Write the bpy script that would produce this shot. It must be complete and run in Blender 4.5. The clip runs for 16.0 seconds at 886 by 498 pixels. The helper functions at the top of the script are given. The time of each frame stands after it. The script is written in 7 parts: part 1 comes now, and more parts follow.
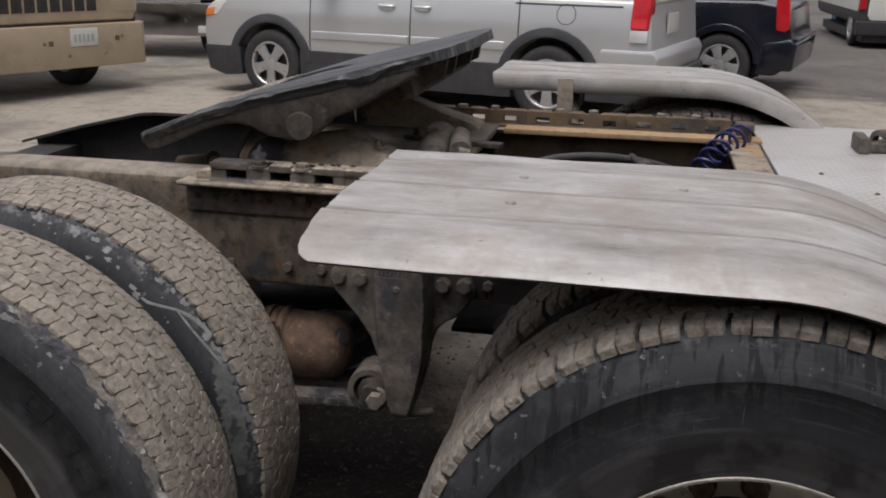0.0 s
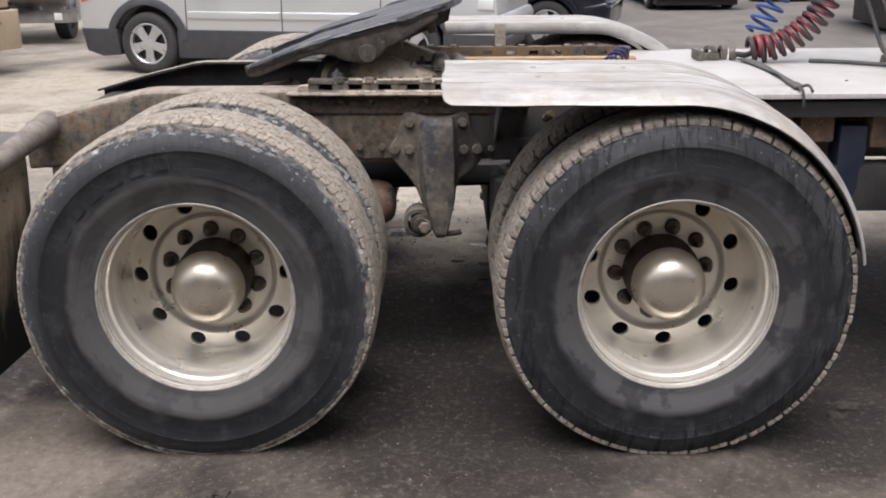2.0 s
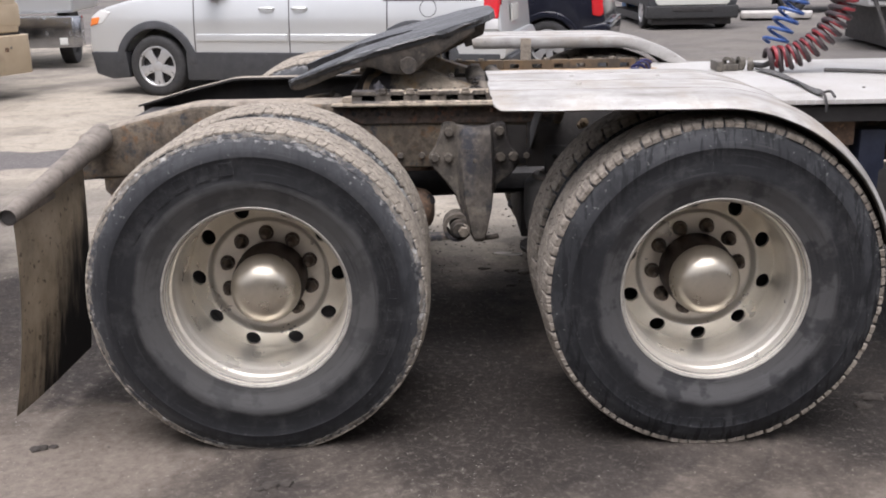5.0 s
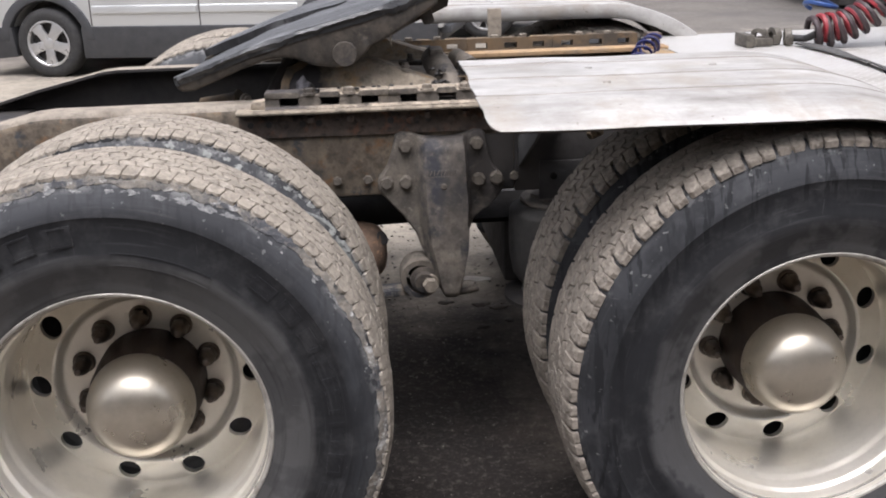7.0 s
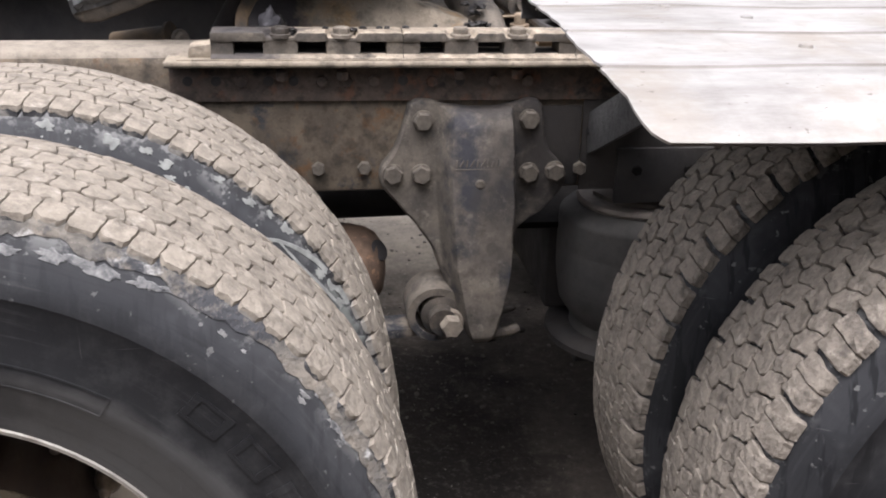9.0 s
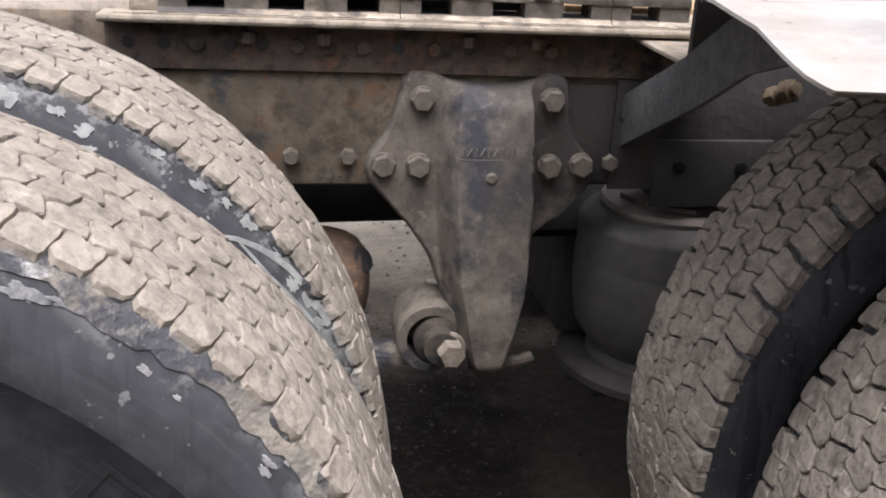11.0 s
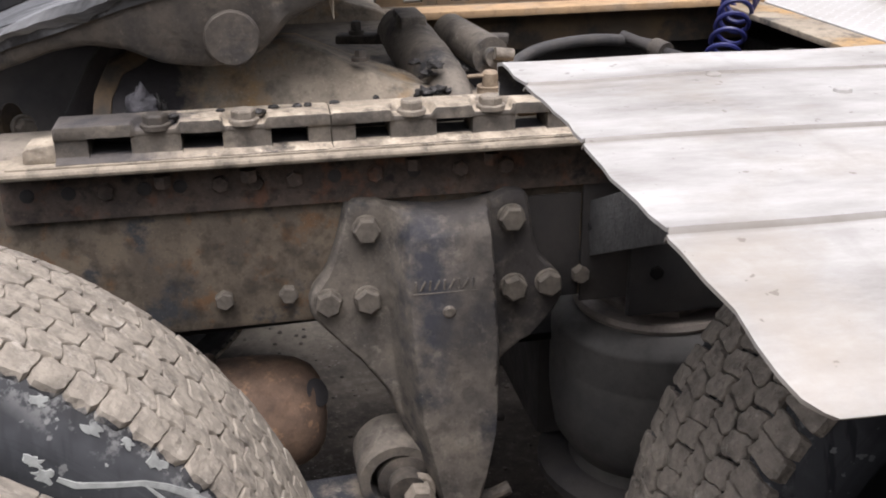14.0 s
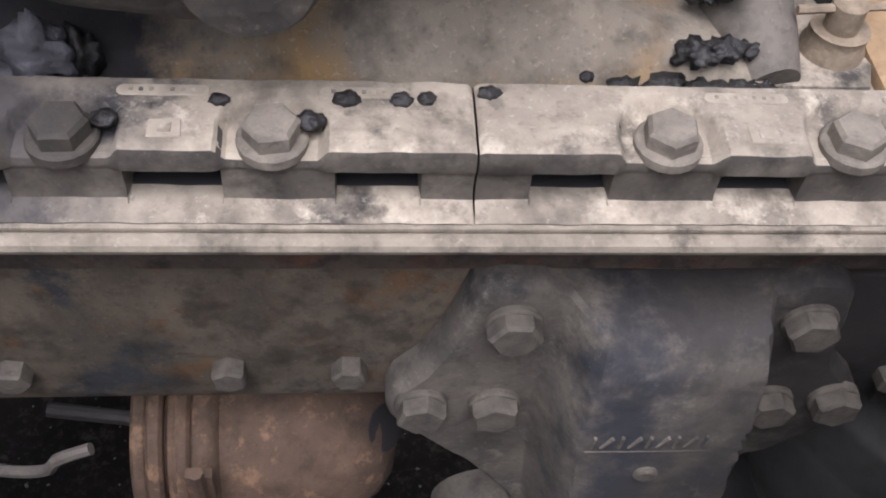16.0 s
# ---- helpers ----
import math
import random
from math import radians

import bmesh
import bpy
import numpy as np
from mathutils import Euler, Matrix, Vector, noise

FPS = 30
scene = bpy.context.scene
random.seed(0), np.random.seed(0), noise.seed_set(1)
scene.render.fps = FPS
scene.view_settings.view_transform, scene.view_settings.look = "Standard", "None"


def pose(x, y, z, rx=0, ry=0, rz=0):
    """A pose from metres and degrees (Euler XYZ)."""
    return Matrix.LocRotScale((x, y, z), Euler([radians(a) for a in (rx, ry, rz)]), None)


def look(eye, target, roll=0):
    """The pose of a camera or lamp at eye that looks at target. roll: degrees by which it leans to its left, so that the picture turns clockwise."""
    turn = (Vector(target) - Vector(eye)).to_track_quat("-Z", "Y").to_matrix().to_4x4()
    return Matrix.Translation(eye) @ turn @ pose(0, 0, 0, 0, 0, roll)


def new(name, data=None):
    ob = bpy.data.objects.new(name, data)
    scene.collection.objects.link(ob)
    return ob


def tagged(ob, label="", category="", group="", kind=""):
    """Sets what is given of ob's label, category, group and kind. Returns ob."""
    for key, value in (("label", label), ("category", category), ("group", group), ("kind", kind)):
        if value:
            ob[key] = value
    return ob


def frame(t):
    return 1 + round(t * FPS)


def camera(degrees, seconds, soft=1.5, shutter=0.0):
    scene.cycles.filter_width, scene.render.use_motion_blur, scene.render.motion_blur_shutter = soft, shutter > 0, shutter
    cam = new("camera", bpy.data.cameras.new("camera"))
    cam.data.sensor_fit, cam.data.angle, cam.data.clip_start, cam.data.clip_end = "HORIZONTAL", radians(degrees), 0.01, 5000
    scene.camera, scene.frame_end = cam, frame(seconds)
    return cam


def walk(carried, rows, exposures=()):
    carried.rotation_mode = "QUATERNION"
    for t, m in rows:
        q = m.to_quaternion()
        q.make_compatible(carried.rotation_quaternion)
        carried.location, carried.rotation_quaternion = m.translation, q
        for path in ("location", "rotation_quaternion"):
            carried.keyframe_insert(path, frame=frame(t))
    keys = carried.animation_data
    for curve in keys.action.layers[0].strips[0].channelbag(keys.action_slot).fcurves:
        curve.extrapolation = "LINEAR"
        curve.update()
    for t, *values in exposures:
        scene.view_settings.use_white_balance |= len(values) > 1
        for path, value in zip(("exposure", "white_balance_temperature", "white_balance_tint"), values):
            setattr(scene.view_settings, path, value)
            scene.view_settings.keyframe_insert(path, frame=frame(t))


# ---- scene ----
cam = camera(47.2, 16.0, soft=1.9)
PATH = [
    (0, (1.218, -1.359, 1.496), (0.854, 0.525, 0.93), 1),
    (0.5, (1.094, -1.806, 1.499), (0.878, 0.085, 0.884), 0.8),
    (1, (0.914, -2.181, 1.49), (0.831, -0.275, 0.888), 0.4),
    (1.5, (0.811, -2.496, 1.511), (0.824, -0.595, 0.89), -0.2),
    (2, (0.75, -2.804, 1.522), (0.739, -0.897, 0.922), -0.5),
    (2.5, (0.604, -3.001, 1.517), (0.604, -1.078, 0.97), -1),
    (3, (0.525, -3.077, 1.523), (0.565, -1.157, 0.967), 0),
    (3.5, (0.519, -3.091, 1.523), (0.583, -1.169, 0.974), 0),
    (6, (0.601, -2.53, 1.475), (0.576, -0.612, 0.911), -1.6),
    (6.5, (0.527, -2.153, 1.461), (0.625, -0.24, 0.887), -1.4),
    (7, (0.513, -1.845, 1.445), (0.652, 0.049, 0.818), -1.8),
    (7.5, (0.483, -1.552, 1.404), (0.623, 0.323, 0.722), -0.7),
    (8, (0.41, -1.27, 1.382), (0.628, 0.584, 0.663), 0.9),
    (8.5, (0.387, -1.103, 1.353), (0.653, 0.726, 0.591), 1.8),
    (9, (0.412, -0.931, 1.337), (0.671, 0.9, 0.573), 1.3),
    (11.5, (0.407, -0.606, 1.177), (0.742, 1.241, 0.482), 3.20),
    (12, (0.401, -0.593, 1.179), (0.740, 1.277, 0.554), 3.78),
    (12.5, (0.374, -0.521, 1.248), (0.836, 1.298, 0.567), 4.87),
    (13, (0.405, -0.491, 1.266), (0.878, 1.335, 0.610), 4.16),
    (13.5, (0.413, -0.488, 1.267), (0.887, 1.342, 0.637), 4.02),
    (14, (0.489, -0.409, 1.336), (0.829, 1.399, 0.567), -0.82),
    (14.5, (0.507, -0.250, 1.366), (0.757, 1.524, 0.484), -1.74),
    (15, (0.453, 0.007, 1.412), (0.856, 1.671, 0.389), 0.90),
    (15.5, (0.467, 0.202, 1.414), (0.802, 1.714, 0.155), 4.23),
    (16, (0.516, 0.430, 1.381), (0.689, 1.671, -0.174), 6.06),
]
EXPOSURES = [  # seconds, stops, kelvin, tint
    (0.0, 0.31, 6300, 16), (0.5, 0.65, 6250, 16), (1.0, 1.07, 6250, 16), (1.5, 1.22, 6250, 16), (3.5, 1.19, 6200, 17), (6.0, 1.28, 6150, 17), (7.0, 1.27, 6150, 16), (9.0, 1.45, 6200, 17),
    (11.5, 1.62, 6150, 18), (12.5, 1.52, 6150, 18), (13.0, 1.45, 6150, 17), (14.0, 1.32, 6250, 17), (14.5, 1.28, 6250, 16), (15.0, 1.16, 6200, 17), (15.5, 1.02, 6150, 18), (16.0, 1.08, 5850, 19)]
walk(cam, [(t, look(eye, target, roll)) for t, eye, target, roll in PATH], EXPOSURES)

# ---- light ----
world = bpy.data.worlds.new("overcast_sky")
scene.world = world
world.use_nodes = True
wn, wl = world.node_tree.nodes, world.node_tree.links
sky = wn.new("ShaderNodeTexSky")
sky.sky_type = 'NISHITA'
sky.sun_disc = False
sky.sun_elevation = radians(71)
sky.sun_rotation = radians(200)
sky.air_density, sky.dust_density, sky.ozone_density = 1.0, 4.0, 1.0
grey = wn.new("ShaderNodeHueSaturation")
grey.inputs["Saturation"].default_value = 0.12
wl.new(sky.outputs["Color"], grey.inputs["Color"])
wl.new(grey.outputs["Color"], wn["Background"].inputs["Color"])
wn["Background"].inputs["Strength"].default_value = 0.099

sun = new("sun", bpy.data.lights.new("sun", 'SUN'))
sun.data.energy = 1.6
sun.data.angle = radians(50)
sun.data.color = (1.0, 0.96, 0.9)
sun.matrix_world = look((0.2, -2.2, 8.0), (0.6, 0.5, 0.0))


# ---- materials ----
def mat(name, a, b=None, rough=0.6, metal=0.0, scale=8.0, detail=6.0, bump=0.2, bscale=60.0, c=None, cscale=2.0, cmin=0.5, cmax=0.65, rvar=0.1, island=0.0, stretch=(1, 1, 1), spec=0.5, d=None, dscale=6.0, dmin=0.55, dmax=0.62, pep=0.0, stain=None, dark_patches=()):
    """Two colours mixed by noise, a third as larger stains, fine relief."""
    m = bpy.data.materials.new(name)
    m.use_nodes = True
    n, l = m.node_tree.nodes, m.node_tree.links
    p = n["Principled BSDF"]
    tc = n.new("ShaderNodeTexCoord")
    mp = n.new("ShaderNodeMapping")
    mp.inputs["Scale"].default_value = stretch
    l.new(tc.outputs["Object"], mp.inputs["Vector"])
    oi = n.new("ShaderNodeObjectInfo")
    off = n.new("ShaderNodeVectorMath")
    off.operation = 'MULTIPLY_ADD'
    l.new(oi.outputs["Random"], off.inputs[0])
    off.inputs[1].default_value = (7.3, 3.1, 5.7)
    l.new(mp.outputs["Vector"], off.inputs[2])
    vec = off.outputs[0]

    def nz(sc, dt, lo, hi, rg=0.6):
        t = n.new("ShaderNodeTexNoise")
        t.inputs["Scale"].default_value, t.inputs["Detail"].default_value, t.inputs["Roughness"].default_value = sc, dt, rg
        l.new(vec, t.inputs["Vector"])
        r = n.new("ShaderNodeMapRange")
        r.inputs["From Min"].default_value, r.inputs["From Max"].default_value = lo, hi
        l.new(t.outputs["Fac"], r.inputs["Value"])
        return r.outputs["Result"]

    def mix(f, x, y):
        k = n.new("ShaderNodeMix")
        k.data_type = 'RGBA'
        if isinstance(f, float):
            k.inputs["Factor"].default_value = f
        else:
            l.new(f, k.inputs["Factor"])
        for s, v in (("A", x), ("B", y)):
            i = [q for q in k.inputs if q.name == s and q.type == 'RGBA'][0]
            if isinstance(v, tuple):
                i.default_value = (*v, 1)
            else:
                l.new(v, i)
        return [q for q in k.outputs if q.type == 'RGBA'][0]

    col = mix(nz(scale, detail, 0.35, 0.65), a, b or tuple(v * 0.75 for v in a))
    if c:
        col = mix(nz(cscale, 8.0, cmin, cmax, 0.65), col, c)
    if d:
        col = mix(nz(dscale, 7.0, dmin, dmax, 0.7), col, d)
    if pep:
        # grit: dark pits and pale grains, a millimetre or two across
        dk = tuple(v * 0.28 for v in (b or a))
        lt = tuple(min(0.6, v * 1.9) for v in a)
        fa = n.new("ShaderNodeMath")
        fa.operation = 'MULTIPLY'
        l.new(nz(170.0, 4.0, 0.56, 0.70), fa.inputs[0])
        fa.inputs[1].default_value = pep * 0.5
        col = mix(fa.outputs[0], col, dk)
        fb = n.new("ShaderNodeMath")
        fb.operation = 'MULTIPLY'
        l.new(nz(280.0, 3.0, 0.60, 0.74), fb.inputs[0])
        fb.inputs[1].default_value = pep * 0.5
        col = mix(fb.outputs[0], col, lt)
        fc = n.new("ShaderNodeMath")
        fc.operation = 'MULTIPLY'
        l.new(nz(38.0, 9.0, 0.50, 0.66), fc.inputs[0])
        fc.inputs[1].default_value = pep * 0.8
        col = mix(fc.outputs[0], col, dk)
    if stain:
        # soaked in from one end, with an uneven edge
        x0, x1, ink, deep = stain
        sx = n.new("ShaderNodeSeparateXYZ")
        l.new(tc.outputs["Object"], sx.inputs[0])
        wob = n.new("ShaderNodeMath")
        wob.operation = 'MULTIPLY_ADD'
        l.new(nz(22.0, 7.0, 0.3, 0.7, 0.65), wob.inputs[0])
        wob.inputs[1].default_value = 0.06
        l.new(sx.outputs["X"], wob.inputs[2])
        fs = n.new("ShaderNodeMapRange")
        fs.inputs["From Min"].default_value, fs.inputs["From Max"].default_value = x0, x1
        fs.inputs["To Min"].default_value, fs.inputs["To Max"].default_value = deep, 0.0
        l.new(wob.outputs[0], fs.inputs["Value"])
        col = mix(fs.outputs["Result"], col, ink)
    for cx, cz, rx, rz, ink, deep in dark_patches:
        # a dark patch with a ragged outline; on the rail it paints shade
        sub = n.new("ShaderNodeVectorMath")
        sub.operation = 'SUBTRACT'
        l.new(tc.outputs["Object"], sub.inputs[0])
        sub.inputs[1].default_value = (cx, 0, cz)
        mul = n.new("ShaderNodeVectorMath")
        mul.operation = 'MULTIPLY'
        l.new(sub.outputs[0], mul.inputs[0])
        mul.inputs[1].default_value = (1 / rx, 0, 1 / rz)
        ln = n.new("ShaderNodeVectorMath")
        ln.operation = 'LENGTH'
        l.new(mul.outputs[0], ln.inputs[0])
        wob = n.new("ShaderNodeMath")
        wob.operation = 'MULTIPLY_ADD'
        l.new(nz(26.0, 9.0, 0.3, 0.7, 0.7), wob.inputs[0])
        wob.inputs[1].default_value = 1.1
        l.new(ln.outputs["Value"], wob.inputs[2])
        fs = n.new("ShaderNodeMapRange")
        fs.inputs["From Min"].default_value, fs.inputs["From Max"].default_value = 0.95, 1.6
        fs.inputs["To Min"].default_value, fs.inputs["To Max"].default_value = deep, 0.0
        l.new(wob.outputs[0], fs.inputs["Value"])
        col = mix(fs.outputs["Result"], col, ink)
    if island:
        g = n.new("ShaderNodeNewGeometry")
        r = n.new("ShaderNodeMapRange")
        r.inputs["To Min"].default_value, r.inputs["To Max"].default_value = 1 - island, 1 + island
        l.new(g.outputs["Random Per Island"], r.inputs["Value"])
        hs = n.new("ShaderNodeHueSaturation")
        l.new(r.outputs["Result"], hs.inputs["Value"])
        l.new(col, hs.inputs["Color"])
        col = hs.outputs["Color"]
    l.new(col, p.inputs["Base Color"])
    rr = nz(scale * 2.3, 5.0, 0.3, 0.7)
    rm = n.new("ShaderNodeMapRange")
    rm.inputs["To Min"].default_value, rm.inputs["To Max"].default_value = max(0.02, rough - rvar), min(1.0, rough + rvar)
    l.new(rr, rm.inputs["Value"])
    l.new(rm.outputs["Result"], p.inputs["Roughness"])
    p.inputs["Metallic"].default_value = metal
    p.inputs["Specular IOR Level"].default_value = spec
    if bump:
        bt = n.new("ShaderNodeTexNoise")
        bt.inputs["Scale"].default_value, bt.inputs["Detail"].default_value = bscale, 8.0
        l.new(vec, bt.inputs["Vector"])
        bm_ = n.new("ShaderNodeBump")
        bm_.inputs["Strength"].default_value, bm_.inputs["Distance"].default_value = bump, 0.01
        l.new(bt.outputs["Fac"], bm_.inputs["Height"])
        l.new(bm_.outputs["Normal"], p.inputs["Normal"])
    m["vec"] = 0
    return m


M = {}
M["tread"] = mat("dusty_tread", (0.3141, 0.2781, 0.2287), (0.2215, 0.1957, 0.1627), 0.95, scale=55, c=(0.1545, 0.1360, 0.1154), cscale=28, cmin=0.55, cmax=0.68, bump=0.55, bscale=75, island=0.05, spec=0.2, d=(0.3811, 0.3451, 0.2935), dscale=45, dmin=0.56, dmax=0.68, pep=0.45)
M["tread_dark"] = mat("grey_brown_tread", (0.2909, 0.2564, 0.2137), (0.2018, 0.1781, 0.1496), 0.95, scale=55, c=(0.1306, 0.1151, 0.0997), cscale=28, cmin=0.55, cmax=0.68, bump=0.7, bscale=90, island=0.07, spec=0.2, d=(0.3799, 0.3395, 0.2873), dscale=45, dmin=0.58, dmax=0.70, pep=0.45)
M["block_wall"] = mat("plain_blocker_wall", (0.16, 0.15, 0.135), (0.12, 0.112, 0.10), 0.9, scale=2, bump=0.2, bscale=8)
M["rim"] = mat("silver_wheel_paint", (0.81, 0.775, 0.695), (0.755, 0.72, 0.64), 0.34, 0.60, scale=3, c=(0.69, 0.645, 0.56), cscale=5, cmin=0.50, cmax=0.75, bump=0.05, bscale=140, pep=0.1)
M["rim_edge"] = mat("worn_wheel_edge", (0.46, 0.44, 0.395), (0.36, 0.34, 0.30), 0.5, 0.35, scale=16, c=(0.24, 0.22, 0.19), cscale=22, cmin=0.52, cmax=0.66, bump=0.06, bscale=140, pep=0.3)
M["hubcap"] = mat("polished_hub_cap", (0.50, 0.46, 0.385), (0.45, 0.41, 0.34), 0.33, 0.80, scale=5, c=(0.42, 0.375, 0.30), cscale=9, cmin=0.50, cmax=0.70, bump=0.02, bscale=40, pep=0.12, rvar=0.10)
M["nut"] = mat("brown_wheel_nut", (0.1553, 0.1269, 0.1026), (0.0743, 0.0607, 0.0513), 0.36, 0.7, scale=40, bump=0.15)
M["hub"] = mat("dark_hub", (0.016, 0.012, 0.011), (0.034, 0.022, 0.016), 0.55, 0.1, scale=12, bump=0.1, stretch=(3, 1, 1))
# both patches put the deep shade below the slide rail into the paint
M["rail"] = mat("dirty_frame_paint", (0.185, 0.147, 0.104), (0.080, 0.066, 0.051), 0.8, scale=13, detail=11, c=(0.1650, 0.0968, 0.0506), cscale=21, cmin=0.54, cmax=0.65, bump=0.20, bscale=85, d=(0.0500, 0.0520, 0.0560), dscale=12, dmin=0.55, dmax=0.64, pep=0.7, dark_patches=((0.90, 0.925, 0.16, 0.045, (0.018, 0.017, 0.017), 0.85), (0.72, 0.935, 0.12, 0.02, (0.025, 0.022, 0.021), 0.7)))
M["rail_top"] = mat("dusty_frame_top", (0.30, 0.262, 0.21), (0.22, 0.19, 0.155), 0.9, scale=14, c=(0.14, 0.115, 0.09), cscale=6, cmin=0.52, cmax=0.7, bump=0.08, bscale=90, pep=0.50)
M["rail_dark"] = mat("black_frame_inside_and_shade", (0.0211, 0.0199, 0.0199), (0.0410, 0.0363, 0.0328), 0.75, scale=10, bump=0.25)
M["rust_plate"] = mat("rusty_backing_plate", (0.118, 0.088, 0.068), (0.062, 0.049, 0.041), 0.85, scale=26, detail=9, c=(0.130, 0.068, 0.042), cscale=22, cmin=0.53, cmax=0.62, bump=0.22, bscale=90, d=(0.025, 0.023, 0.022), dscale=8, dmin=0.56, dmax=0.62, pep=0.8)
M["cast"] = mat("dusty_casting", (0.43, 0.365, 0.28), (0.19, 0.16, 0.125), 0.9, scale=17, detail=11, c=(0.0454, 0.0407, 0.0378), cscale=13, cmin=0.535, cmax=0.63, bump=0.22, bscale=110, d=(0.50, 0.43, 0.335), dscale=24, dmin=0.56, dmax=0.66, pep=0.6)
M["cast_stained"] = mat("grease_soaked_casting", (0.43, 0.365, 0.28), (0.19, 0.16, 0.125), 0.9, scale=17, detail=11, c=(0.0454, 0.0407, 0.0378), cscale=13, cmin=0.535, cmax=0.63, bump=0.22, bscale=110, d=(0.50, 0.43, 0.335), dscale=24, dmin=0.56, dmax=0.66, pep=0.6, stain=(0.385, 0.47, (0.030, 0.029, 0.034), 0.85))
M["bracket"] = mat("grey_brown_bracket", (0.168, 0.144, 0.116), (0.080, 0.071, 0.061), 0.82, scale=14, detail=11, c=(0.0268, 0.0289, 0.0351), cscale=7, cmin=0.53, cmax=0.62, bump=0.18, bscale=110, d=(0.2061, 0.1835, 0.1525), dscale=30, dmin=0.57, dmax=0.68, pep=0.6)
# the bluish stripe is a stain; flange, web and crest are darkened
M["hanger"] = mat("cast_hanger", (0.168, 0.144, 0.116), (0.080, 0.071, 0.061), 0.82, scale=14, detail=11, c=(0.0268, 0.0289, 0.0351), cscale=7, cmin=0.53, cmax=0.62, bump=0.18, bscale=110, d=(0.2061, 0.1835, 0.1525), dscale=30, dmin=0.57, dmax=0.68, pep=0.6, dark_patches=((0.690, 0.80, 0.036, 0.17, (0.030, 0.033, 0.044), 0.9), (0.840, 0.80, 0.095, 0.18, (0.034, 0.030, 0.028), 0.94), (0.745, 0.74, 0.060, 0.20, (0.060, 0.054, 0.049), 0.55), (0.74, 0.893, 0.10, 0.022, (0.035, 0.031, 0.029), 0.8)))
M["bolt"] = mat("dusty_bolt", (0.2576, 0.2215, 0.1752), (0.1482, 0.1275, 0.1030), 0.8, 0.1, scale=70, bump=0.2, bscale=160, pep=0.50)
M["saddle"] = mat("stained_saddle", (0.315, 0.265, 0.200), (0.165, 0.140, 0.108), 0.85, scale=11, detail=11, c=(0.36, 0.225, 0.095), cscale=5.5, cmin=0.50, cmax=0.64, bump=0.22, bscale=150, d=(0.0726, 0.0641, 0.0557), dscale=8, dmin=0.56, dmax=0.67, pep=0.65, stain=(0.425, 0.47, (0.016, 0.015, 0.018), 0.95))
M["base"] = mat("brown_dusty_base", (0.175, 0.145, 0.108), (0.095, 0.080, 0.062), 0.88, scale=14, detail=10, c=(0.050, 0.042, 0.034), cscale=12, cmin=0.54, cmax=0.64, bump=0.2, bscale=110, pep=0.6)
M["tan_bolt"] = mat("tan_rusty_bolt", (0.34, 0.265, 0.185), (0.20, 0.155, 0.108), 0.8, 0.1, scale=60, bump=0.2, bscale=160, pep=0.4)
M["skirt"] = mat("greasy_casting_and_fender_shade", (0.088, 0.073, 0.057), (0.040, 0.035, 0.030), 0.75, scale=18, detail=10, c=(0.135, 0.112, 0.085), cscale=26, cmin=0.57, cmax=0.68, bump=0.20, bscale=100, d=(0.019, 0.018, 0.018), dscale=7, dmin=0.53, dmax=0.63, pep=0.60)
# pale streaks: grey smears, and the sky's sheen put into the colour
M["grease"] = mat("black_greased_plate", (0.020, 0.0205, 0.022), (0.055, 0.056, 0.058), 0.40, scale=5, c=(0.19, 0.192, 0.195), cscale=3.6, cmin=0.50, cmax=0.68, bump=0.5, bscale=16, stretch=(0.7, 6, 1), rvar=0.16, d=(0.015, 0.015, 0.016), dscale=9, dmin=0.56, dmax=0.66)
M["lump"] = mat("black_grease_lump", (0.014, 0.0125, 0.0115), (0.030, 0.027, 0.025), 0.55, scale=60, bump=0.5, bscale=120, c=(0.075, 0.070, 0.066), cscale=40, cmin=0.57, cmax=0.68)
M["rustcan"] = mat("rusty_brake_chamber", (0.1720, 0.1088, 0.0702), (0.0878, 0.0579, 0.0404), 0.85, scale=18, detail=9, c=(0.2720, 0.1615, 0.0913), cscale=40, cmin=0.56, cmax=0.68, bump=0.22, bscale=150, pep=0.5)
M["bag"] = mat("air_spring_rubber", (0.0508, 0.0493, 0.0474), (0.0814, 0.0763, 0.0696), 0.75, scale=10, c=(0.0984, 0.0900, 0.0780), cscale=4, cmin=0.55, cmax=0.72, bump=0.08, bscale=60, pep=0.40)
M["orange"] = mat("dusty_orange_plate", (0.40, 0.262, 0.140), (0.345, 0.232, 0.130), 0.88, scale=14, detail=10, c=(0.30, 0.225, 0.150), cscale=9, cmin=0.52, cmax=0.66, bump=0.12, bscale=90, pep=0.5)
M["strap"] = mat("brown_black_strap", (0.1188, 0.0999, 0.0837), (0.0743, 0.0635, 0.0554), 0.8, scale=7, c=(0.1620, 0.1350, 0.1080), cscale=9, cmin=0.54, cmax=0.68, bump=0.12, bscale=90, pep=0.4)
M["brass"] = mat("dull_brass_fitting", (0.30, 0.235, 0.150), (0.20, 0.155, 0.105), 0.6, 0.45, scale=40, bump=0.15)
M["black"] = mat("black_steel", (0.0240, 0.0225, 0.0225), (0.0450, 0.0405, 0.0375), 0.7, scale=9, bump=0.25)
# near-black that holds the darkness under the deck as colour
M["pit"] = mat("deep_shade_black", (0.008, 0.0075, 0.0075), (0.014, 0.013, 0.012), 0.9, scale=9, bump=0.25, spec=0.1)
M["hose"] = mat("black_hose", (0.035, 0.034, 0.035), (0.06, 0.055, 0.05), 0.6, scale=20, bump=0.1)
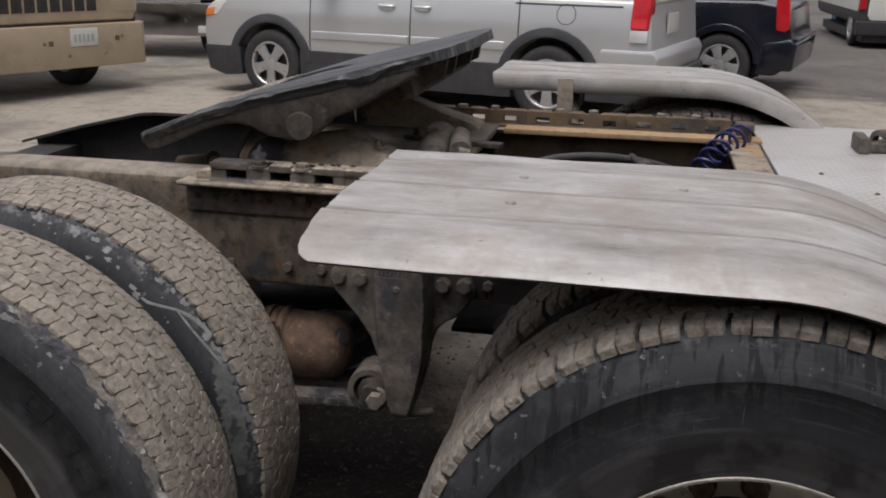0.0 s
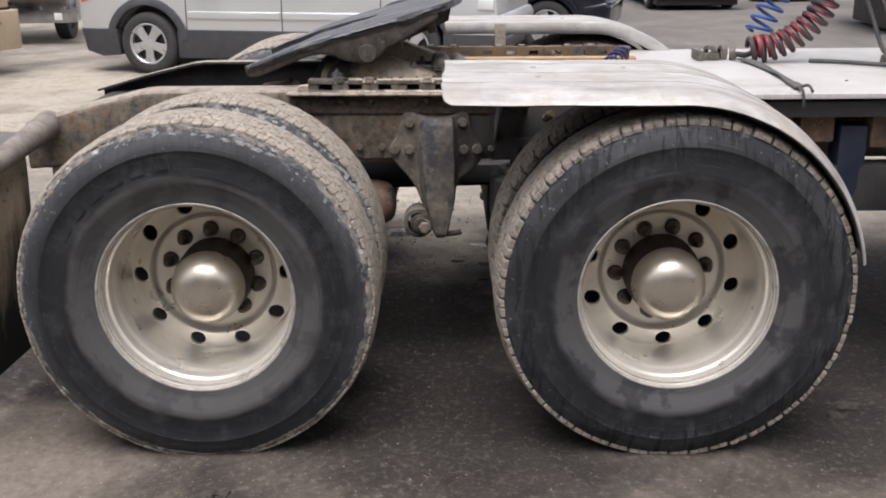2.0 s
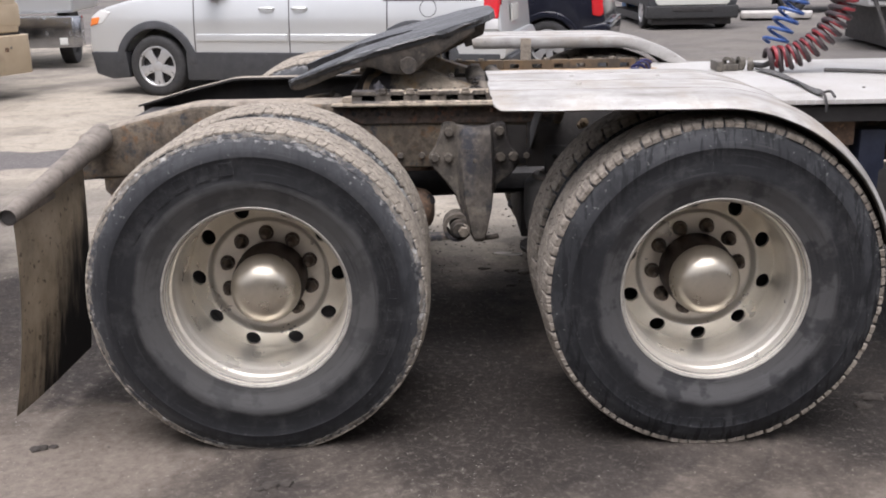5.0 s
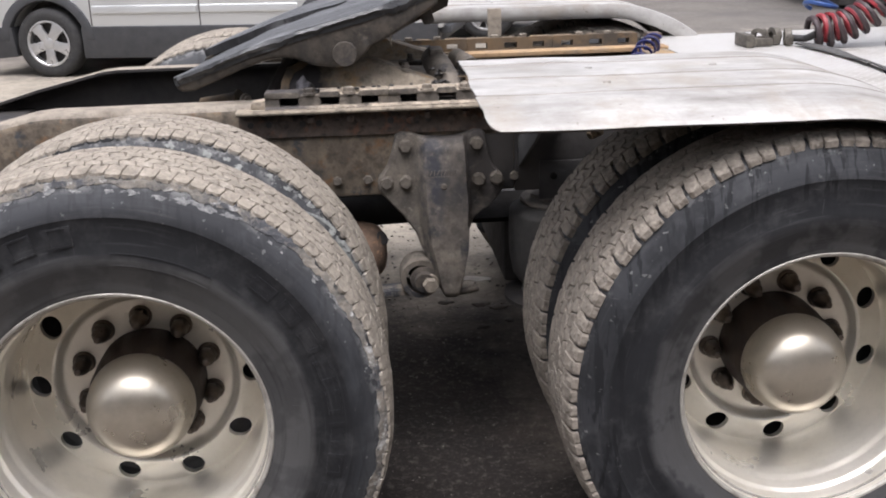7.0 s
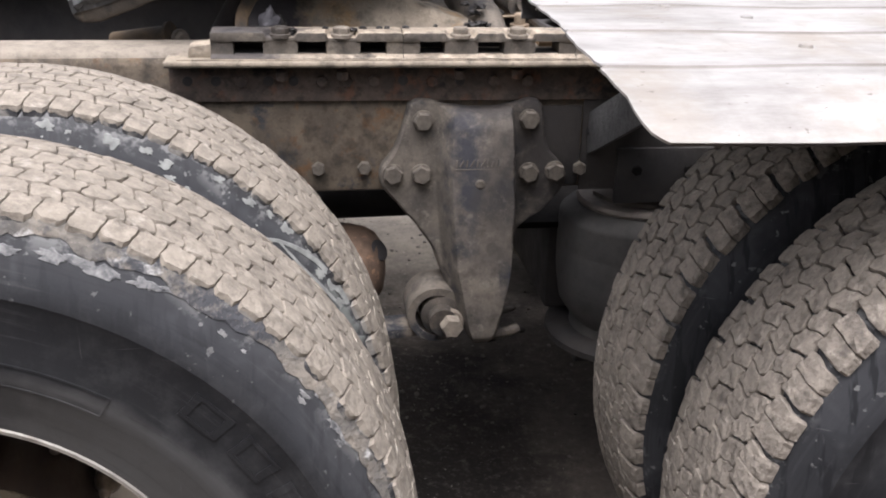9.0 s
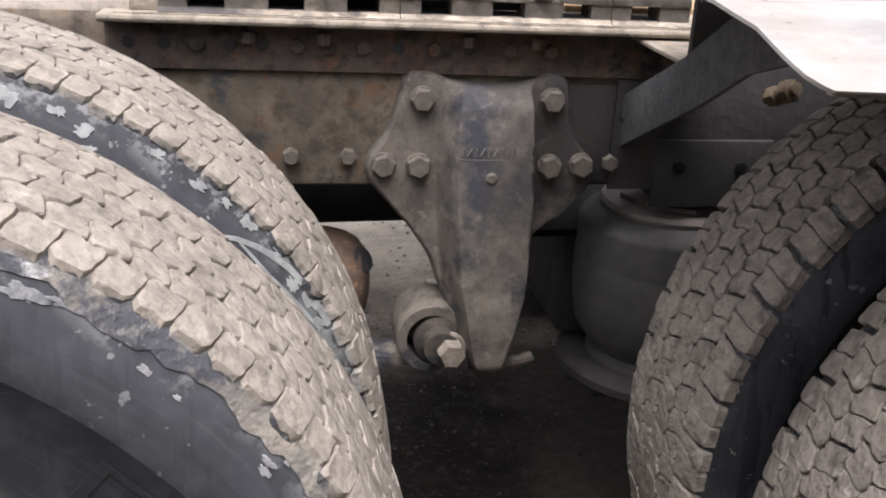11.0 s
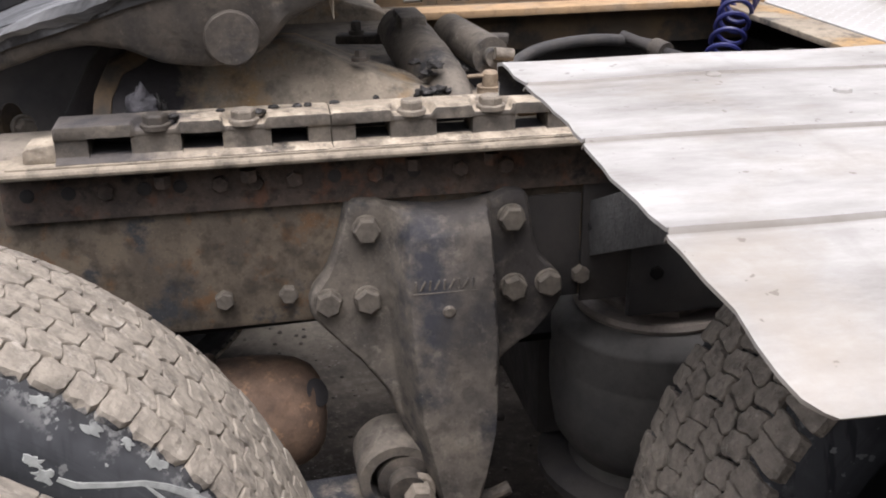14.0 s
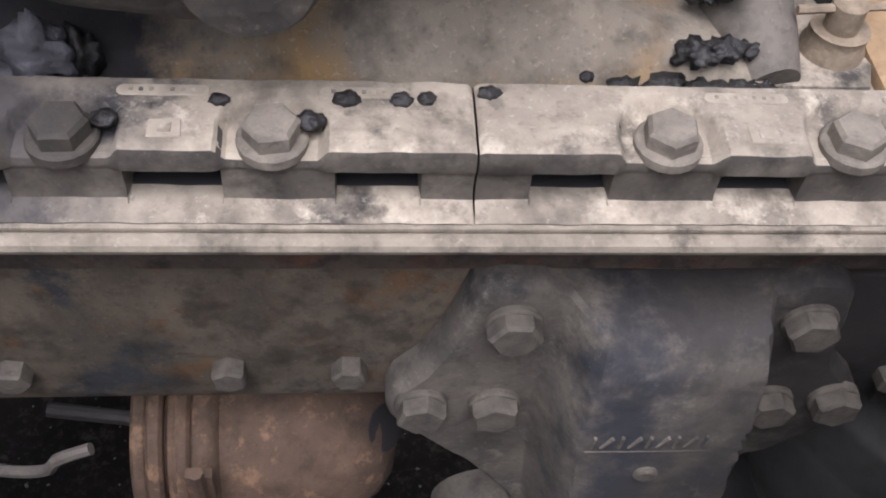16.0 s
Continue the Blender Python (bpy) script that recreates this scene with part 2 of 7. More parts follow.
M["hose_brown"] = mat("dirty_coil_hose", (0.050, 0.032, 0.034), (0.030, 0.024, 0.026), 0.55, scale=20, bump=0.1)
M["blue"] = mat("blue_coil_hose", (0.022, 0.060, 0.20), (0.035, 0.085, 0.26), 0.45, scale=14, bump=0.05)
M["navy"] = mat("dark_blue_coil_hose", (0.012, 0.014, 0.075), (0.020, 0.023, 0.11), 0.4, scale=14, bump=0.05)
M["red"] = mat("red_coil_hose", (0.30, 0.028, 0.035), (0.17, 0.022, 0.028), 0.45, scale=14, bump=0.05)
M["tube"] = mat("dusty_tube", (0.23, 0.20, 0.17), (0.16, 0.14, 0.12), 0.75, 0.2, scale=15, bump=0.2, pep=0.50)
M["glad"] = mat("worn_coupling", (0.16, 0.145, 0.12), (0.09, 0.08, 0.07), 0.6, 0.4, scale=40, bump=0.4, pep=0.50)
M["bluebox"] = mat("dark_blue_plastic", (0.010, 0.014, 0.030), (0.020, 0.025, 0.045), 0.55, scale=14, bump=0.15)
M["strap"] = mat("grey_strap", (0.10, 0.098, 0.095), (0.06, 0.058, 0.057), 0.9, scale=60, bump=0.3, bscale=200)
M["tank"] = mat("brushed_tank", (0.55, 0.55, 0.55), (0.45, 0.45, 0.45), 0.35, 0.8, scale=6, bump=0.04)
M["paint_silver"] = mat("silver_car_paint", (0.60, 0.61, 0.605), (0.58, 0.59, 0.585), 0.34, 0.55, scale=1.5, detail=2, bump=0.0, rvar=0.02)
M["cladding"] = mat("dark_grey_cladding", (0.040, 0.042, 0.046), (0.055, 0.056, 0.06), 0.6, scale=8, bump=0.1)
M["paint_black"] = mat("black_car_paint", (0.008, 0.009, 0.016), (0.011, 0.012, 0.02), 0.16, scale=3, bump=0.0, rvar=0.05)
M["paint_white"] = mat("white_van_paint", (0.72, 0.72, 0.66), (0.66, 0.66, 0.60), 0.35, scale=3, bump=0.0)
M["paint_tan"] = mat("tan_truck_paint", (0.42, 0.34, 0.235), (0.37, 0.295, 0.20), 0.5, scale=4, c=(0.29, 0.23, 0.16), cscale=3, cmin=0.55, cmax=0.75, bump=0.05)
M["paint_blue"] = mat("blue_bin_paint", (0.02, 0.10, 0.25), (0.03, 0.13, 0.30), 0.5, scale=4, bump=0.1)
M["chrome"] = mat("dull_chrome", (0.52, 0.53, 0.55), (0.36, 0.36, 0.38), 0.2, 1.0, scale=3, bump=0.08, bscale=4)
M["alloy"] = mat("alloy_wheel", (0.50, 0.50, 0.50), (0.42, 0.42, 0.42), 0.34, 0.6, scale=6, bump=0.0)
M["carrubber"] = mat("car_tyre", (0.022, 0.022, 0.023), (0.035, 0.034, 0.033), 0.8, scale=20, bump=0.2)
M["glass"] = mat("dark_car_glass", (0.01, 0.012, 0.014), (0.012, 0.014, 0.016), 0.06, scale=3, bump=0.0, rvar=0.02)
M["lamp_red"] = mat("red_lens", (0.55, 0.015, 0.02), (0.45, 0.012, 0.018), 0.15, scale=6, bump=0.0)
M["lamp_clear"] = mat("clear_lens", (0.62, 0.62, 0.60), (0.5, 0.5, 0.5), 0.12, scale=6, bump=0.0)
M["lamp_amber"] = mat("amber_lens", (0.75, 0.22, 0.05), (0.65, 0.18, 0.04), 0.2, scale=6, bump=0.0)
M["plate"] = mat("licence_plate", (0.62, 0.62, 0.58), (0.55, 0.55, 0.52), 0.4, scale=10, bump=0.0)
M["bar"] = mat("plate_marks", (0.42, 0.44, 0.40), (0.36, 0.38, 0.35), 0.5, scale=10, bump=0.0)
M["concrete"] = mat("pale_concrete", (0.42, 0.40, 0.37), (0.34, 0.32, 0.30), 0.9, scale=5, bump=0.3)
M["scrape"] = mat("pale_scrape", (0.30, 0.31, 0.29), (0.17, 0.175, 0.168), 0.9, scale=60, bump=0.1)
M["smear"] = mat("grey_smear", (0.150, 0.160, 0.150), (0.085, 0.091, 0.088), 0.9, scale=26, detail=9, c=(0.040, 0.042, 0.044), cscale=30, cmin=0.55, cmax=0.64, bump=0.1, pep=0.3)
M["yellow"] = mat("yellow_lens", (0.7, 0.42, 0.03), (0.6, 0.35, 0.03), 0.3, scale=6, bump=0.0)

M["block_side"] = mat("tread_edge_rubber", (0.060, 0.060, 0.062), (0.030, 0.030, 0.032), 0.85, scale=30, c=(0.25, 0.235, 0.21), cscale=24, cmin=0.46, cmax=0.58, bump=0.4, bscale=90, spec=0.25)
M["shoulder"] = mat("torn_dusty_shoulder", (0.255, 0.228, 0.190), (0.125, 0.120, 0.112), 0.95, scale=26, detail=9, c=(0.42, 0.415, 0.395), cscale=30, cmin=0.55, cmax=0.63, bump=0.7, bscale=70, spec=0.2, d=(0.070, 0.072, 0.078), dscale=14, dmin=0.50, dmax=0.58, pep=0.4)
M["flake"] = mat("grey_rubber_flake", (0.27, 0.27, 0.26), (0.075, 0.077, 0.082), 0.9, scale=90, bump=0.3, bscale=120)
M["hanger_bolt"] = mat("dusty_brown_bolt", (0.1338, 0.1148, 0.0918), (0.0803, 0.0697, 0.0574), 0.85, 0.0, scale=70, bump=0.2, bscale=160, pep=0.50)
M["cast_side"] = mat("dark_casting_side", (0.105, 0.090, 0.072), (0.058, 0.051, 0.043), 0.88, scale=30, detail=9, c=(0.160, 0.137, 0.108), cscale=16, cmin=0.55, cmax=0.66, bump=0.16, bscale=120, pep=0.60)
M["cast_mark"] = mat("worn_cast_mark", (0.40, 0.345, 0.268), (0.27, 0.23, 0.178), 0.9, scale=60, bump=0.1, bscale=200, pep=0.4)
M["pin"] = mat("brown_pin", (0.098, 0.082, 0.064), (0.058, 0.049, 0.040), 0.8, scale=22, detail=10, c=(0.040, 0.035, 0.031), cscale=14, cmin=0.53, cmax=0.64, bump=0.18, bscale=120, pep=0.60)
M["rail_lip"] = mat("dusty_slide_rail", (0.3360, 0.2873, 0.2201), (0.2100, 0.1781, 0.1369), 0.9, scale=22, detail=10, c=(0.1092, 0.0924, 0.0739), cscale=26, cmin=0.57, cmax=0.68, bump=0.15, bscale=120, pep=0.5)
M["rib"] = mat("orange_stained_rib", (0.165, 0.112, 0.062), (0.105, 0.080, 0.055), 0.85, scale=12, c=(0.060, 0.050, 0.040), cscale=9, cmin=0.50, cmax=0.62, bump=0.12, bscale=120)
# near-black for holes and recesses, their shade put into the colour
M["soot"] = mat("dark_hole_shade", (0.016, 0.0155, 0.017), (0.028, 0.026, 0.026), 0.7, scale=12, bump=0.1)
M["lilac"] = mat("grey_grease_clump", (0.105, 0.101, 0.110), (0.045, 0.044, 0.050), 0.65, scale=50, bump=0.5, bscale=110, c=(0.16, 0.155, 0.165), cscale=38, cmin=0.56, cmax=0.68)
M["pebble"] = mat("lot_pebbles", (0.105, 0.092, 0.078), (0.055, 0.048, 0.041), 0.9, scale=3, bump=0.1, island=0.5)
M["clod"] = mat("dark_soil", (0.030, 0.025, 0.021), (0.050, 0.042, 0.035), 0.95, scale=30, bump=0.3)
M["paper"] = mat("pale_litter", (0.50, 0.48, 0.44), (0.36, 0.34, 0.31), 0.9, scale=20, bump=0.1)

def node_mat(name):
    m = bpy.data.materials.new(name)
    m.use_nodes = True
    return m, m.node_tree.nodes, m.node_tree.links, m.node_tree.nodes["Principled BSDF"]


def ramp(n, l, src, stops):
    r = n.new("ShaderNodeValToRGB")
    e = r.color_ramp.elements
    while len(e) < len(stops):
        e.new(0.5)
    for k, (pos, col) in zip(e, stops):
        k.position, k.color = pos, (*col, 1)
    l.new(src, r.inputs["Fac"])
    return r.outputs["Color"]


def noise_node(n, l, vec, scale, detail=6.0, rough=0.6):
    t = n.new("ShaderNodeTexNoise")
    t.inputs["Scale"].default_value, t.inputs["Detail"].default_value, t.inputs["Roughness"].default_value = scale, detail, rough
    if vec is not None:
        l.new(vec, t.inputs["Vector"])
    return t.outputs["Fac"]


def maprange(n, l, src, a, b, c=0.0, d=1.0):
    r = n.new("ShaderNodeMapRange")
    for k, v in zip(("From Min", "From Max", "To Min", "To Max"), (a, b, c, d)):
        r.inputs[k].default_value = v
    l.new(src, r.inputs["Value"])
    return r.outputs["Result"]


def mixc(n, l, f, x, y, blend='MIX'):
    k = n.new("ShaderNodeMix")
    k.data_type, k.blend_type = 'RGBA', blend
    if isinstance(f, float):
        k.inputs[0].default_value = f
    else:
        l.new(f, k.inputs[0])
    for i, v in ((6, x), (7, y)):
        if isinstance(v, tuple):
            k.inputs[i].default_value = (*v, 1)
        else:
            l.new(v, k.inputs[i])
    return k.outputs[2]


def mathn(n, l, op, x, y=0.0):
    k = n.new("ShaderNodeMath")
    k.operation = op
    for i, v in ((0, x), (1, y)):
        if isinstance(v, (int, float)):
            k.inputs[i].default_value = v
        else:
            l.new(v, k.inputs[i])
    return k.outputs[0]


def bumpn(n, l, p, src, strength, dist=0.01, normal=None):
    b = n.new("ShaderNodeBump")
    b.inputs["Strength"].default_value, b.inputs["Distance"].default_value = strength, dist
    l.new(src, b.inputs["Height"])
    if normal is not None:
        l.new(normal, b.inputs["Normal"])
    l.new(b.outputs["Normal"], p.inputs["Normal"])
    return b.outputs["Normal"]


def rubber_material(name, wet):
    """Tyre side: greyish inner ring, black moulded band, scuffed blue-grey outer band."""
    m, n, l, p = node_mat(name)
    tc = n.new("ShaderNodeTexCoord")
    o = tc.outputs["Object"]
    sep = n.new("ShaderNodeSeparateXYZ")
    l.new(o, sep.inputs[0])
    x2 = mathn(n, l, 'MULTIPLY', sep.outputs["X"], sep.outputs["X"])
    z2 = mathn(n, l, 'MULTIPLY', sep.outputs["Z"], sep.outputs["Z"])
    r = mathn(n, l, 'SQRT', mathn(n, l, 'ADD', x2, z2))
    wob = noise_node(n, l, o, 7.0, 6.0)
    r2 = mathn(n, l, 'ADD', r, mathn(n, l, 'MULTIPLY', mathn(n, l, 'SUBTRACT', wob, 0.5), 0.055 if wet else 0.04))
    u = maprange(n, l, r2, 0.28, 0.547)
    if wet:
        stops = [(0.0, (0.0680, 0.0667, 0.0654)), (0.30, (0.0620, 0.0614, 0.0620)), (0.37, (0.0160, 0.0163, 0.0180)), (0.62, (0.0150, 0.0155, 0.0175)), (0.70, (0.0330, 0.0344, 0.0378)), (0.86, (0.0370, 0.0384, 0.0418)), (0.95, (0.0300, 0.0290, 0.0280))]
    else:
        stops = [(0.0, (0.0713, 0.0700, 0.0673)), (0.33, (0.0640, 0.0633, 0.0627)), (0.385, (0.0135, 0.0138, 0.0150)), (0.64, (0.0125, 0.0128, 0.0146)), (0.73, (0.0370, 0.0390, 0.0430)), (0.86, (0.0540, 0.0560, 0.0600)), (0.95, (0.0462, 0.0436, 0.0409))]
    col = ramp(n, l, u, stops)
    # rubbed and smeared areas
    scuff = maprange(n, l, noise_node(n, l, o, 11.0, 9.0, 0.70), 0.48, 0.66)
    col = mixc(n, l, mathn(n, l, 'MULTIPLY', scuff, 0.42 if wet else 0.3), col, (0.080, 0.081, 0.083) if wet else (0.090, 0.091, 0.092))
    blot = maprange(n, l, noise_node(n, l, o, 6.0, 4.0), 0.50, 0.56)
    col = mixc(n, l, mathn(n, l, 'MULTIPLY', blot, 0.65 if wet else 0.35), col, (0.012, 0.0125, 0.0145))
    # runs of water or dirt down the side
    mp = n.new("ShaderNodeMapping")
    mp.inputs["Scale"].default_value = (30, 4, 4.5)
    l.new(o, mp.inputs["Vector"])
    run = maprange(n, l, noise_node(n, l, mp.outputs["Vector"], 1.6, 3.0), 0.53, 0.58)
    outer = maprange(n, l, r, 0.40, 0.44)
    col = mixc(n, l, mathn(n, l, 'MULTIPLY', mathn(n, l, 'MULTIPLY', run, outer), 0.85 if wet else 0.25), col, (0.008, 0.0085, 0.010))
    # bitten pale patches at the shoulder
    patch = maprange(n, l, noise_node(n, l, o, 30.0, 7.0, 0.66), 0.54 if wet else 0.49, 0.59 if wet else 0.55)
    edge = maprange(n, l, r2, 0.494, 0.514)
    col = mixc(n, l, mathn(n, l, 'MULTIPLY', mathn(n, l, 'MULTIPLY', patch, edge), 0.5 if wet else 0.85), col, (0.20, 0.20, 0.195))
    # fine rubbed lines that follow the tyre round
    cv = n.new("ShaderNodeCombineXYZ")
    l.new(mathn(n, l, 'MULTIPLY', r, 60.0), cv.inputs[0])
    l.new(mathn(n, l, 'MULTIPLY', sep.outputs["X"], 3.0), cv.inputs[1])
    l.new(mathn(n, l, 'MULTIPLY', sep.outputs["Z"], 3.0), cv.inputs[2])
    line = noise_node(n, l, cv.outputs[0], 1.6, 7.0, 0.7)
    col = mixc(n, l, maprange(n, l, line, 0.54, 0.70, 0.0, 0.55), col, (0.012, 0.0122, 0.0135))
    col = mixc(n, l, maprange(n, l, line, 0.44, 0.32, 0.0, 0.25), col, (0.095, 0.096, 0.097))
    # small pale flecks thrown up on the side
    fleck = maprange(n, l, noise_node(n, l, o, 75.0, 3.0, 0.5), 0.68, 0.72)
    near = maprange(n, l, r2, 0.43, 0.53)
    col = mixc(n, l, mathn(n, l, 'MULTIPLY', mathn(n, l, 'MULTIPLY', fleck, near), 0.8), col, (0.26, 0.26, 0.25))
    # short pale scratches in two directions
    for rot, sc in ((0.6, (3, 3, 55)), (1.9, (55, 3, 4))):
        ms = n.new("ShaderNodeMapping")
        ms.inputs["Scale"].default_value = sc
        ms.inputs["Rotation"].default_value = (0, rot, 0)
        l.new(o, ms.inputs["Vector"])
        ln = maprange(n, l, noise_node(n, l, ms.outputs["Vector"], 2.6, 3.0), 0.71, 0.75)
        col = mixc(n, l, mathn(n, l, 'MULTIPLY', ln, 0.2), col, (0.22, 0.22, 0.22))
    l.new(col, p.inputs["Base Color"])
    l.new(maprange(n, l, wob, 0.3, 0.7, 0.52, 0.78), p.inputs["Roughness"])
    p.inputs["Specular IOR Level"].default_value = 0.3
    bumpn(n, l, p, noise_node(n, l, o, 40.0, 8.0), 0.14, 0.006)
    return m


M["rubber"] = rubber_material("tyre_sidewall", False)
M["rubber_wet"] = rubber_material("damp_tyre_sidewall", True)


def fender_material():
    m, n, l, p = node_mat("dull_aluminium")
    tc = n.new("ShaderNodeTexCoord")
    o = tc.outputs["Object"]
    mp = n.new("ShaderNodeMapping")
    mp.inputs["Scale"].default_value = (1.6, 4.5, 2.0)
    l.new(o, mp.inputs["Vector"])
    s1 = noise_node(n, l, mp.outputs["Vector"], 2.6, 9.0, 0.68)
    s2 = noise_node(n, l, o, 5.5, 9.0, 0.66)
    col = ramp(n, l, s1, [(0.29, (0.175, 0.163, 0.147)), (0.41, (0.285, 0.272, 0.254)), (0.53, (0.375, 0.363, 0.344)), (0.67, (0.485, 0.475, 0.458))])
    col = mixc(n, l, maprange(n, l, s2, 0.49, 0.64, 0.0, 0.7), col, (0.30, 0.266, 0.222))
    # faint wipe marks across the sheet
    mq = n.new("ShaderNodeMapping")
    mq.inputs["Scale"].default_value = (9.0, 1.6, 2.0)
    mq.inputs["Rotation"].default_value = (0, 0, 0.35)
    l.new(o, mq.inputs["Vector"])
    s3 = noise_node(n, l, mq.outputs["Vector"], 3.0, 6.0, 0.6)
    col = mixc(n, l, maprange(n, l, s3, 0.58, 0.70, 0.0, 0.3), col, (0.25, 0.235, 0.215))
    # darker lines along the pressed ribs
    sep = n.new("ShaderNodeSeparateXYZ")
    l.new(o, sep.inputs[0])
    for y in (0.505, 0.318, 0.140):
        for yy in (y, 2.52 - y):
            d = mathn(n, l, 'ABSOLUTE', mathn(n, l, 'SUBTRACT', sep.outputs["Y"], yy))
            g = mathn(n, l, 'MULTIPLY', maprange(n, l, d, 0.0025, 0.0085, 1.0, 0.0), maprange(n, l, s2, 0.36, 0.58, 0.65, 1.0))
            col = mixc(n, l, g, col, (0.19, 0.172, 0.15))
    sp = maprange(n, l, noise_node(n, l, o, 70.0, 3.0), 0.68, 0.71)
    col = mixc(n, l, mathn(n, l, 'MULTIPLY', sp, 0.6), col, (0.13, 0.11, 0.09))
    l.new(col, p.inputs["Base Color"])
    p.inputs["Metallic"].default_value = 0.15
    l.new(maprange(n, l, s2, 0.3, 0.7, 0.42, 0.64), p.inputs["Roughness"])
    bumpn(n, l, p, noise_node(n, l, o, 11.0, 6.0), 0.10, 0.01)
    return m


M["fender"] = fender_material()


def deck_material():
    """Bright tread plate with raised lozenges in a herringbone."""
    m, n, l, p = node_mat("tread_plate")
    tc = n.new("ShaderNodeTexCoord")
    sep = n.new("ShaderNodeSeparateXYZ")
    l.new(tc.outputs["Object"], sep.inputs[0])
    size = 0.034
    a = mathn(n, l, 'DIVIDE', mathn(n, l, 'ADD', sep.outputs["X"], sep.outputs["Y"]), size)
    b = mathn(n, l, 'DIVIDE', mathn(n, l, 'SUBTRACT', sep.outputs["X"], sep.outputs["Y"]), size)

    def bars(u, v):
        fu = mathn(n, l, 'ABSOLUTE', mathn(n, l, 'SUBTRACT', mathn(n, l, 'FRACT', u), 0.5))
        fv = mathn(n, l, 'ABSOLUTE', mathn(n, l, 'SUBTRACT', mathn(n, l, 'FRACT', v), 0.5))
        d = mathn(n, l, 'ADD', mathn(n, l, 'DIVIDE', fu, 0.46), mathn(n, l, 'DIVIDE', fv, 0.16))
        return maprange(n, l, d, 0.75, 1.0, 1.0, 0.0)
    ch = mathn(n, l, 'ADD', mathn(n, l, 'FLOOR', a), mathn(n, l, 'FLOOR', b))
    odd = mathn(n, l, 'GREATER_THAN', mathn(n, l, 'ABSOLUTE', mathn(n, l, 'SUBTRACT', mathn(n, l, 'MODULO', mathn(n, l, 'ADD', ch, 400.0), 2.0), 0.0)), 0.5)
    h1, h2 = bars(a, b), bars(b, a)
    h = mathn(n, l, 'ADD', mathn(n, l, 'MULTIPLY', h1, odd), mathn(n, l, 'MULTIPLY', h2, mathn(n, l, 'SUBTRACT', 1.0, odd)))
    dirt = noise_node(n, l, tc.outputs["Object"], 3.0, 9.0, 0.65)
    col = ramp(n, l, dirt, [(0.3, (0.53, 0.525, 0.51)), (0.55, (0.45, 0.433, 0.405)), (0.75, (0.27, 0.246, 0.213))])
    col = mixc(n, l, mathn(n, l, 'MULTIPLY', h, 0.6), col, (0.66, 0.655, 0.64))
    l.new(col, p.inputs["Base Color"])
    p.inputs["Metallic"].default_value = 0.3
    p.inputs["Roughness"].default_value = 0.45
    bumpn(n, l, p, h, 0.6, 0.004)
    return m


M["deck"] = deck_material()


def flap_material():
    """Tan dried dirt over most of the flap, black wet rubber at its lower inner part."""
    m, n, l, p = node_mat("dirty_mud_flap")
    tc = n.new("ShaderNodeTexCoord")
    o = tc.outputs["Object"]
    sep = n.new("ShaderNodeSeparateXYZ")
    l.new(o, sep.inputs[0])
    s1 = noise_node(n, l, o, 6.0, 9.0, 0.65)
    mp = n.new("ShaderNodeMapping")
    mp.inputs["Scale"].default_value = (6, 16, 2.5)
    l.new(o, mp.inputs["Vector"])
    s2 = noise_node(n, l, mp.outputs["Vector"], 1.5, 8.0, 0.65)
    col = ramp(n, l, s1, [(0.3, (0.20, 0.17, 0.127)), (0.5, (0.33, 0.28, 0.212)), (0.7, (0.42, 0.36, 0.285))])
    f = mathn(n, l, 'SUBTRACT', mathn(n, l, 'MULTIPLY', sep.outputs["Y"], 1.0), mathn(n, l, 'MULTIPLY', sep.outputs["Z"], 0.9))
    f = mathn(n, l, 'ADD', f, mathn(n, l, 'MULTIPLY', mathn(n, l, 'SUBTRACT', s2, 0.5), 0.8))
    col = mixc(n, l, maprange(n, l, f, -0.16, 0.14), col, (0.024, 0.021, 0.019))
    sp = maprange(n, l, noise_node(n, l, o, 40.0, 3.0), 0.62, 0.67)
    col = mixc(n, l, mathn(n, l, 'MULTIPLY', sp, 0.6), col, (0.04, 0.034, 0.028))
    l.new(col, p.inputs["Base Color"])
    p.inputs["Roughness"].default_value = 0.85
    bumpn(n, l, p, s1, 0.2, 0.01)
    return m


M["flap"] = flap_material()


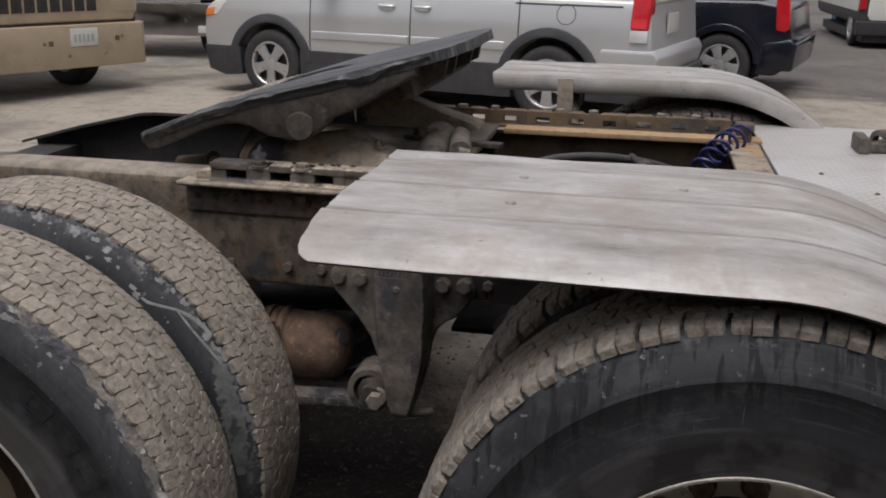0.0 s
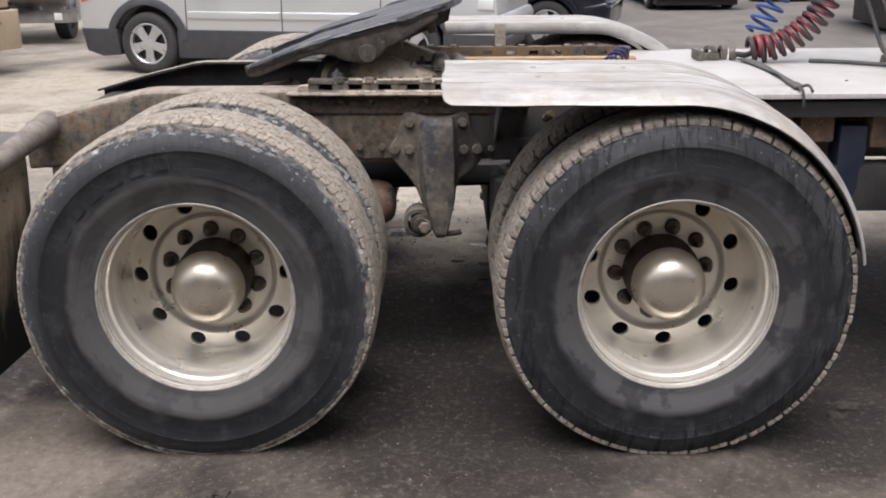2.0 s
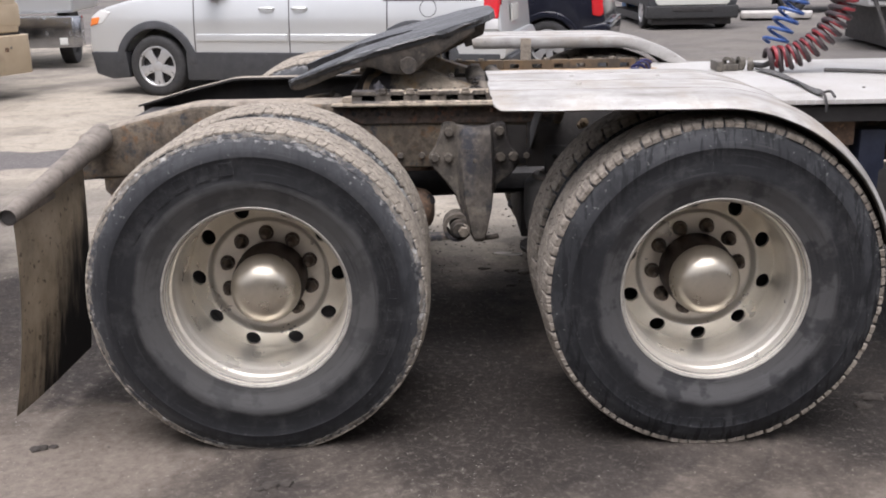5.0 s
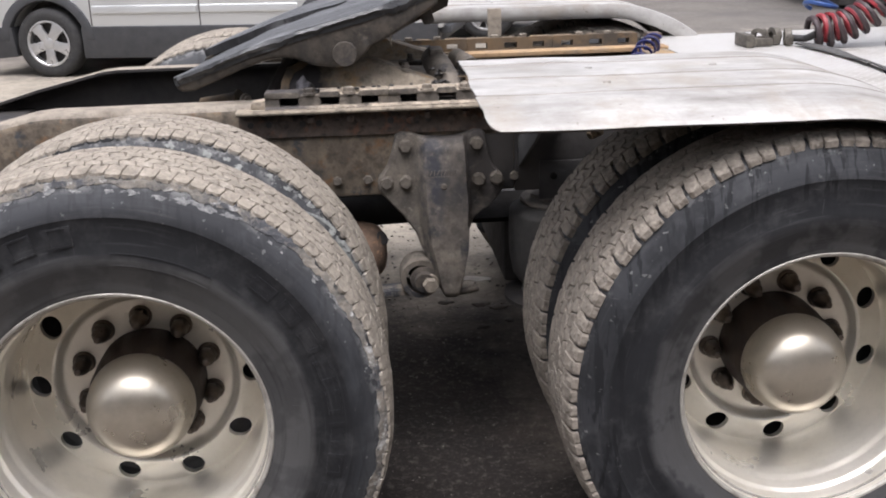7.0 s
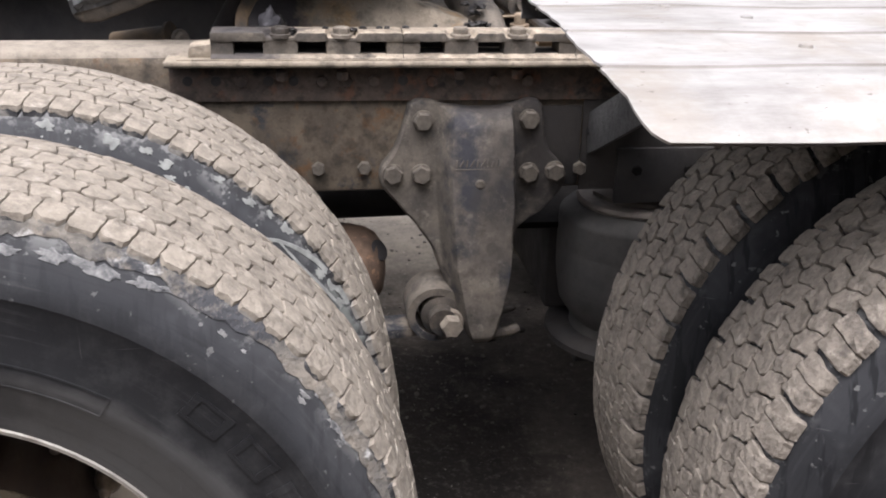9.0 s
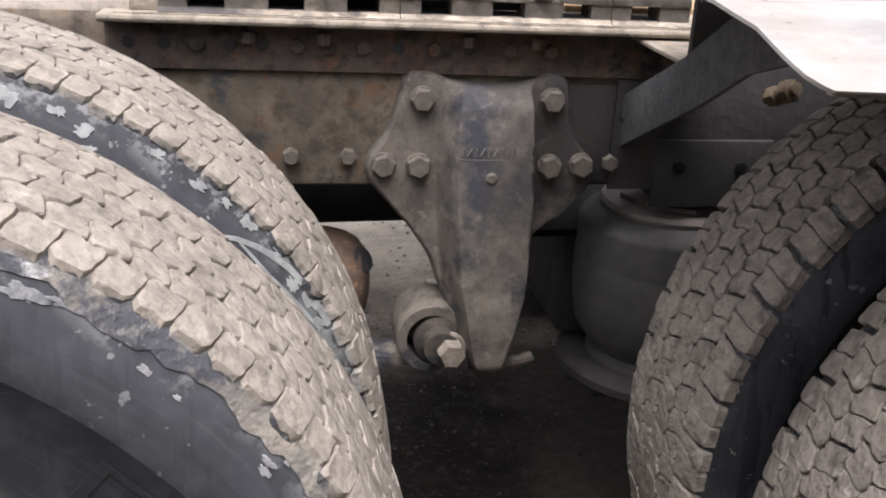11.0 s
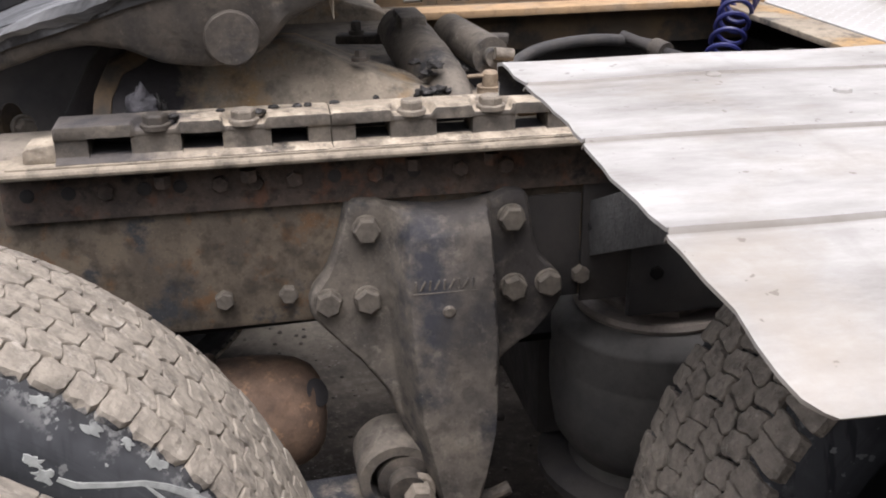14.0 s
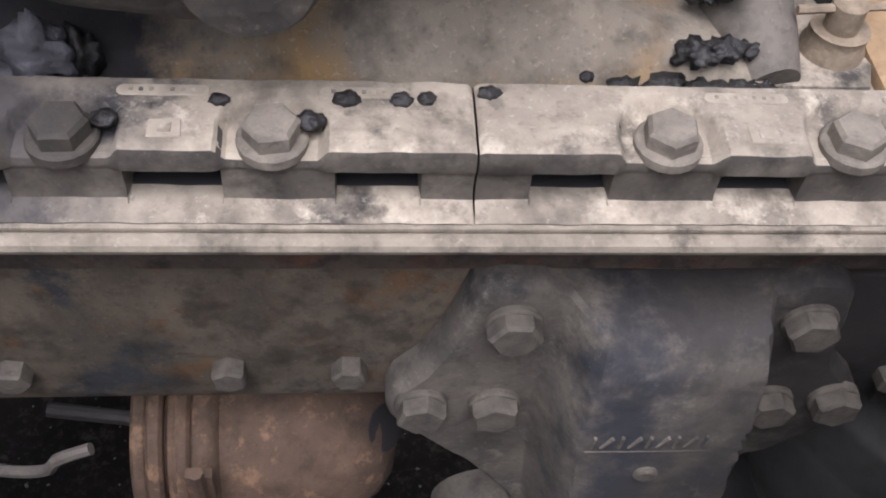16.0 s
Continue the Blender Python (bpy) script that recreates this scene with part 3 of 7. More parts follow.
def asphalt_material():
    m, n, l, p = node_mat("worn_asphalt_lot")
    tc = n.new("ShaderNodeTexCoord")
    o = tc.outputs["Object"]
    big = noise_node(n, l, o, 0.45, 7.0, 0.6)
    mid = noise_node(n, l, o, 1.9, 9.0, 0.60)
    fine = noise_node(n, l, o, 75.0, 5.0, 0.7)
    blot = noise_node(n, l, o, 7.0, 8.0, 0.66)
    sep = n.new("ShaderNodeSeparateXYZ")
    l.new(o, sep.inputs[0])
    # brown-black under and around the truck
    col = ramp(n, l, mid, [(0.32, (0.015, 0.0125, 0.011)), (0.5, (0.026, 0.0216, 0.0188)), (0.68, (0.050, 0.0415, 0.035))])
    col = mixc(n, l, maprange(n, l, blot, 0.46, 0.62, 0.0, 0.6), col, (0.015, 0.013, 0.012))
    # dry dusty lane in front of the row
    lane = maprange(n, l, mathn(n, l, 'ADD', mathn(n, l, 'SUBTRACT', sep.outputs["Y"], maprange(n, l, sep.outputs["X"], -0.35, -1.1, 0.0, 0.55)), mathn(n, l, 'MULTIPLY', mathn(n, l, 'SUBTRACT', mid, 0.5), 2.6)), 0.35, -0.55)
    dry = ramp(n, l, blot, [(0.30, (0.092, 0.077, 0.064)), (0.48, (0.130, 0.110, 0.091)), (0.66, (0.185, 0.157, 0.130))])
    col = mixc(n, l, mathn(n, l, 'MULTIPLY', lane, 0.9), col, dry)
    # pale hard standing beyond
    far = maprange(n, l, mathn(n, l, 'ADD', sep.outputs["Y"], mathn(n, l, 'MULTIPLY', mathn(n, l, 'SUBTRACT', mid, 0.5), 2.0)), 1.75, 3.0)
    pale = ramp(n, l, big, [(0.36, (0.125, 0.112, 0.098)), (0.46, (0.21, 0.188, 0.158)), (0.56, (0.32, 0.285, 0.232))])
    pale = mixc(n, l, maprange(n, l, blot, 0.5, 0.66, 0.0, 0.5), pale, (0.15, 0.135, 0.115))
    col = mixc(n, l, far, col, pale)
    oil = maprange(n, l, noise_node(n, l, o, 1.3, 6.0, 0.6), 0.56, 0.63)
    col = mixc(n, l, mathn(n, l, 'MULTIPLY', oil, maprange(n, l, far, 0.0, 1.0, 0.7, 0.22)), col, (0.030, 0.026, 0.024))
    # wet dark asphalt across the lane, with an uneven edge
    wet = maprange(n, l, mathn(n, l, 'ADD', mathn(n, l, 'ADD', sep.outputs["Y"], mathn(n, l, 'MULTIPLY', sep.outputs["X"], 0.55)), mathn(n, l, 'MULTIPLY', mathn(n, l, 'SUBTRACT', mid, 0.5), 7.0)), 12.4, 13.6)
    col = mixc(n, l, mathn(n, l, 'MULTIPLY', wet, 0.75), col, (0.085, 0.080, 0.078))
    band = mathn(n, l, 'ABSOLUTE', mathn(n, l, 'SUBTRACT', mathn(n, l, 'SUBTRACT', sep.outputs["Y"], mathn(n, l, 'MULTIPLY', sep.outputs["X"], 0.10)), 5.35))
    strip = mathn(n, l, 'MULTIPLY', maprange(n, l, mathn(n, l, 'ADD', band, mathn(n, l, 'MULTIPLY', mathn(n, l, 'SUBTRACT', mid, 0.5), 0.5)), 0.36, 0.42, 1.0, 0.0), maprange(n, l, sep.outputs["X"], -2.25, -2.35))
    col = mixc(n, l, mathn(n, l, 'MULTIPLY', strip, 0.85), col, (0.085, 0.080, 0.084))
    vo = n.new("ShaderNodeTexVoronoi")
    vo.feature = 'DISTANCE_TO_EDGE'
    vo.inputs["Scale"].default_value = 0.42
    wv = n.new("ShaderNodeVectorMath")
    wv.operation = 'MULTIPLY_ADD'
    tn = n.new("ShaderNodeTexNoise")
    tn.inputs["Scale"].default_value = 1.6
    l.new(o, tn.inputs["Vector"])
    l.new(tn.outputs["Color"], wv.inputs[0])
    wv.inputs[1].default_value = (0.8, 0.8, 0)
    l.new(o, wv.inputs[2])
    l.new(wv.outputs[0], vo.inputs["Vector"])
    crack = mathn(n, l, 'MULTIPLY', maprange(n, l, vo.outputs["Distance"], 0.0, 0.006, 1.0, 0.0), maprange(n, l, big, 0.45, 0.55))
    col = mixc(n, l, mathn(n, l, 'MULTIPLY', crack, 0.45), col, (0.026, 0.023, 0.021))
    # darker ground between the wheels, dust blown in behind the flap, a spill in front
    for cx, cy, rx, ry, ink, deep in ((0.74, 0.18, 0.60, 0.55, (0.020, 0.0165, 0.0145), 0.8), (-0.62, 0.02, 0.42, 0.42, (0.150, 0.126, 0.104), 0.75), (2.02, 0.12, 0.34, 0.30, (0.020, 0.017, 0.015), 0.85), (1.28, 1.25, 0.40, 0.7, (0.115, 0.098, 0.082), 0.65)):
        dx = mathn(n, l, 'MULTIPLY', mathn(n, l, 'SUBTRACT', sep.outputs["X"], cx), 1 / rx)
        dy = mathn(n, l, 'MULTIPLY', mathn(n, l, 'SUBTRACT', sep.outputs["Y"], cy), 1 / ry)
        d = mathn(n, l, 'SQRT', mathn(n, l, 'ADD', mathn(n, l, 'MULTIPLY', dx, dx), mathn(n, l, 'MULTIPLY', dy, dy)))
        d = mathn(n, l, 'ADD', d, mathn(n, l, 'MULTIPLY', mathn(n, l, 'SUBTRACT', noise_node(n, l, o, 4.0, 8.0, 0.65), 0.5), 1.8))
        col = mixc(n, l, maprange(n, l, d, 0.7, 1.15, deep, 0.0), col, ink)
    grit = maprange(n, l, fine, 0.54, 0.72)
    col = mixc(n, l, mathn(n, l, 'MULTIPLY', grit, 0.2), col, (0.24, 0.215, 0.185))
    chips = maprange(n, l, noise_node(n, l, o, 85.0, 2.0), 0.705, 0.73)
    col = mixc(n, l, mathn(n, l, 'MULTIPLY', chips, 0.75), col, (0.36, 0.34, 0.30))
    # loose crumbs of stone and soil
    crumb = noise_node(n, l, o, 34.0, 8.0, 0.75)
    col = mixc(n, l, maprange(n, l, crumb, 0.50, 0.64, 0.0, 0.38), col, mixc(n, l, 0.78, col, (0.012, 0.010, 0.009)))
    col = mixc(n, l, maprange(n, l, crumb, 0.46, 0.36, 0.0, 0.5), col, mixc(n, l, 0.35, col, (0.30, 0.27, 0.23)))
    l.new(col, p.inputs["Base Color"])
    l.new(maprange(n, l, mid, 0.35, 0.65, 0.75, 0.95), p.inputs["Roughness"])
    p.inputs["Specular IOR Level"].default_value = 0.2
    h = mathn(n, l, 'ADD', mathn(n, l, 'ADD', mathn(n, l, 'MULTIPLY', fine, 0.25), mathn(n, l, 'MULTIPLY', crumb, -0.5)), mid)
    bumpn(n, l, p, h, 0.3, 0.02)
    return m


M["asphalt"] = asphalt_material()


# ---- mesh helpers ----
def part(name, bm, material, parent=None, label="", smooth=True):
    me = bpy.data.meshes.new(name)
    if smooth:
        for f in bm.faces:
            f.smooth = True
        for e in bm.edges:
            if len(e.link_faces) == 2 and e.calc_face_angle(0) > 0.6:
                e.smooth = False
    bm.normal_update()
    bm.to_mesh(me)
    bm.free()
    if isinstance(material, (list, tuple)):
        for k in material:
            me.materials.append(M[k])
    else:
        me.materials.append(M[material])
    ob = new(name, me)
    if parent is not None:
        ob.parent = parent
    if label:
        ob["label"] = label
    return ob


def thing(name, m, label, category, group="", kind=""):
    ob = new(name)
    ob.matrix_basis = m
    return tagged(ob, label, category, group, kind)


def bevel(bm, w, seg=2, angle=0.5):
    bmesh.ops.remove_doubles(bm, verts=bm.verts, dist=1e-6)
    es = [e for e in bm.edges if len(e.link_faces) == 2 and e.calc_face_angle(0) > angle]
    if es:
        bmesh.ops.bevel(bm, geom=es, offset=w, segments=seg, profile=0.6, affect='EDGES', clamp_overlap=True)
    return bm


def join(*bms):
    out = bmesh.new()
    for b in bms:
        me = bpy.data.meshes.new("tmp")
        b.to_mesh(me)
        b.free()
        out.from_mesh(me)
        bpy.data.meshes.remove(me)
    return out


def box(x0, x1, y0, y1, z0, z1, w=0.0, seg=2):
    bm = bmesh.new()
    bmesh.ops.create_cube(bm, size=1, matrix=Matrix.Translation(((x0 + x1) / 2, (y0 + y1) / 2, (z0 + z1) / 2)) @ Matrix.Diagonal((x1 - x0, y1 - y0, z1 - z0, 1)))
    return bevel(bm, w, seg) if w else bm


def prism(pts, axis, a, b, w=0.0, seg=2):
    """A polygon of the two other axes (in x, y, z order), from a to b along the axis."""
    bm = bmesh.new()

    def at(p, s):
        return {"x": (s, p[0], p[1]), "y": (p[0], s, p[1]), "z": (p[0], p[1], s)}[axis]
    lo = [bm.verts.new(at(p, a)) for p in pts]
    hi = [bm.verts.new(at(p, b)) for p in pts]
    bm.faces.new(lo)
    bm.faces.new(hi[::-1])
    for i in range(len(pts)):
        j = (i + 1) % len(pts)
        bm.faces.new((lo[i], hi[i], hi[j], lo[j]))
    bmesh.ops.recalc_face_normals(bm, faces=bm.faces)
    return bevel(bm, w, seg) if w else bm


def lathe(profile, seg=48, axis="y", closed=False, a0=0.0, a1=2 * math.pi):
    """profile of (radius, along) turned about the axis."""
    bm = bmesh.new()
    full = abs(a1 - a0 - 2 * math.pi) < 1e-6
    rings = []
    n = seg if full else seg + 1
    for r, s in profile:
        ring = []
        for i in range(n):
            t = a0 + (a1 - a0) * i / seg
            c, d = r * math.cos(t), r * math.sin(t)
            ring.append(bm.verts.new({"y": (c, s, d), "x": (s, c, d), "z": (c, d, s)}[axis]))
        rings.append(ring)
    pairs = list(zip(rings, rings[1:])) + ([(rings[-1], rings[0])] if closed else [])
    for p, q in pairs:
        for i in range(seg):
            j = (i + 1) % n
            bm.faces.new((p[i], p[j], q[j], q[i]))
    bmesh.ops.remove_doubles(bm, verts=bm.verts, dist=1e-5)
    bmesh.ops.recalc_face_normals(bm, faces=bm.faces)
    return bm


def solid(profile, seg=32, axis="y"):
    """A lathe closed at both ends."""
    return lathe([(0.0, profile[0][1])] + list(profile) + [(0.0, profile[-1][1])], seg, axis)


def tube(points, r, seg=8, radii=None, caps=True):
    bm = bmesh.new()
    pts = [Vector(p) for p in points]
    rings = []
    up = Vector((0, 0, 1))
    for i, p in enumerate(pts):
        d = (pts[min(i + 1, len(pts) - 1)] - pts[max(i - 1, 0)]).normalized()
        if i == 0:
            ref = up if abs(d.dot(up)) < 0.9 else Vector((1, 0, 0))
            sx = d.cross(ref).normalized()
        else:
            sx = (sx - d * sx.dot(d)).normalized()
        sy = d.cross(sx)
        rr = radii[i] if radii else r
        rings.append([bm.verts.new(p + sx * rr * math.cos(2 * math.pi * k / seg) + sy * rr * math.sin(2 * math.pi * k / seg)) for k in range(seg)])
    for p, q in zip(rings, rings[1:]):
        for k in range(seg):
            bm.faces.new((p[k], p[(k + 1) % seg], q[(k + 1) % seg], q[k]))
    if caps:
        bm.faces.new(rings[0][::-1])
        bm.faces.new(rings[-1])
    bmesh.ops.recalc_face_normals(bm, faces=bm.faces)
    return bm


def smooth_path(pts, n=8):
    """Catmull-Rom through the points."""
    v = [Vector(p) for p in pts]
    v = [v[0] * 2 - v[1]] + v + [v[-1] * 2 - v[-2]]
    out = []
    for i in range(1, len(v) - 2):
        for k in range(n):
            t = k / n
            a, b, c, d = v[i - 1:i + 3]
            out.append(0.5 * ((2 * b) + (c - a) * t + (2 * a - 5 * b + 4 * c - d) * t * t + (3 * b - a - 3 * c + d) * t ** 3))
    return out + [v[-2]]


def move(bm, m):
    bmesh.ops.transform(bm, matrix=m, verts=bm.verts)
    return bm


def roughen(bm, amount, scale=8.0, seed=0.0):
    for v in bm.verts:
        k = v.co * scale + Vector((seed, seed * 1.7, seed * 0.3))
        v.co += noise.noise_vector(k) * amount
    return bm


def hexbolt(r, h, washer=0.0):
    """Bolt head along -y, its seat at y = 0."""
    pts = [(r * math.cos(math.pi / 3 * k + 0.3), r * math.sin(math.pi / 3 * k + 0.3)) for k in range(6)]
    b = bmesh.new()
    rings = [[b.verts.new((x * k, y, z * k)) for x, z in pts] for k, y in ((1.0, 0.002), (1.0, -h * 0.84), (0.86, -h))]
    for lo, hi in zip(rings, rings[1:]):
        for k in range(6):
            b.faces.new((lo[k], lo[(k + 1) % 6], hi[(k + 1) % 6], hi[k]))
    b.faces.new(rings[0])
    b.faces.new(rings[-1])
    bmesh.ops.recalc_face_normals(b, faces=b.faces)
    if washer:
        b = join(b, solid([(washer, 0.002), (washer, -h * 0.22), (washer * 0.93, -h * 0.3)], 20))
    return b


BOLTS = {}


def bolt(parent, where, r=0.014, h=0.014, washer=0.0, turn=None, name="bolt", material="bolt", spin=0.0):
    """A bolt; its mesh is shared between those of one size."""
    key = (r, h, washer, material)
    if key not in BOLTS:
        ob = part(name, hexbolt(r, h, washer), material, parent)
        BOLTS[key] = ob.data
    else:
        ob = new(name, BOLTS[key])
        ob.parent = parent
    base = turn or Matrix()
    ob.matrix_basis = Matrix.Translation(where) @ base @ Matrix.Rotation(spin, 4, 'Y')
    return ob


UP = Matrix.Rotation(radians(-90), 4, 'X')


# ---- ground ----
def rise(x):
    """The lot stands a little higher under the rear axle."""
    k = min(1.0, max(0.0, (0.85 - x) / 0.5))
    return 0.0095 * k * k * (3 - 2 * k)


def build_ground():
    bm = bmesh.new()
    # finer cells near the vehicles, one sheet out to the horizon
    xs = [-900, -300, -100, -40, -20] + [-12 + 0.25 * i for i in range(129)] + [30, 60, 140, 400, 900]
    ys = [-900, -300, -80, -25, -10] + [-5 + 0.5 * i for i in range(73)] + [45, 80, 160, 400, 1500]
    grid = [[bm.verts.new((x, y, 0.0)) for x in xs] for y in ys]
    for a, b in zip(grid, grid[1:]):
        for i in range(len(xs) - 1):
            bm.faces.new((a[i], a[i + 1], b[i + 1], b[i]))
    for v in bm.verts:
        d = max(0.0, abs(v.co.y - 0.8) - 2.5)
        v.co.z = min(0.03, 0.012 * d) * noise.noise(v.co * 0.35) + rise(v.co.x)
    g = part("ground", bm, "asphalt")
    g.location.z = -0.03
    return tagged(g, "worn grey asphalt lot with cracks, pale dust and oil stains", "asphalt lot", kind="structure")


build_ground()
# unseen wall added behind the lane to hold back low side light
tagged(part("wall_south", box(-40.0, 40.0, -8.3, -8.0, -0.05, 4.6, 0.02), "block_wall", smooth=False), "plain grey wall added out of view to hold back low sky light", "wall", kind="structure")



def debris():
    """Pebbles and grit strewn over the lot near the wheels."""
    rnd = random.Random(12)
    verts, faces = [], []
    for k in range(1500):
        # most of it lies where the wheels have thrown it, under the far side
        x, y = (rnd.uniform(-1.3, 2.9), rnd.uniform(-0.9, 2.3)) if k < 420 else (rnd.gauss(0.75, 0.4), rnd.uniform(1.2, 3.2))
        r = 0.0018 + (0.0045 if k < 420 else 0.0075) * rnd.random() ** 3
        a0 = rnd.random() * 6
        base = len(verts)
        for i in range(5):
            a = a0 + 2 * math.pi * i / 5
            q = r * rnd.uniform(0.75, 1.2)
            verts.append((x + q * math.cos(a), y + q * math.sin(a), -0.031 + rise(x)))
        for i in range(5):
            a = a0 + 2 * math.pi * i / 5
            q = 0.75 * r * rnd.uniform(0.75, 1.1)
            verts.append((x + q * math.cos(a), y + q * math.sin(a), -0.030 + rise(x) + r * rnd.uniform(0.4, 0.7)))
        for i in range(5):
            j = (i + 1) % 5
            faces.append((base + i, base + j, base + 5 + j, base + 5 + i))
        faces.append(tuple(base + 5 + i for i in range(5)))
    me = bpy.data.meshes.new("gravel")
    me.from_pydata(verts, [], faces)
    me.materials.append(M["pebble"])
    tagged(new("gravel", me), "loose pale and brown grit scattered on the asphalt", "gravel", kind="stuff")


debris()


def clod(x, y, s, seed):
    bm = bmesh.new()
    bmesh.ops.create_icosphere(bm, subdivisions=3, radius=1)
    for v in bm.verts:
        k = 1 + 0.55 * noise.noise(v.co * 1.9 + Vector((seed, 0, seed))) + 0.3 * noise.noise(v.co * 5 + Vector((0, seed, 0)))
        v.co = Vector((v.co.x * s * 1.4 * k, v.co.y * s * k, max(-0.002, v.co.z * s * 0.5 * k)))
    o = part("dirt_clod", bm, "clod")
    o.location = (x, y, -0.03 + rise(x))
    tagged(o, "small dark clod of earth lying on the asphalt", "clod", "clods on the lot")


for i, (x, y, s) in enumerate([(0.054, -0.241, 0.022), (0.095, -0.235, 0.016), (0.02, -0.262, 0.011), (-0.743, 0.026, 0.020), (-0.70, 0.04, 0.012), (2.09, 0.32, 0.03), (2.03, 0.25, 0.02), (0.928, 1.882, 0.022), (0.912, 1.65, 0.018), (0.991, 1.841, 0.024), (0.792, 1.923, 0.02), (1.02, 1.70, 0.014)]):
    clod(x, y, s, 3.1 * i)
bm = bmesh.new()
vs = [bm.verts.new((u * 0.075, v * 0.022, 0.004 + 0.004 * math.sin(3 * u + 2 * v))) for v in (-1, 0, 1) for u in (-1, -0.4, 0.3, 1)]
for r in range(2):
    for c in range(3):
        bm.faces.new((vs[r * 4 + c], vs[r * 4 + c + 1], vs[r * 4 + c + 5], vs[r * 4 + c + 4]))
bmesh.ops.solidify(bm, geom=bm.faces[:], thickness=0.004)
o = part("litter", bm, "paper")
o.matrix_basis = Matrix.Translation((0.935, 2.18, -0.03)) @ Matrix.Rotation(-0.2, 4, 'Z')
tagged(o, "pale flattened strip of litter on the asphalt", "litter")

# ---- tractor ----
YC = 1.26                     # centre line of the chassis
AXLE_X = (0.0, 1.42)
HUB_Z = 0.49

truck = thing("semi_truck", Matrix(), "dirty tandem-axle tractor with aluminium half fenders and black fifth wheel", "truck")


def mirror(bm):
    """The same shape on the other side of the centre line."""
    for v in bm.verts:
        v.co.y = 2 * YC - v.co.y
    bmesh.ops.reverse_faces(bm, faces=bm.faces)
    return bm


# -- wheels --
DISC = [(0.2688, 0.175), (0.2684, 0.205), (0.2676, 0.222), (0.2660, 0.236), (0.2635, 0.247), (0.260, 0.2535), (0.207, 0.2400), (0.2035, 0.2390), (0.2000, 0.2405), (0.1965, 0.2450), (0.1925, 0.2550), (0.1895, 0.2610), (0.185, 0.2645), (0.178, 0.2655), (0.095, 0.2655)]


def rim_mesh(phase):
    seg = 120
    outer = lathe([(0.280, 0.016), (0.294, 0.012), (0.2975, 0.006), (0.297, -0.001), (0.2935, -0.0048), (0.289, -0.0035), (0.2862, 0.002), (0.2848, 0.010), (0.2845, 0.016),
                   (0.2828, 0.021), (0.2815, 0.028), (0.2812, 0.045), (0.2797, 0.050), (0.2750, 0.054), (0.2733, 0.059), (0.2730, 0.084), (0.2716, 0.091), (0.2676, 0.098), (0.2660, 0.106), (0.2657, 0.132), (0.2670, 0.141), (0.2688, 0.150)] + DISC[:6], seg)
    inner = lathe(DISC[6:], seg)
    # hand-hole belt: ten sectors, each a ring of quads round an opening
    belt = bmesh.new()
    r0, r1, rc, rh = 0.207, 0.260, 0.2325, 0.0252

    def yy(r):
        k = (r - r0) / (r1 - r0)
        return 0.2400 + 0.0135 * math.sin(min(1.0, k * 1.1) * math.pi / 2) ** 1.6
    for k in range(10):
        c = phase + 2 * math.pi * k / 10
        h = math.pi / 10
        rim = [(c - h + 2 * h * i / 12, r0) for i in range(12)] + [(c + h, r0 + (r1 - r0) * i / 2) for i in range(2)] + \
              [(c + h - 2 * h * i / 12, r1) for i in range(12)] + [(c - h, r1 - (r1 - r0) * i / 2) for i in range(2)]
        mid = Vector((rc * math.cos(c), rc * math.sin(c)))
        ov, iv, dv = [], [], []
        for a, r in rim:
            p = Vector((r * math.cos(a), r * math.sin(a)))
            ov.append(belt.verts.new((p.x, yy(r), p.y)))
            q = mid + (p - mid).normalized() * rh
            iv.append(belt.verts.new((q.x, yy(q.length), q.y)))
            dv.append(belt.verts.new((q.x, yy(q.length) + 0.014, q.y)))
        n = len(rim)
        for i in range(n):
            j = (i + 1) % n
            belt.faces.new((ov[i], ov[j], iv[j], iv[i]))
            belt.faces.new((iv[i], iv[j], dv[j], dv[i]))
    bmesh.ops.remove_doubles(belt, verts=belt.verts, dist=1e-5)
    bmesh.ops.recalc_face_normals(belt, faces=belt.faces)
    bm = join(outer, inner, belt)
    bmesh.ops.remove_doubles(bm, verts=bm.verts, dist=2e-5)
    for face in bm.faces:
        mid = face.calc_center_median()
        if math.hypot(mid.x, mid.z) > 0.2868:
            face.material_index = 1
    return bm


SIDE = [(0.284, 0.100), (0.290, 0.116), (0.303, 0.122), (0.312, 0.1225), (0.318, 0.126), (0.345, 0.135), (0.350, 0.138), (0.372, 0.1405), (0.376, 0.1385), (0.405, 0.141), (0.430, 0.1395),
        (0.434, 0.1415), (0.452, 0.136), (0.466, 0.128), (0.480, 0.1185), (0.492, 0.1105), (0.498, 0.104), (0.500, 0.095)]


def along(table, x):
    """Value at x on a line of (x, value) stations."""
    for (x0, v0), (x1, v1) in zip(table, table[1:]):
        if x <= x1:
            return v0 + (v1 - v0) * max(0.0, x - x0) / (x1 - x0)
    return table[-1][1]


def side_y(r):
    """How far out the tyre's near side stands at radius r."""
    return 0.115 - along(SIDE, (r - 0.284) / 1.1158 + 0.284)


def tyre_mesh(flat):
    prof = [(r, 0.115 - w) for r, w in SIDE] + [(0.503, 0.115)] + [(r, 0.115 + w) for r, w in SIDE[::-1]]
    bm = lathe([(0.284 + (r - 0.284) * 1.1158, s) for r, s in prof], 96)
    for v in bm.verts:
        if v.co.z < flat:
            v.co.z = flat
    return bm


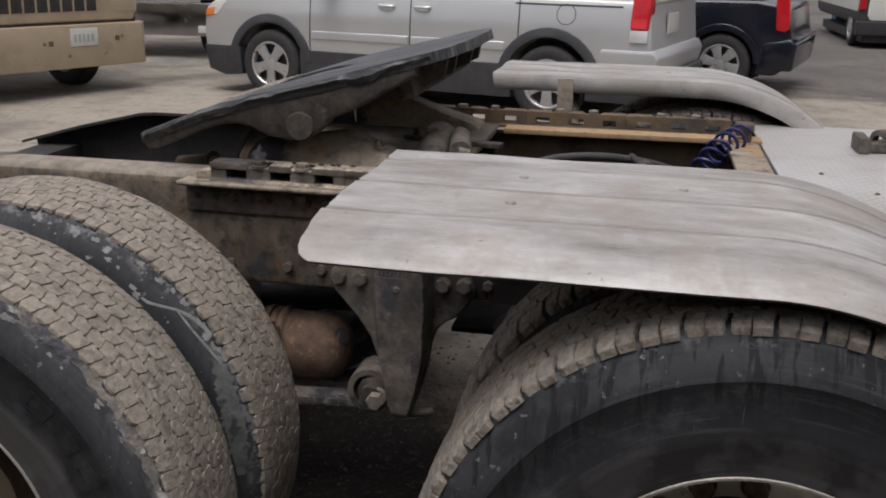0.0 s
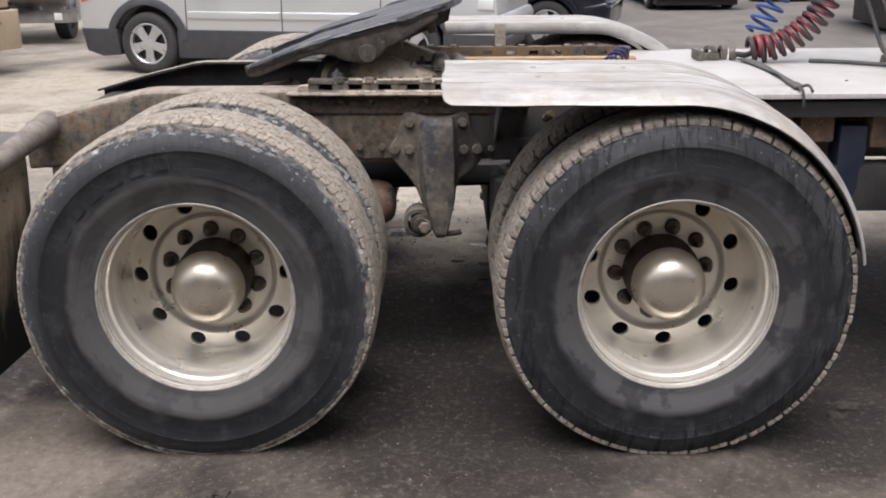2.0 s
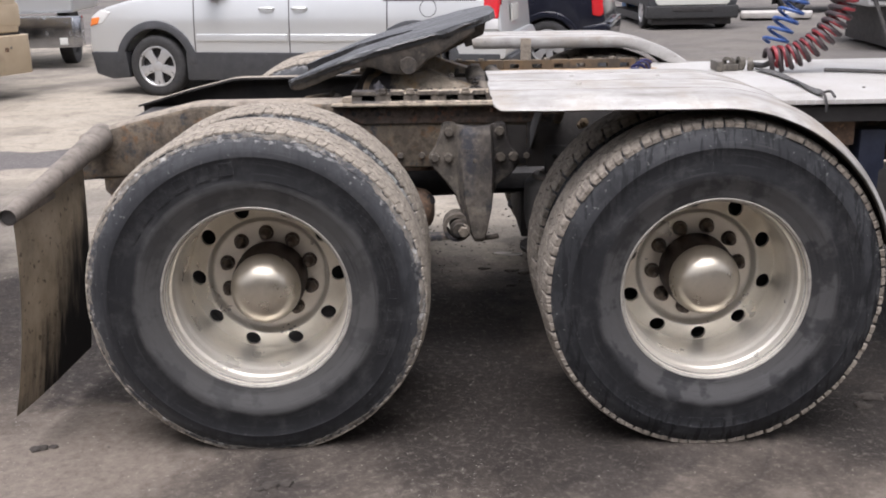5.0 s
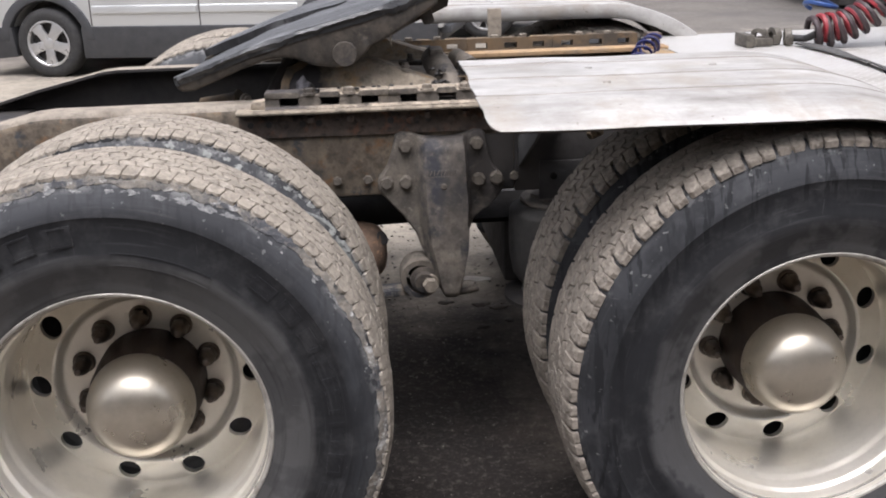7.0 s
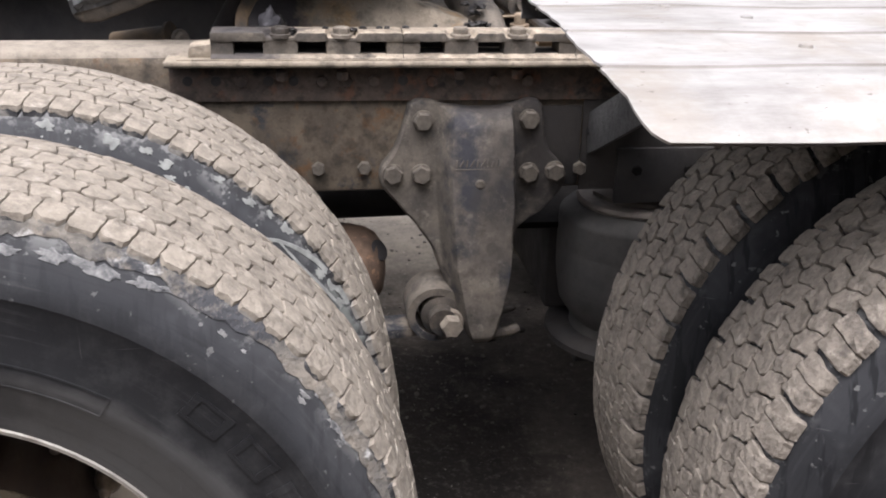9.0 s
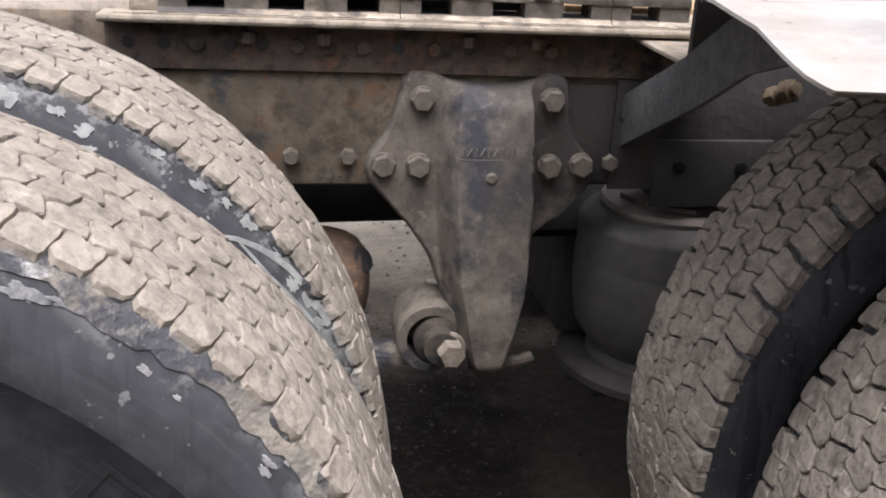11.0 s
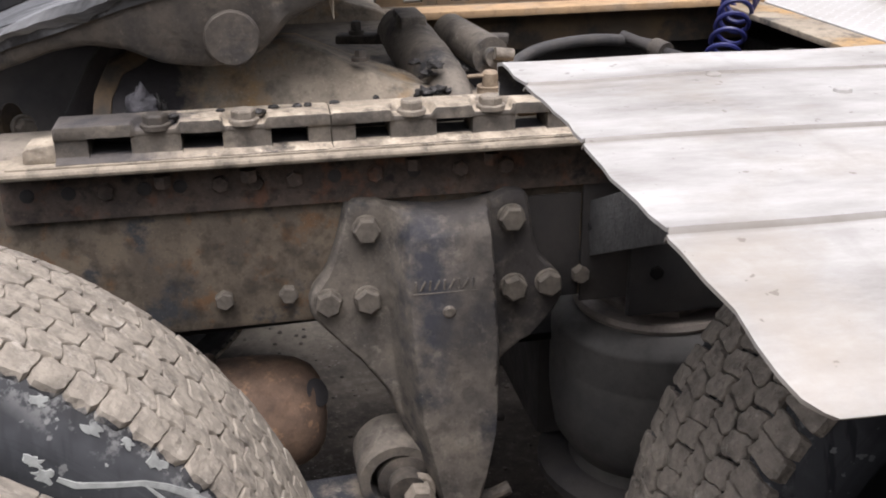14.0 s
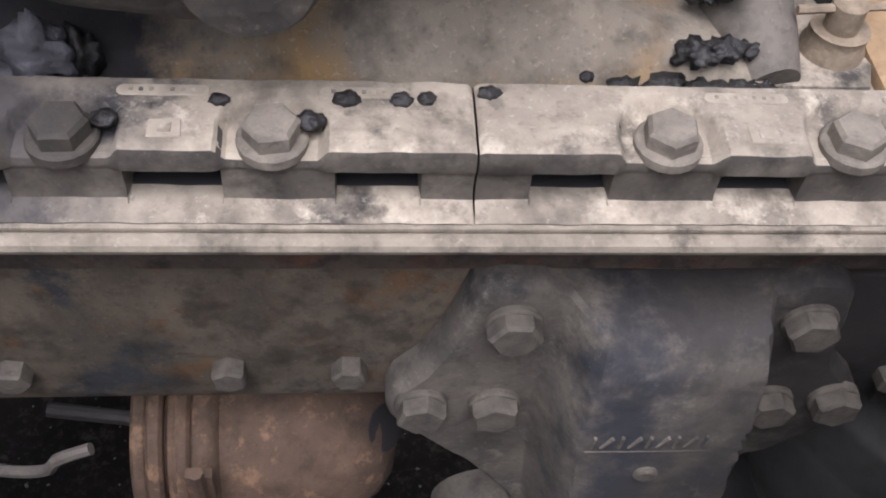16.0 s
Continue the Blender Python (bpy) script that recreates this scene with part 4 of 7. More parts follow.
def tread_mesh(n, rows, seed, wide, sipe, seam, zig, skew, shoulder, pit, flat, proud=0.0):
    """Interlocking pairs of tread blocks laid round the crown: a wide joint between pairs,
    a fine one within a pair, stepped seams between the rows, pits where joints meet."""
    rnd = random.Random(seed)
    big = 0.5375
    pitch = 2 * math.pi / n
    w0, w1 = -0.110, 0.110
    verts, faces, dark = [], [], []

    def place(a, w, r):
        r -= 0.0105 * min(1.3, (abs(w) / 0.108) ** 5)
        return (r * math.cos(a), 0.115 + w, max(r * math.sin(a), flat + 0.001))

    def step(u):
        u %= 1.0
        for lo, hi, v0, v1 in ((0.0, 0.09, 0, 1), (0.09, 0.41, 1, 1), (0.41, 0.59, 1, -1), (0.59, 0.91, -1, -1), (0.91, 1.0, -1, 0)):
            if u <= hi:
                return v0 + (v1 - v0) * (u - lo) / (hi - lo)
        return 0

    def border(j, a):
        base = w0 + (w1 - w0) * j / rows
        if j == 0 or j == rows:
            return base
        return base + zig * step(2 * a / pitch + 0.5 * j)

    def lean(j, f):
        k = -1 + 2 * min(1.0, max(0.0, (f - 0.28) / 0.44))
        return k * skew * (1 if j % 2 else -1) / big

    for j in range(rows):
        edge_row = j in (0, rows - 1)
        for i in range(n):
            for h in (0, 1):
                gl, gr = (wide, sipe) if h == 0 else (sipe, wide)
                if edge_row:
                    gl, gr = (gl + shoulder if h == 0 else gl), (gr + shoulder if h == 1 else gr)
                a0 = (i + 0.25 * j + 0.5 * h) * pitch
                a1 = a0 + 0.5 * pitch
                out = proud + rnd.uniform(-0.003, 0.004)

                def lo_w(a):
                    return border(j, a) + (seam / 2 if j else -out)

                def hi_w(a):
                    return border(j + 1, a) - (seam / 2 if j < rows - 1 else -out)

                def left(f):
                    return a0 + lean(j, f) + gl / 2 / big

                def right(f):
                    return a1 + lean(j, f) - gr / 2 / big
                cl, cr = [pit * rnd.uniform(0.5, 1.25) for _ in range(2)], [pit * rnd.uniform(0.5, 1.25) for _ in range(2)]
                ring = []
                s, e = left(0.0), right(0.0)
                ring += [(s + cl[0] / big, lo_w(s))] + [(s + (e - s) * t, lo_w(s + (e - s) * t)) for t in (0.3, 0.5, 0.7)] + [(e - cr[0] / big, lo_w(e))]
                ring += [(e, lo_w(e) + cr[0])] + [(right(f), lo_w(right(f)) + (hi_w(right(f)) - lo_w(right(f))) * f) for f in (0.36, 0.64)]
                s, e = left(1.0), right(1.0)
                ring += [(e, hi_w(e) - cr[1]), (e - cr[1] / big, hi_w(e))] + [(e + (s - e) * t, hi_w(e + (s - e) * t)) for t in (0.3, 0.5, 0.7)] + [(s + cl[1] / big, hi_w(s))]
                ring += [(s, hi_w(s) - cl[1])] + [(left(f), lo_w(left(f)) + (hi_w(left(f)) - lo_w(left(f))) * f) for f in (0.64, 0.36)]
                s = left(0.0)
                ring += [(s, lo_w(s) + cl[0])]
                ring = [(a + rnd.uniform(-0.0008, 0.0008), w + rnd.uniform(-0.0005, 0.0005)) for a, w in ring]
                m = len(ring)
                cc, cw = sum(p[0] for p in ring) / m, sum(p[1] for p in ring) / m
                top = big + rnd.uniform(-0.0010, 0.0008)
                chip = rnd.randrange(m) if rnd.random() < 0.3 else -1
                b = len(verts)
                verts += [place(a, w, 0.5235) for a, w in ring]
                for k, (a, w) in enumerate(ring):
                    worn = rnd.uniform(0.001, 0.0055) if abs(w) > 0.103 and not proud else 0.0
                    verts.append(place(a, w, top - 0.0013 - worn - (0.0022 if k == chip else 0.0) - rnd.uniform(0, 0.0005)))
                for k, (a, w) in enumerate(ring):
                    f = 0.80 if k == chip else 0.935
                    verts.append(place(cc + (a - cc) * f, cw + (w - cw) * f, top + rnd.uniform(-0.0003, 0.0003)))
                verts.append(place(cc, cw, top + 0.0002))
                for q in (0, m):
                    for k in range(m):
                        k2 = (k + 1) % m
                        faces.append((b + q + k, b + q + k2, b + q + m + k2, b + q + m + k))
                        mid = (ring[k][1] + ring[k2][1]) / 2
                        dark.append(1 if q == 0 and abs(mid) > 0.1055 and not proud else 0)
                for k in range(m):
                    faces.append((b + 2 * m + k, b + 2 * m + (k + 1) % m, b + 3 * m))
                    dark.append(0)
    me = bpy.data.meshes.new("tmp")
    me.from_pydata(verts, [], faces)
    me.polygons.foreach_set("material_index", dark)
    bm = bmesh.new()
    bm.from_mesh(me)
    bpy.data.meshes.remove(me)
    bmesh.ops.recalc_face_normals(bm, faces=bm.faces)
    return bm


def nut_mesh():
    """Flanged wheel nut with a domed cap and a stud end, along -y."""
    return join(solid([(0.0250, 0.002), (0.0250, -0.004), (0.0220, -0.009)], 24),
                prism([(0.0205 * math.cos(math.pi / 3 * k), 0.0205 * math.sin(math.pi / 3 * k)) for k in range(6)], "y", -0.030, -0.006, 0.003, 2),
                solid([(0.0185, -0.028), (0.0165, -0.038), (0.0125, -0.045), (0.0090, -0.049), (0.0075, -0.060), (0.0045, -0.062)], 18))


def mark_mesh(a0, a1, r0, r1, count, fill):
    """Raised plain blocks along an arc of the sidewall, where moulded marks stand."""
    bm = bmesh.new()
    step = (a1 - a0) / count
    for i in range(count):
        s, e = a0 + step * i, a0 + step * (i + fill)
        for u, v, p, q in ((s, e, r0, r0 + 0.004), (s, e, r1 - 0.004, r1), (s, s + step * 0.13, r0 + 0.0041, r1 - 0.0041), (e - step * 0.13, e, r0 + 0.0041, r1 - 0.0041)):
            vs = []
            for y in (-0.020, -0.0267):
                vs += [bm.verts.new((r * math.cos(a), y, r * math.sin(a))) for a, r in ((u, p), (v, p), (v, q), (u, q))]
            bm.faces.new(vs[4:])
            for k in range(4):
                bm.faces.new((vs[k], vs[(k + 1) % 4], vs[4 + (k + 1) % 4], vs[4 + k]))
    bmesh.ops.recalc_face_normals(bm, faces=bm.faces)
    return bm


SHARED = {}


def paint_spot(parent, a, r, size, seed, material="scrape", stretch=1.25):
    """A thin uneven chip of pale stuff lying on the near side of a tyre."""
    bm = bmesh.new()
    m = 19
    rings = []
    for grow, lift in ((1.0, 0.0012), (0.86, -0.0013)):
        ring = []
        for k in range(m):
            t = 2 * math.pi * k / m
            q = size * grow * (1 + 0.8 * noise.noise(Vector((math.cos(t) * 1.3 + seed, math.sin(t) * 1.3, seed))) + 0.7 * noise.noise(Vector((math.cos(t) * 3.7, math.sin(t) * 3.7 + seed, seed))))
            rr = min(0.5195, r + q * math.sin(t) * 0.75)
            aa = radians(a) + q * math.cos(t) * stretch / r
            ring.append(bm.verts.new((rr * math.cos(aa), side_y(rr) + lift, rr * math.sin(aa))))
        rings.append(ring)
    for k in range(m):
        bm.faces.new((rings[0][k], rings[0][(k + 1) % m], rings[1][(k + 1) % m], rings[1][k]))
    bm.faces.new(rings[1])
    bmesh.ops.recalc_face_normals(bm, faces=bm.faces)
    return part("chalk_spot", bm, material, parent)


def shared(key, make, material, parent, name, label=""):
    """An object whose mesh is made once."""
    if key not in SHARED:
        ob = part(name, make(), material, parent, label)
        SHARED[key] = ob.data
        return ob
    ob = new(name, SHARED[key])
    ob.parent = parent
    if label:
        ob["label"] = label
    return ob


def wheel_pair(x, side, kind):
    """Outer dished wheel and inner wheel of one axle end."""
    phase = radians(-107) if kind == "a" else radians(-121)
    flat = -0.5090 if kind == "a" else -0.5185
    # the hub sits a little off the middle of the rim
    nudge = Matrix.Translation((0.008, 0, -0.006) if kind == "a" else (-0.001, 0, -0.005))
    base = Matrix.Translation((x + 0.003, 0, HUB_Z - 0.002)) if side == "near" else Matrix.Translation((x, 2 * YC, HUB_Z)) @ Matrix.Rotation(math.pi, 4, 'Z')
    w = shared("rim" + kind, lambda: rim_mesh(phase), ["rim", "rim_edge"], truck, "wheel", "silver-painted dished steel wheel with ten hand holes")
    w.matrix_basis = base
    tread = (lambda: tread_mesh(54, 7, 3, 0.0010, 0.0006, 0.0008, 0.0017, 0.0022, -0.0003, 0.0046, flat)) if kind == "a" else (lambda: tread_mesh(52, 6, 5, 0.0034, 0.0012, 0.0018, 0.0022, 0.0032, 0.0045, 0.0036, flat, 0.007))
    shared("tyre" + kind, lambda: tyre_mesh(flat), "rubber" if kind == "a" else "rubber_wet", w, "tyre", "scuffed black rubber tyre")
    shared("tread" + kind, tread, ["tread" if kind == "a" else "tread_dark", "block_side"], w, "tread", "dusty tan tread blocks")
    if side == "near":
        for a0, a1, r0, r1, count, fill in (((48, -28, 0.405, 0.436, 8, 0.72), (152, 92, 0.400, 0.440, 6, 0.7)) if kind == "a" else ((-128, -52, 0.420, 0.455, 8, 0.72),)):
            step = (a1 - a0) / count
            for i in range(count):
                part("sidewall_mark", mark_mesh(radians(a0 + step * i), radians(a0 + step * (i + 1)), r0, r1, 1, fill), "rubber" if kind == "a" else "rubber_wet", w, smooth=False)
    if side == "near" and kind == "a":
        for a0, a1, r0, r1 in ((86, 57, 0.357, 0.359), (86, 57, 0.381, 0.383), (86, 85.6, 0.359, 0.381), (57.4, 57, 0.359, 0.381)):
            ridge = lathe([(r0, side_y(r0) + 0.002), (r0, side_y(r0) - 0.0012), (r1, side_y(r1) - 0.0012), (r1, side_y(r1) + 0.002)], 24, "y", a0=radians(a1), a1=radians(a0))
            part("sidewall_mark", ridge, "rubber", w)
    shared("hub", lambda: solid([(0.119, 0.275), (0.119, 0.215), (0.1165, 0.205), (0.1165, 0.165), (0.111, 0.150), (0.108, 0.135)], 48), "hub", w, "hub", "dark oily axle hub").matrix_basis = nudge
    shared("cap", lambda: solid([(0.110, 0.150), (0.1115, 0.143), (0.1115, 0.130), (0.1090, 0.108), (0.1015, 0.085), (0.0885, 0.066), (0.070, 0.0525), (0.048, 0.0445), (0.022, 0.041)], 56), "hubcap", w, "hub_cap", "dusty chrome dome hub cap").matrix_basis = nudge
    for k in range(10):
        a = phase + math.pi / 10 + 2 * math.pi * k / 10
        o = shared("nut", nut_mesh, "nut", w, "lug_nut")
        o.matrix_basis = Matrix.Translation((0.143 * math.cos(a), 0.2655, 0.143 * math.sin(a)))
    inner = shared("inner", lambda: lathe([(0.283, 0.012), (0.270, 0.10), (0.262, 0.17), (0.23, 0.205), (0.10, 0.21)], 60), "black", truck, "inner_wheel", "black inner steel wheel")
    inner.matrix_basis = base @ Matrix.Translation((0, 0.352, 0))
    shared("tyre" + kind, lambda: tyre_mesh(flat), "rubber", inner, "tyre", "scuffed black rubber tyre")
    shared("tread" + kind, tread, ["tread" if kind == "a" else "tread_dark", "block_side"], inner, "tread", "dusty tan tread blocks")
    if side == "near" and kind == "a":
        def scrape(path):
            bm = bmesh.new()
            rows = []
            for k, (a, r, wd) in enumerate(path):
                c, d = math.cos(radians(a)), math.sin(radians(a))
                rows.append([bm.verts.new(((r + q * wd) * c, side_y(r + q * wd) + dy, (r + q * wd) * d)) for q, dy in ((-1, 0.003), (-0.8, -0.0012), (0.8, -0.0012), (1, 0.003))])
            for p, q in zip(rows, rows[1:]):
                for i in range(3):
                    bm.faces.new((p[i], p[i + 1], q[i + 1], q[i]))
            bmesh.ops.recalc_face_normals(bm, faces=bm.faces)
            part("chalk_scrape", bm, "scrape", inner, "pale scrape on the rubber")
        smear = bmesh.new()
        rows = []
        for k in range(121):
            a = 31 - 31 * k / 120
            c, d = math.cos(radians(a)), math.sin(radians(a))
            mid = along([(0, 0.487), (7, 0.487), (13, 0.488), (20, 0.492), (26, 0.500), (31, 0.505)], a)
            wide = along([(0, 0.006), (3, 0.013), (8, 0.018), (14, 0.020), (20, 0.020), (26, 0.013), (31, 0.003)], a)
            top = wide * (1 + 0.5 * noise.noise(Vector((a * 0.9, 1, 0))) + 0.3 * noise.noise(Vector((a * 3, 1, 0))))
            low = wide * (1 + 0.6 * noise.noise(Vector((a * 0.7, 5, 0))) + 0.4 * noise.noise(Vector((a * 2.6, 5, 0))))
            rows.append([smear.verts.new((r * c, side_y(r) + dy, r * d)) for r, dy in [(mid - low, 0.002)] + [(mid - low + (low + top) * q, -0.0009) for q in (0.08, 0.25, 0.42, 0.58, 0.75, 0.92)] + [(mid + top, 0.002)]])
        for p, q in zip(rows, rows[1:]):
            for i in range(7):
                smear.faces.new((p[i], p[i + 1], q[i + 1], q[i]))
        bmesh.ops.recalc_face_normals(smear, faces=smear.faces)
        part("chalk_smear", smear, "smear", inner, "pale grey smear on the rubber")
        scrape([(50, 0.470, 0.002), (48, 0.472, 0.003), (45, 0.485, 0.0028), (42.6, 0.497, 0.0026), (40.5, 0.504, 0.003), (38.5, 0.509, 0.0034), (35.7, 0.514, 0.0032), (33, 0.516, 0.0036), (30, 0.516, 0.004), (27, 0.515, 0.003)])
        scrape([(42.2, 0.497, 0.001), (39.5, 0.496, 0.0017), (36.5, 0.496, 0.0018), (34, 0.498, 0.002), (31, 0.501, 0.0024), (28, 0.505, 0.002)])
        rn = random.Random(4)
        spots = [(62.8, 0.500, 0.007), (61.3, 0.488, 0.005), (58.5, 0.486, 0.0035), (51.2, 0.468, 0.008), (49.8, 0.512, 0.008), (52.8, 0.474, 0.006), (42.6, 0.514, 0.008), (71, 0.503, 0.009), (66, 0.507, 0.006), (80, 0.506, 0.008), (55, 0.512, 0.006), (46, 0.514, 0.005), (38, 0.517, 0.006), (34, 0.508, 0.007), (31, 0.512, 0.009), (28, 0.508, 0.008)]
        spots += [(30 + 75 * rn.random(), 0.47 + 0.045 * rn.random(), 0.0012 + 0.003 * rn.random() ** 2) for _ in range(16)]
        for a, r, size in spots:
            paint_spot(inner, a, r, size, rn.random() * 50)
    if side == "near" and kind == "a":
        bm = bmesh.new()
        rings = []
        for i in range(420):
            a = 2 * math.pi * i / 420
            c, d = math.cos(a), math.sin(a)
            u = Vector((c * 9, d * 9, 1.0))
            low = 0.5065 - 0.007 * noise.noise(u) - 0.006 * noise.noise(u * 3.1) - 0.003 * noise.noise(u * 9.0)
            rings.append([bm.verts.new((r * c, side_y(min(r, 0.5215)) - up_, max(r * d, flat + 0.002))) for r, up_ in ((low - 0.0015, -0.002), (low, 0.0016), ((low + 0.5215) / 2, 0.0026), (0.5215, 0.0024), (0.5265, -0.004))])
        for i in range(420):
            p, q = rings[i], rings[(i + 1) % 420]
            for k in range(4):
                bm.faces.new((p[k], q[k], q[k + 1], p[k + 1]))
        bmesh.ops.recalc_face_normals(bm, faces=bm.faces)
        part("worn_shoulder", bm, "shoulder", w, "torn dusty shoulder of the tyre")
        rn = random.Random(9)
        for k in range(45):
            paint_spot(w, 28 + 92 * rn.random(), 0.494 + 0.023 * rn.random(), 0.0018 + 0.005 * rn.random() ** 2, rn.random() * 50, "flake", 1.7)
        for a, r, size in ((75.2, 0.494, 0.006), (70.5, 0.498, 0.007), (65.3, 0.497, 0.007), (60.4, 0.501, 0.006), (57.3, 0.506, 0.005), (67.3, 0.499, 0.006)):
            paint_spot(w, a, r, size, a, "flake", 2.2)
    drum = shared("drum", lambda: solid([(0.10, 0.27), (0.205, 0.28), (0.21, 0.50), (0.19, 0.53)], 40), "black", inner, "brake_drum", "black brake drum")
    drum.matrix_basis = Matrix.Translation((0, -0.02, 0))


for s in ("near", "far"):
    wheel_pair(AXLE_X[0], s, "a")
    wheel_pair(AXLE_X[1], s, "b")

# -- axles --
for x in AXLE_X:
    ax = join(solid([(0.075, 0.62), (0.075, 0.95), (0.11, 1.02), (0.19, 1.12), (0.215, 1.26), (0.19, 1.40), (0.11, 1.50), (0.075, 1.57), (0.075, 1.90)], 28))
    o = part("axle_housing", ax, "black", truck, "black drive axle housing")
    o.matrix_basis = Matrix.Translation((x, 0, HUB_Z))


# -- frame --
def channel(side):
    """A rail with rounded outer corners; the rear end slopes down."""
    stations = [(-0.775, 0.872, 0.70), (-0.56, 0.932, 0.715), (-0.345, 0.982, 0.724), (-0.30, 0.986, 0.725), (1.53, 0.986, 0.725), (1.55, 0.970, 0.722), (3.2, 0.970, 0.722)]
    bm = bmesh.new()
    rings = []
    for x, zt, zb in stations:
        sec = [(0.905, zt), (0.835, zt), (0.822, zt - 0.004), (0.813, zt - 0.013), (0.810, zt - 0.028), (0.810, zb + 0.018), (0.814, zb + 0.006), (0.826, zb), (0.905, zb),
               (0.905, zb + 0.009), (0.82, zb + 0.009), (0.82, zt - 0.009), (0.905, zt - 0.009)]
        rings.append([bm.verts.new((x, y, z)) for y, z in sec])
    n = len(rings[0])
    for p, q in zip(rings, rings[1:]):
        for i in range(n):
            f = bm.faces.new((p[i], p[(i + 1) % n], q[(i + 1) % n], q[i]))
    bm.faces.new(rings[0])
    bm.faces.new(rings[-1])
    bmesh.ops.recalc_face_normals(bm, faces=bm.faces)
    # inner faces near-black, tops pale, the outer side brown
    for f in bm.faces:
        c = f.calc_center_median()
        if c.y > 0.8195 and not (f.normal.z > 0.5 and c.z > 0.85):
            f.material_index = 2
        elif f.normal.z > 0.25 and c.z > 0.85:
            f.material_index = 1
    return bm


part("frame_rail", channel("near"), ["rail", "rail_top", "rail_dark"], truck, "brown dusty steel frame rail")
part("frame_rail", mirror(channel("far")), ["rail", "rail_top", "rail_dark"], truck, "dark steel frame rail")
part("end_plate", prism([(-0.70, 0.86), (-0.60, 0.88), (-0.60, 0.63), (-0.665, 0.62), (-0.70, 0.66)], "y", 0.822, 0.834, 0.003), "rail", truck, "brown steel gusset plate")
part("rear_crossmember", prism([(-0.72, 0.86), (-0.60, 0.86), (-0.60, 0.70), (-0.72, 0.70), (-0.72, 0.708), (-0.612, 0.708), (-0.612, 0.852), (-0.72, 0.852)], "y", 0.835, 1.685, 0.003), "rail_dark", truck)
for x in (0.72, 1.62, 2.3):
    part("crossmember", box(x - 0.05, x + 0.05, 0.83, 1.69, 0.74, 0.90, 0.01), "black", truck, "black crossmember")
# added box, closes off the bright view between the air springs
part("cross_beam", box(0.90, 1.20, 0.97, 1.55, 0.40, 0.60, 0.012), "black", truck, "black box added to darken the gap between the air springs")
part("drive_shaft", tube([(0.2, YC, 0.56), (1.2, YC, 0.58)], 0.055, 16), "black", truck, "black drive shaft")
# a dark bracket, carried on in black to paint the fender's shade
part("rail_reinforcement", box(0.80, 0.905, 0.8035, 0.8095, 0.735, 0.884, 0.002), "rail_dark", truck, "black plate on the rail, for a dark bracket and the fender's shade")
part("rail_reinforcement", box(0.908, 1.50, 0.8035, 0.8095, 0.724, 0.946, 0.002), "rail_dark", truck, "black plate on the rail, for a dark bracket and the fender's shade")
# web holes and bolts along the lower edge of the rail
for x in (0.205, 0.286, 0.43, 0.512, 0.906):
    bolt(truck, (x, 0.803 if x > 0.8 else 0.809, 0.775 if x < 0.6 else 0.768), 0.0125 if x != 0.205 else 0.009, 0.013, 0.0, spin=x * 9, name="rail_bolt", material="hanger_bolt")
part("air_pipe", tube(smooth_path([(-0.25, 0.99, 0.91), (-0.05, 1.05, 0.93), (0.1, 1.1, 0.90), (0.25, 1.15, 0.86)]), 0.011, 8), "hose", truck)

# -- fifth wheel slide rails --
TRACK_X = 0.183


def casting_mesh(x0, x1, slots, bolts, step):
    """One cast length of track, as sections in y and z set along x; slots go right through."""
    xs = [x0 + (x1 - x0) * i / round((x1 - x0) / step) for i in range(round((x1 - x0) / step) + 1)]
    stations = [(x, False) for x in xs if not any(a - 0.0012 < x < b + 0.0012 for a, b in slots)]
    for a, b in slots:
        n = max(2, round((b - a) / step))
        stations += [(a, False), (b, False)] + [(a + 0.0008 + (b - a - 0.0016) * i / n, True) for i in range(n + 1)]
    stations.sort()
    ys = [0.7850 + 0.0021 * i for i in range(20)] + [0.8272, 0.829]

    def top(x, y):
        z = 1.0065
        for bx in bolts:
            d = math.hypot(x - bx, y - 0.7945) if y > 0.7945 else abs(x - bx)
            k = min(1.0, max(0.0, (d - 0.0225) / 0.0065))
            z = min(z, 0.9980 + 0.0085 * k * k * (3 - 2 * k))
        # softened ends
        return z - 0.0022 * max(0.0, 1 - min(x - x0, x1 - x) / 0.0035) ** 2

    bm = bmesh.new()
    rings = []
    for x, hollow in stations:
        zt = top(x, 0.780)
        yf = 0.7785 + 0.0022 * (1.0065 - zt) / 0.0085
        fo = 0.7812
        sec = [(0.829, 0.9632), (0.7675, 0.9632), (0.7675, 0.9648), (0.7775, 0.9682)]
        if hollow:
            sec += [(0.7890, 0.9700), (0.829, 0.9712), (0.829, 0.9900), (0.7825, 0.9902)]
        else:
            sec += [(fo - 0.0012, 0.9700), (fo, 0.9745), (fo, 0.9888), (yf + 0.0006, 0.9902)]
        sec += [(yf, 0.9912), (yf, zt - 0.0048), (yf + 0.0012, zt - 0.0016), (yf + 0.0045, zt)]
        sec += [(y, top(x, y)) for y in ys] + [(0.829, 0.9900), (0.829, 0.9712)]
        rings.append(([bm.verts.new((x, y, z)) for y, z in sec], hollow))
    n = len(rings[0][0])
    for (p, hp), (q, hq) in zip(rings, rings[1:]):
        for i in range(n):
            if hp and hq and i in (5, n - 2):
                continue
            bm.faces.new((p[i], p[(i + 1) % n], q[(i + 1) % n], q[i]))
    bm.faces.new(rings[0][0])
    bm.faces.new(rings[-1][0])
    bmesh.ops.remove_doubles(bm, verts=bm.verts, dist=1e-5)
    bmesh.ops.recalc_face_normals(bm, faces=bm.faces)
    return bm


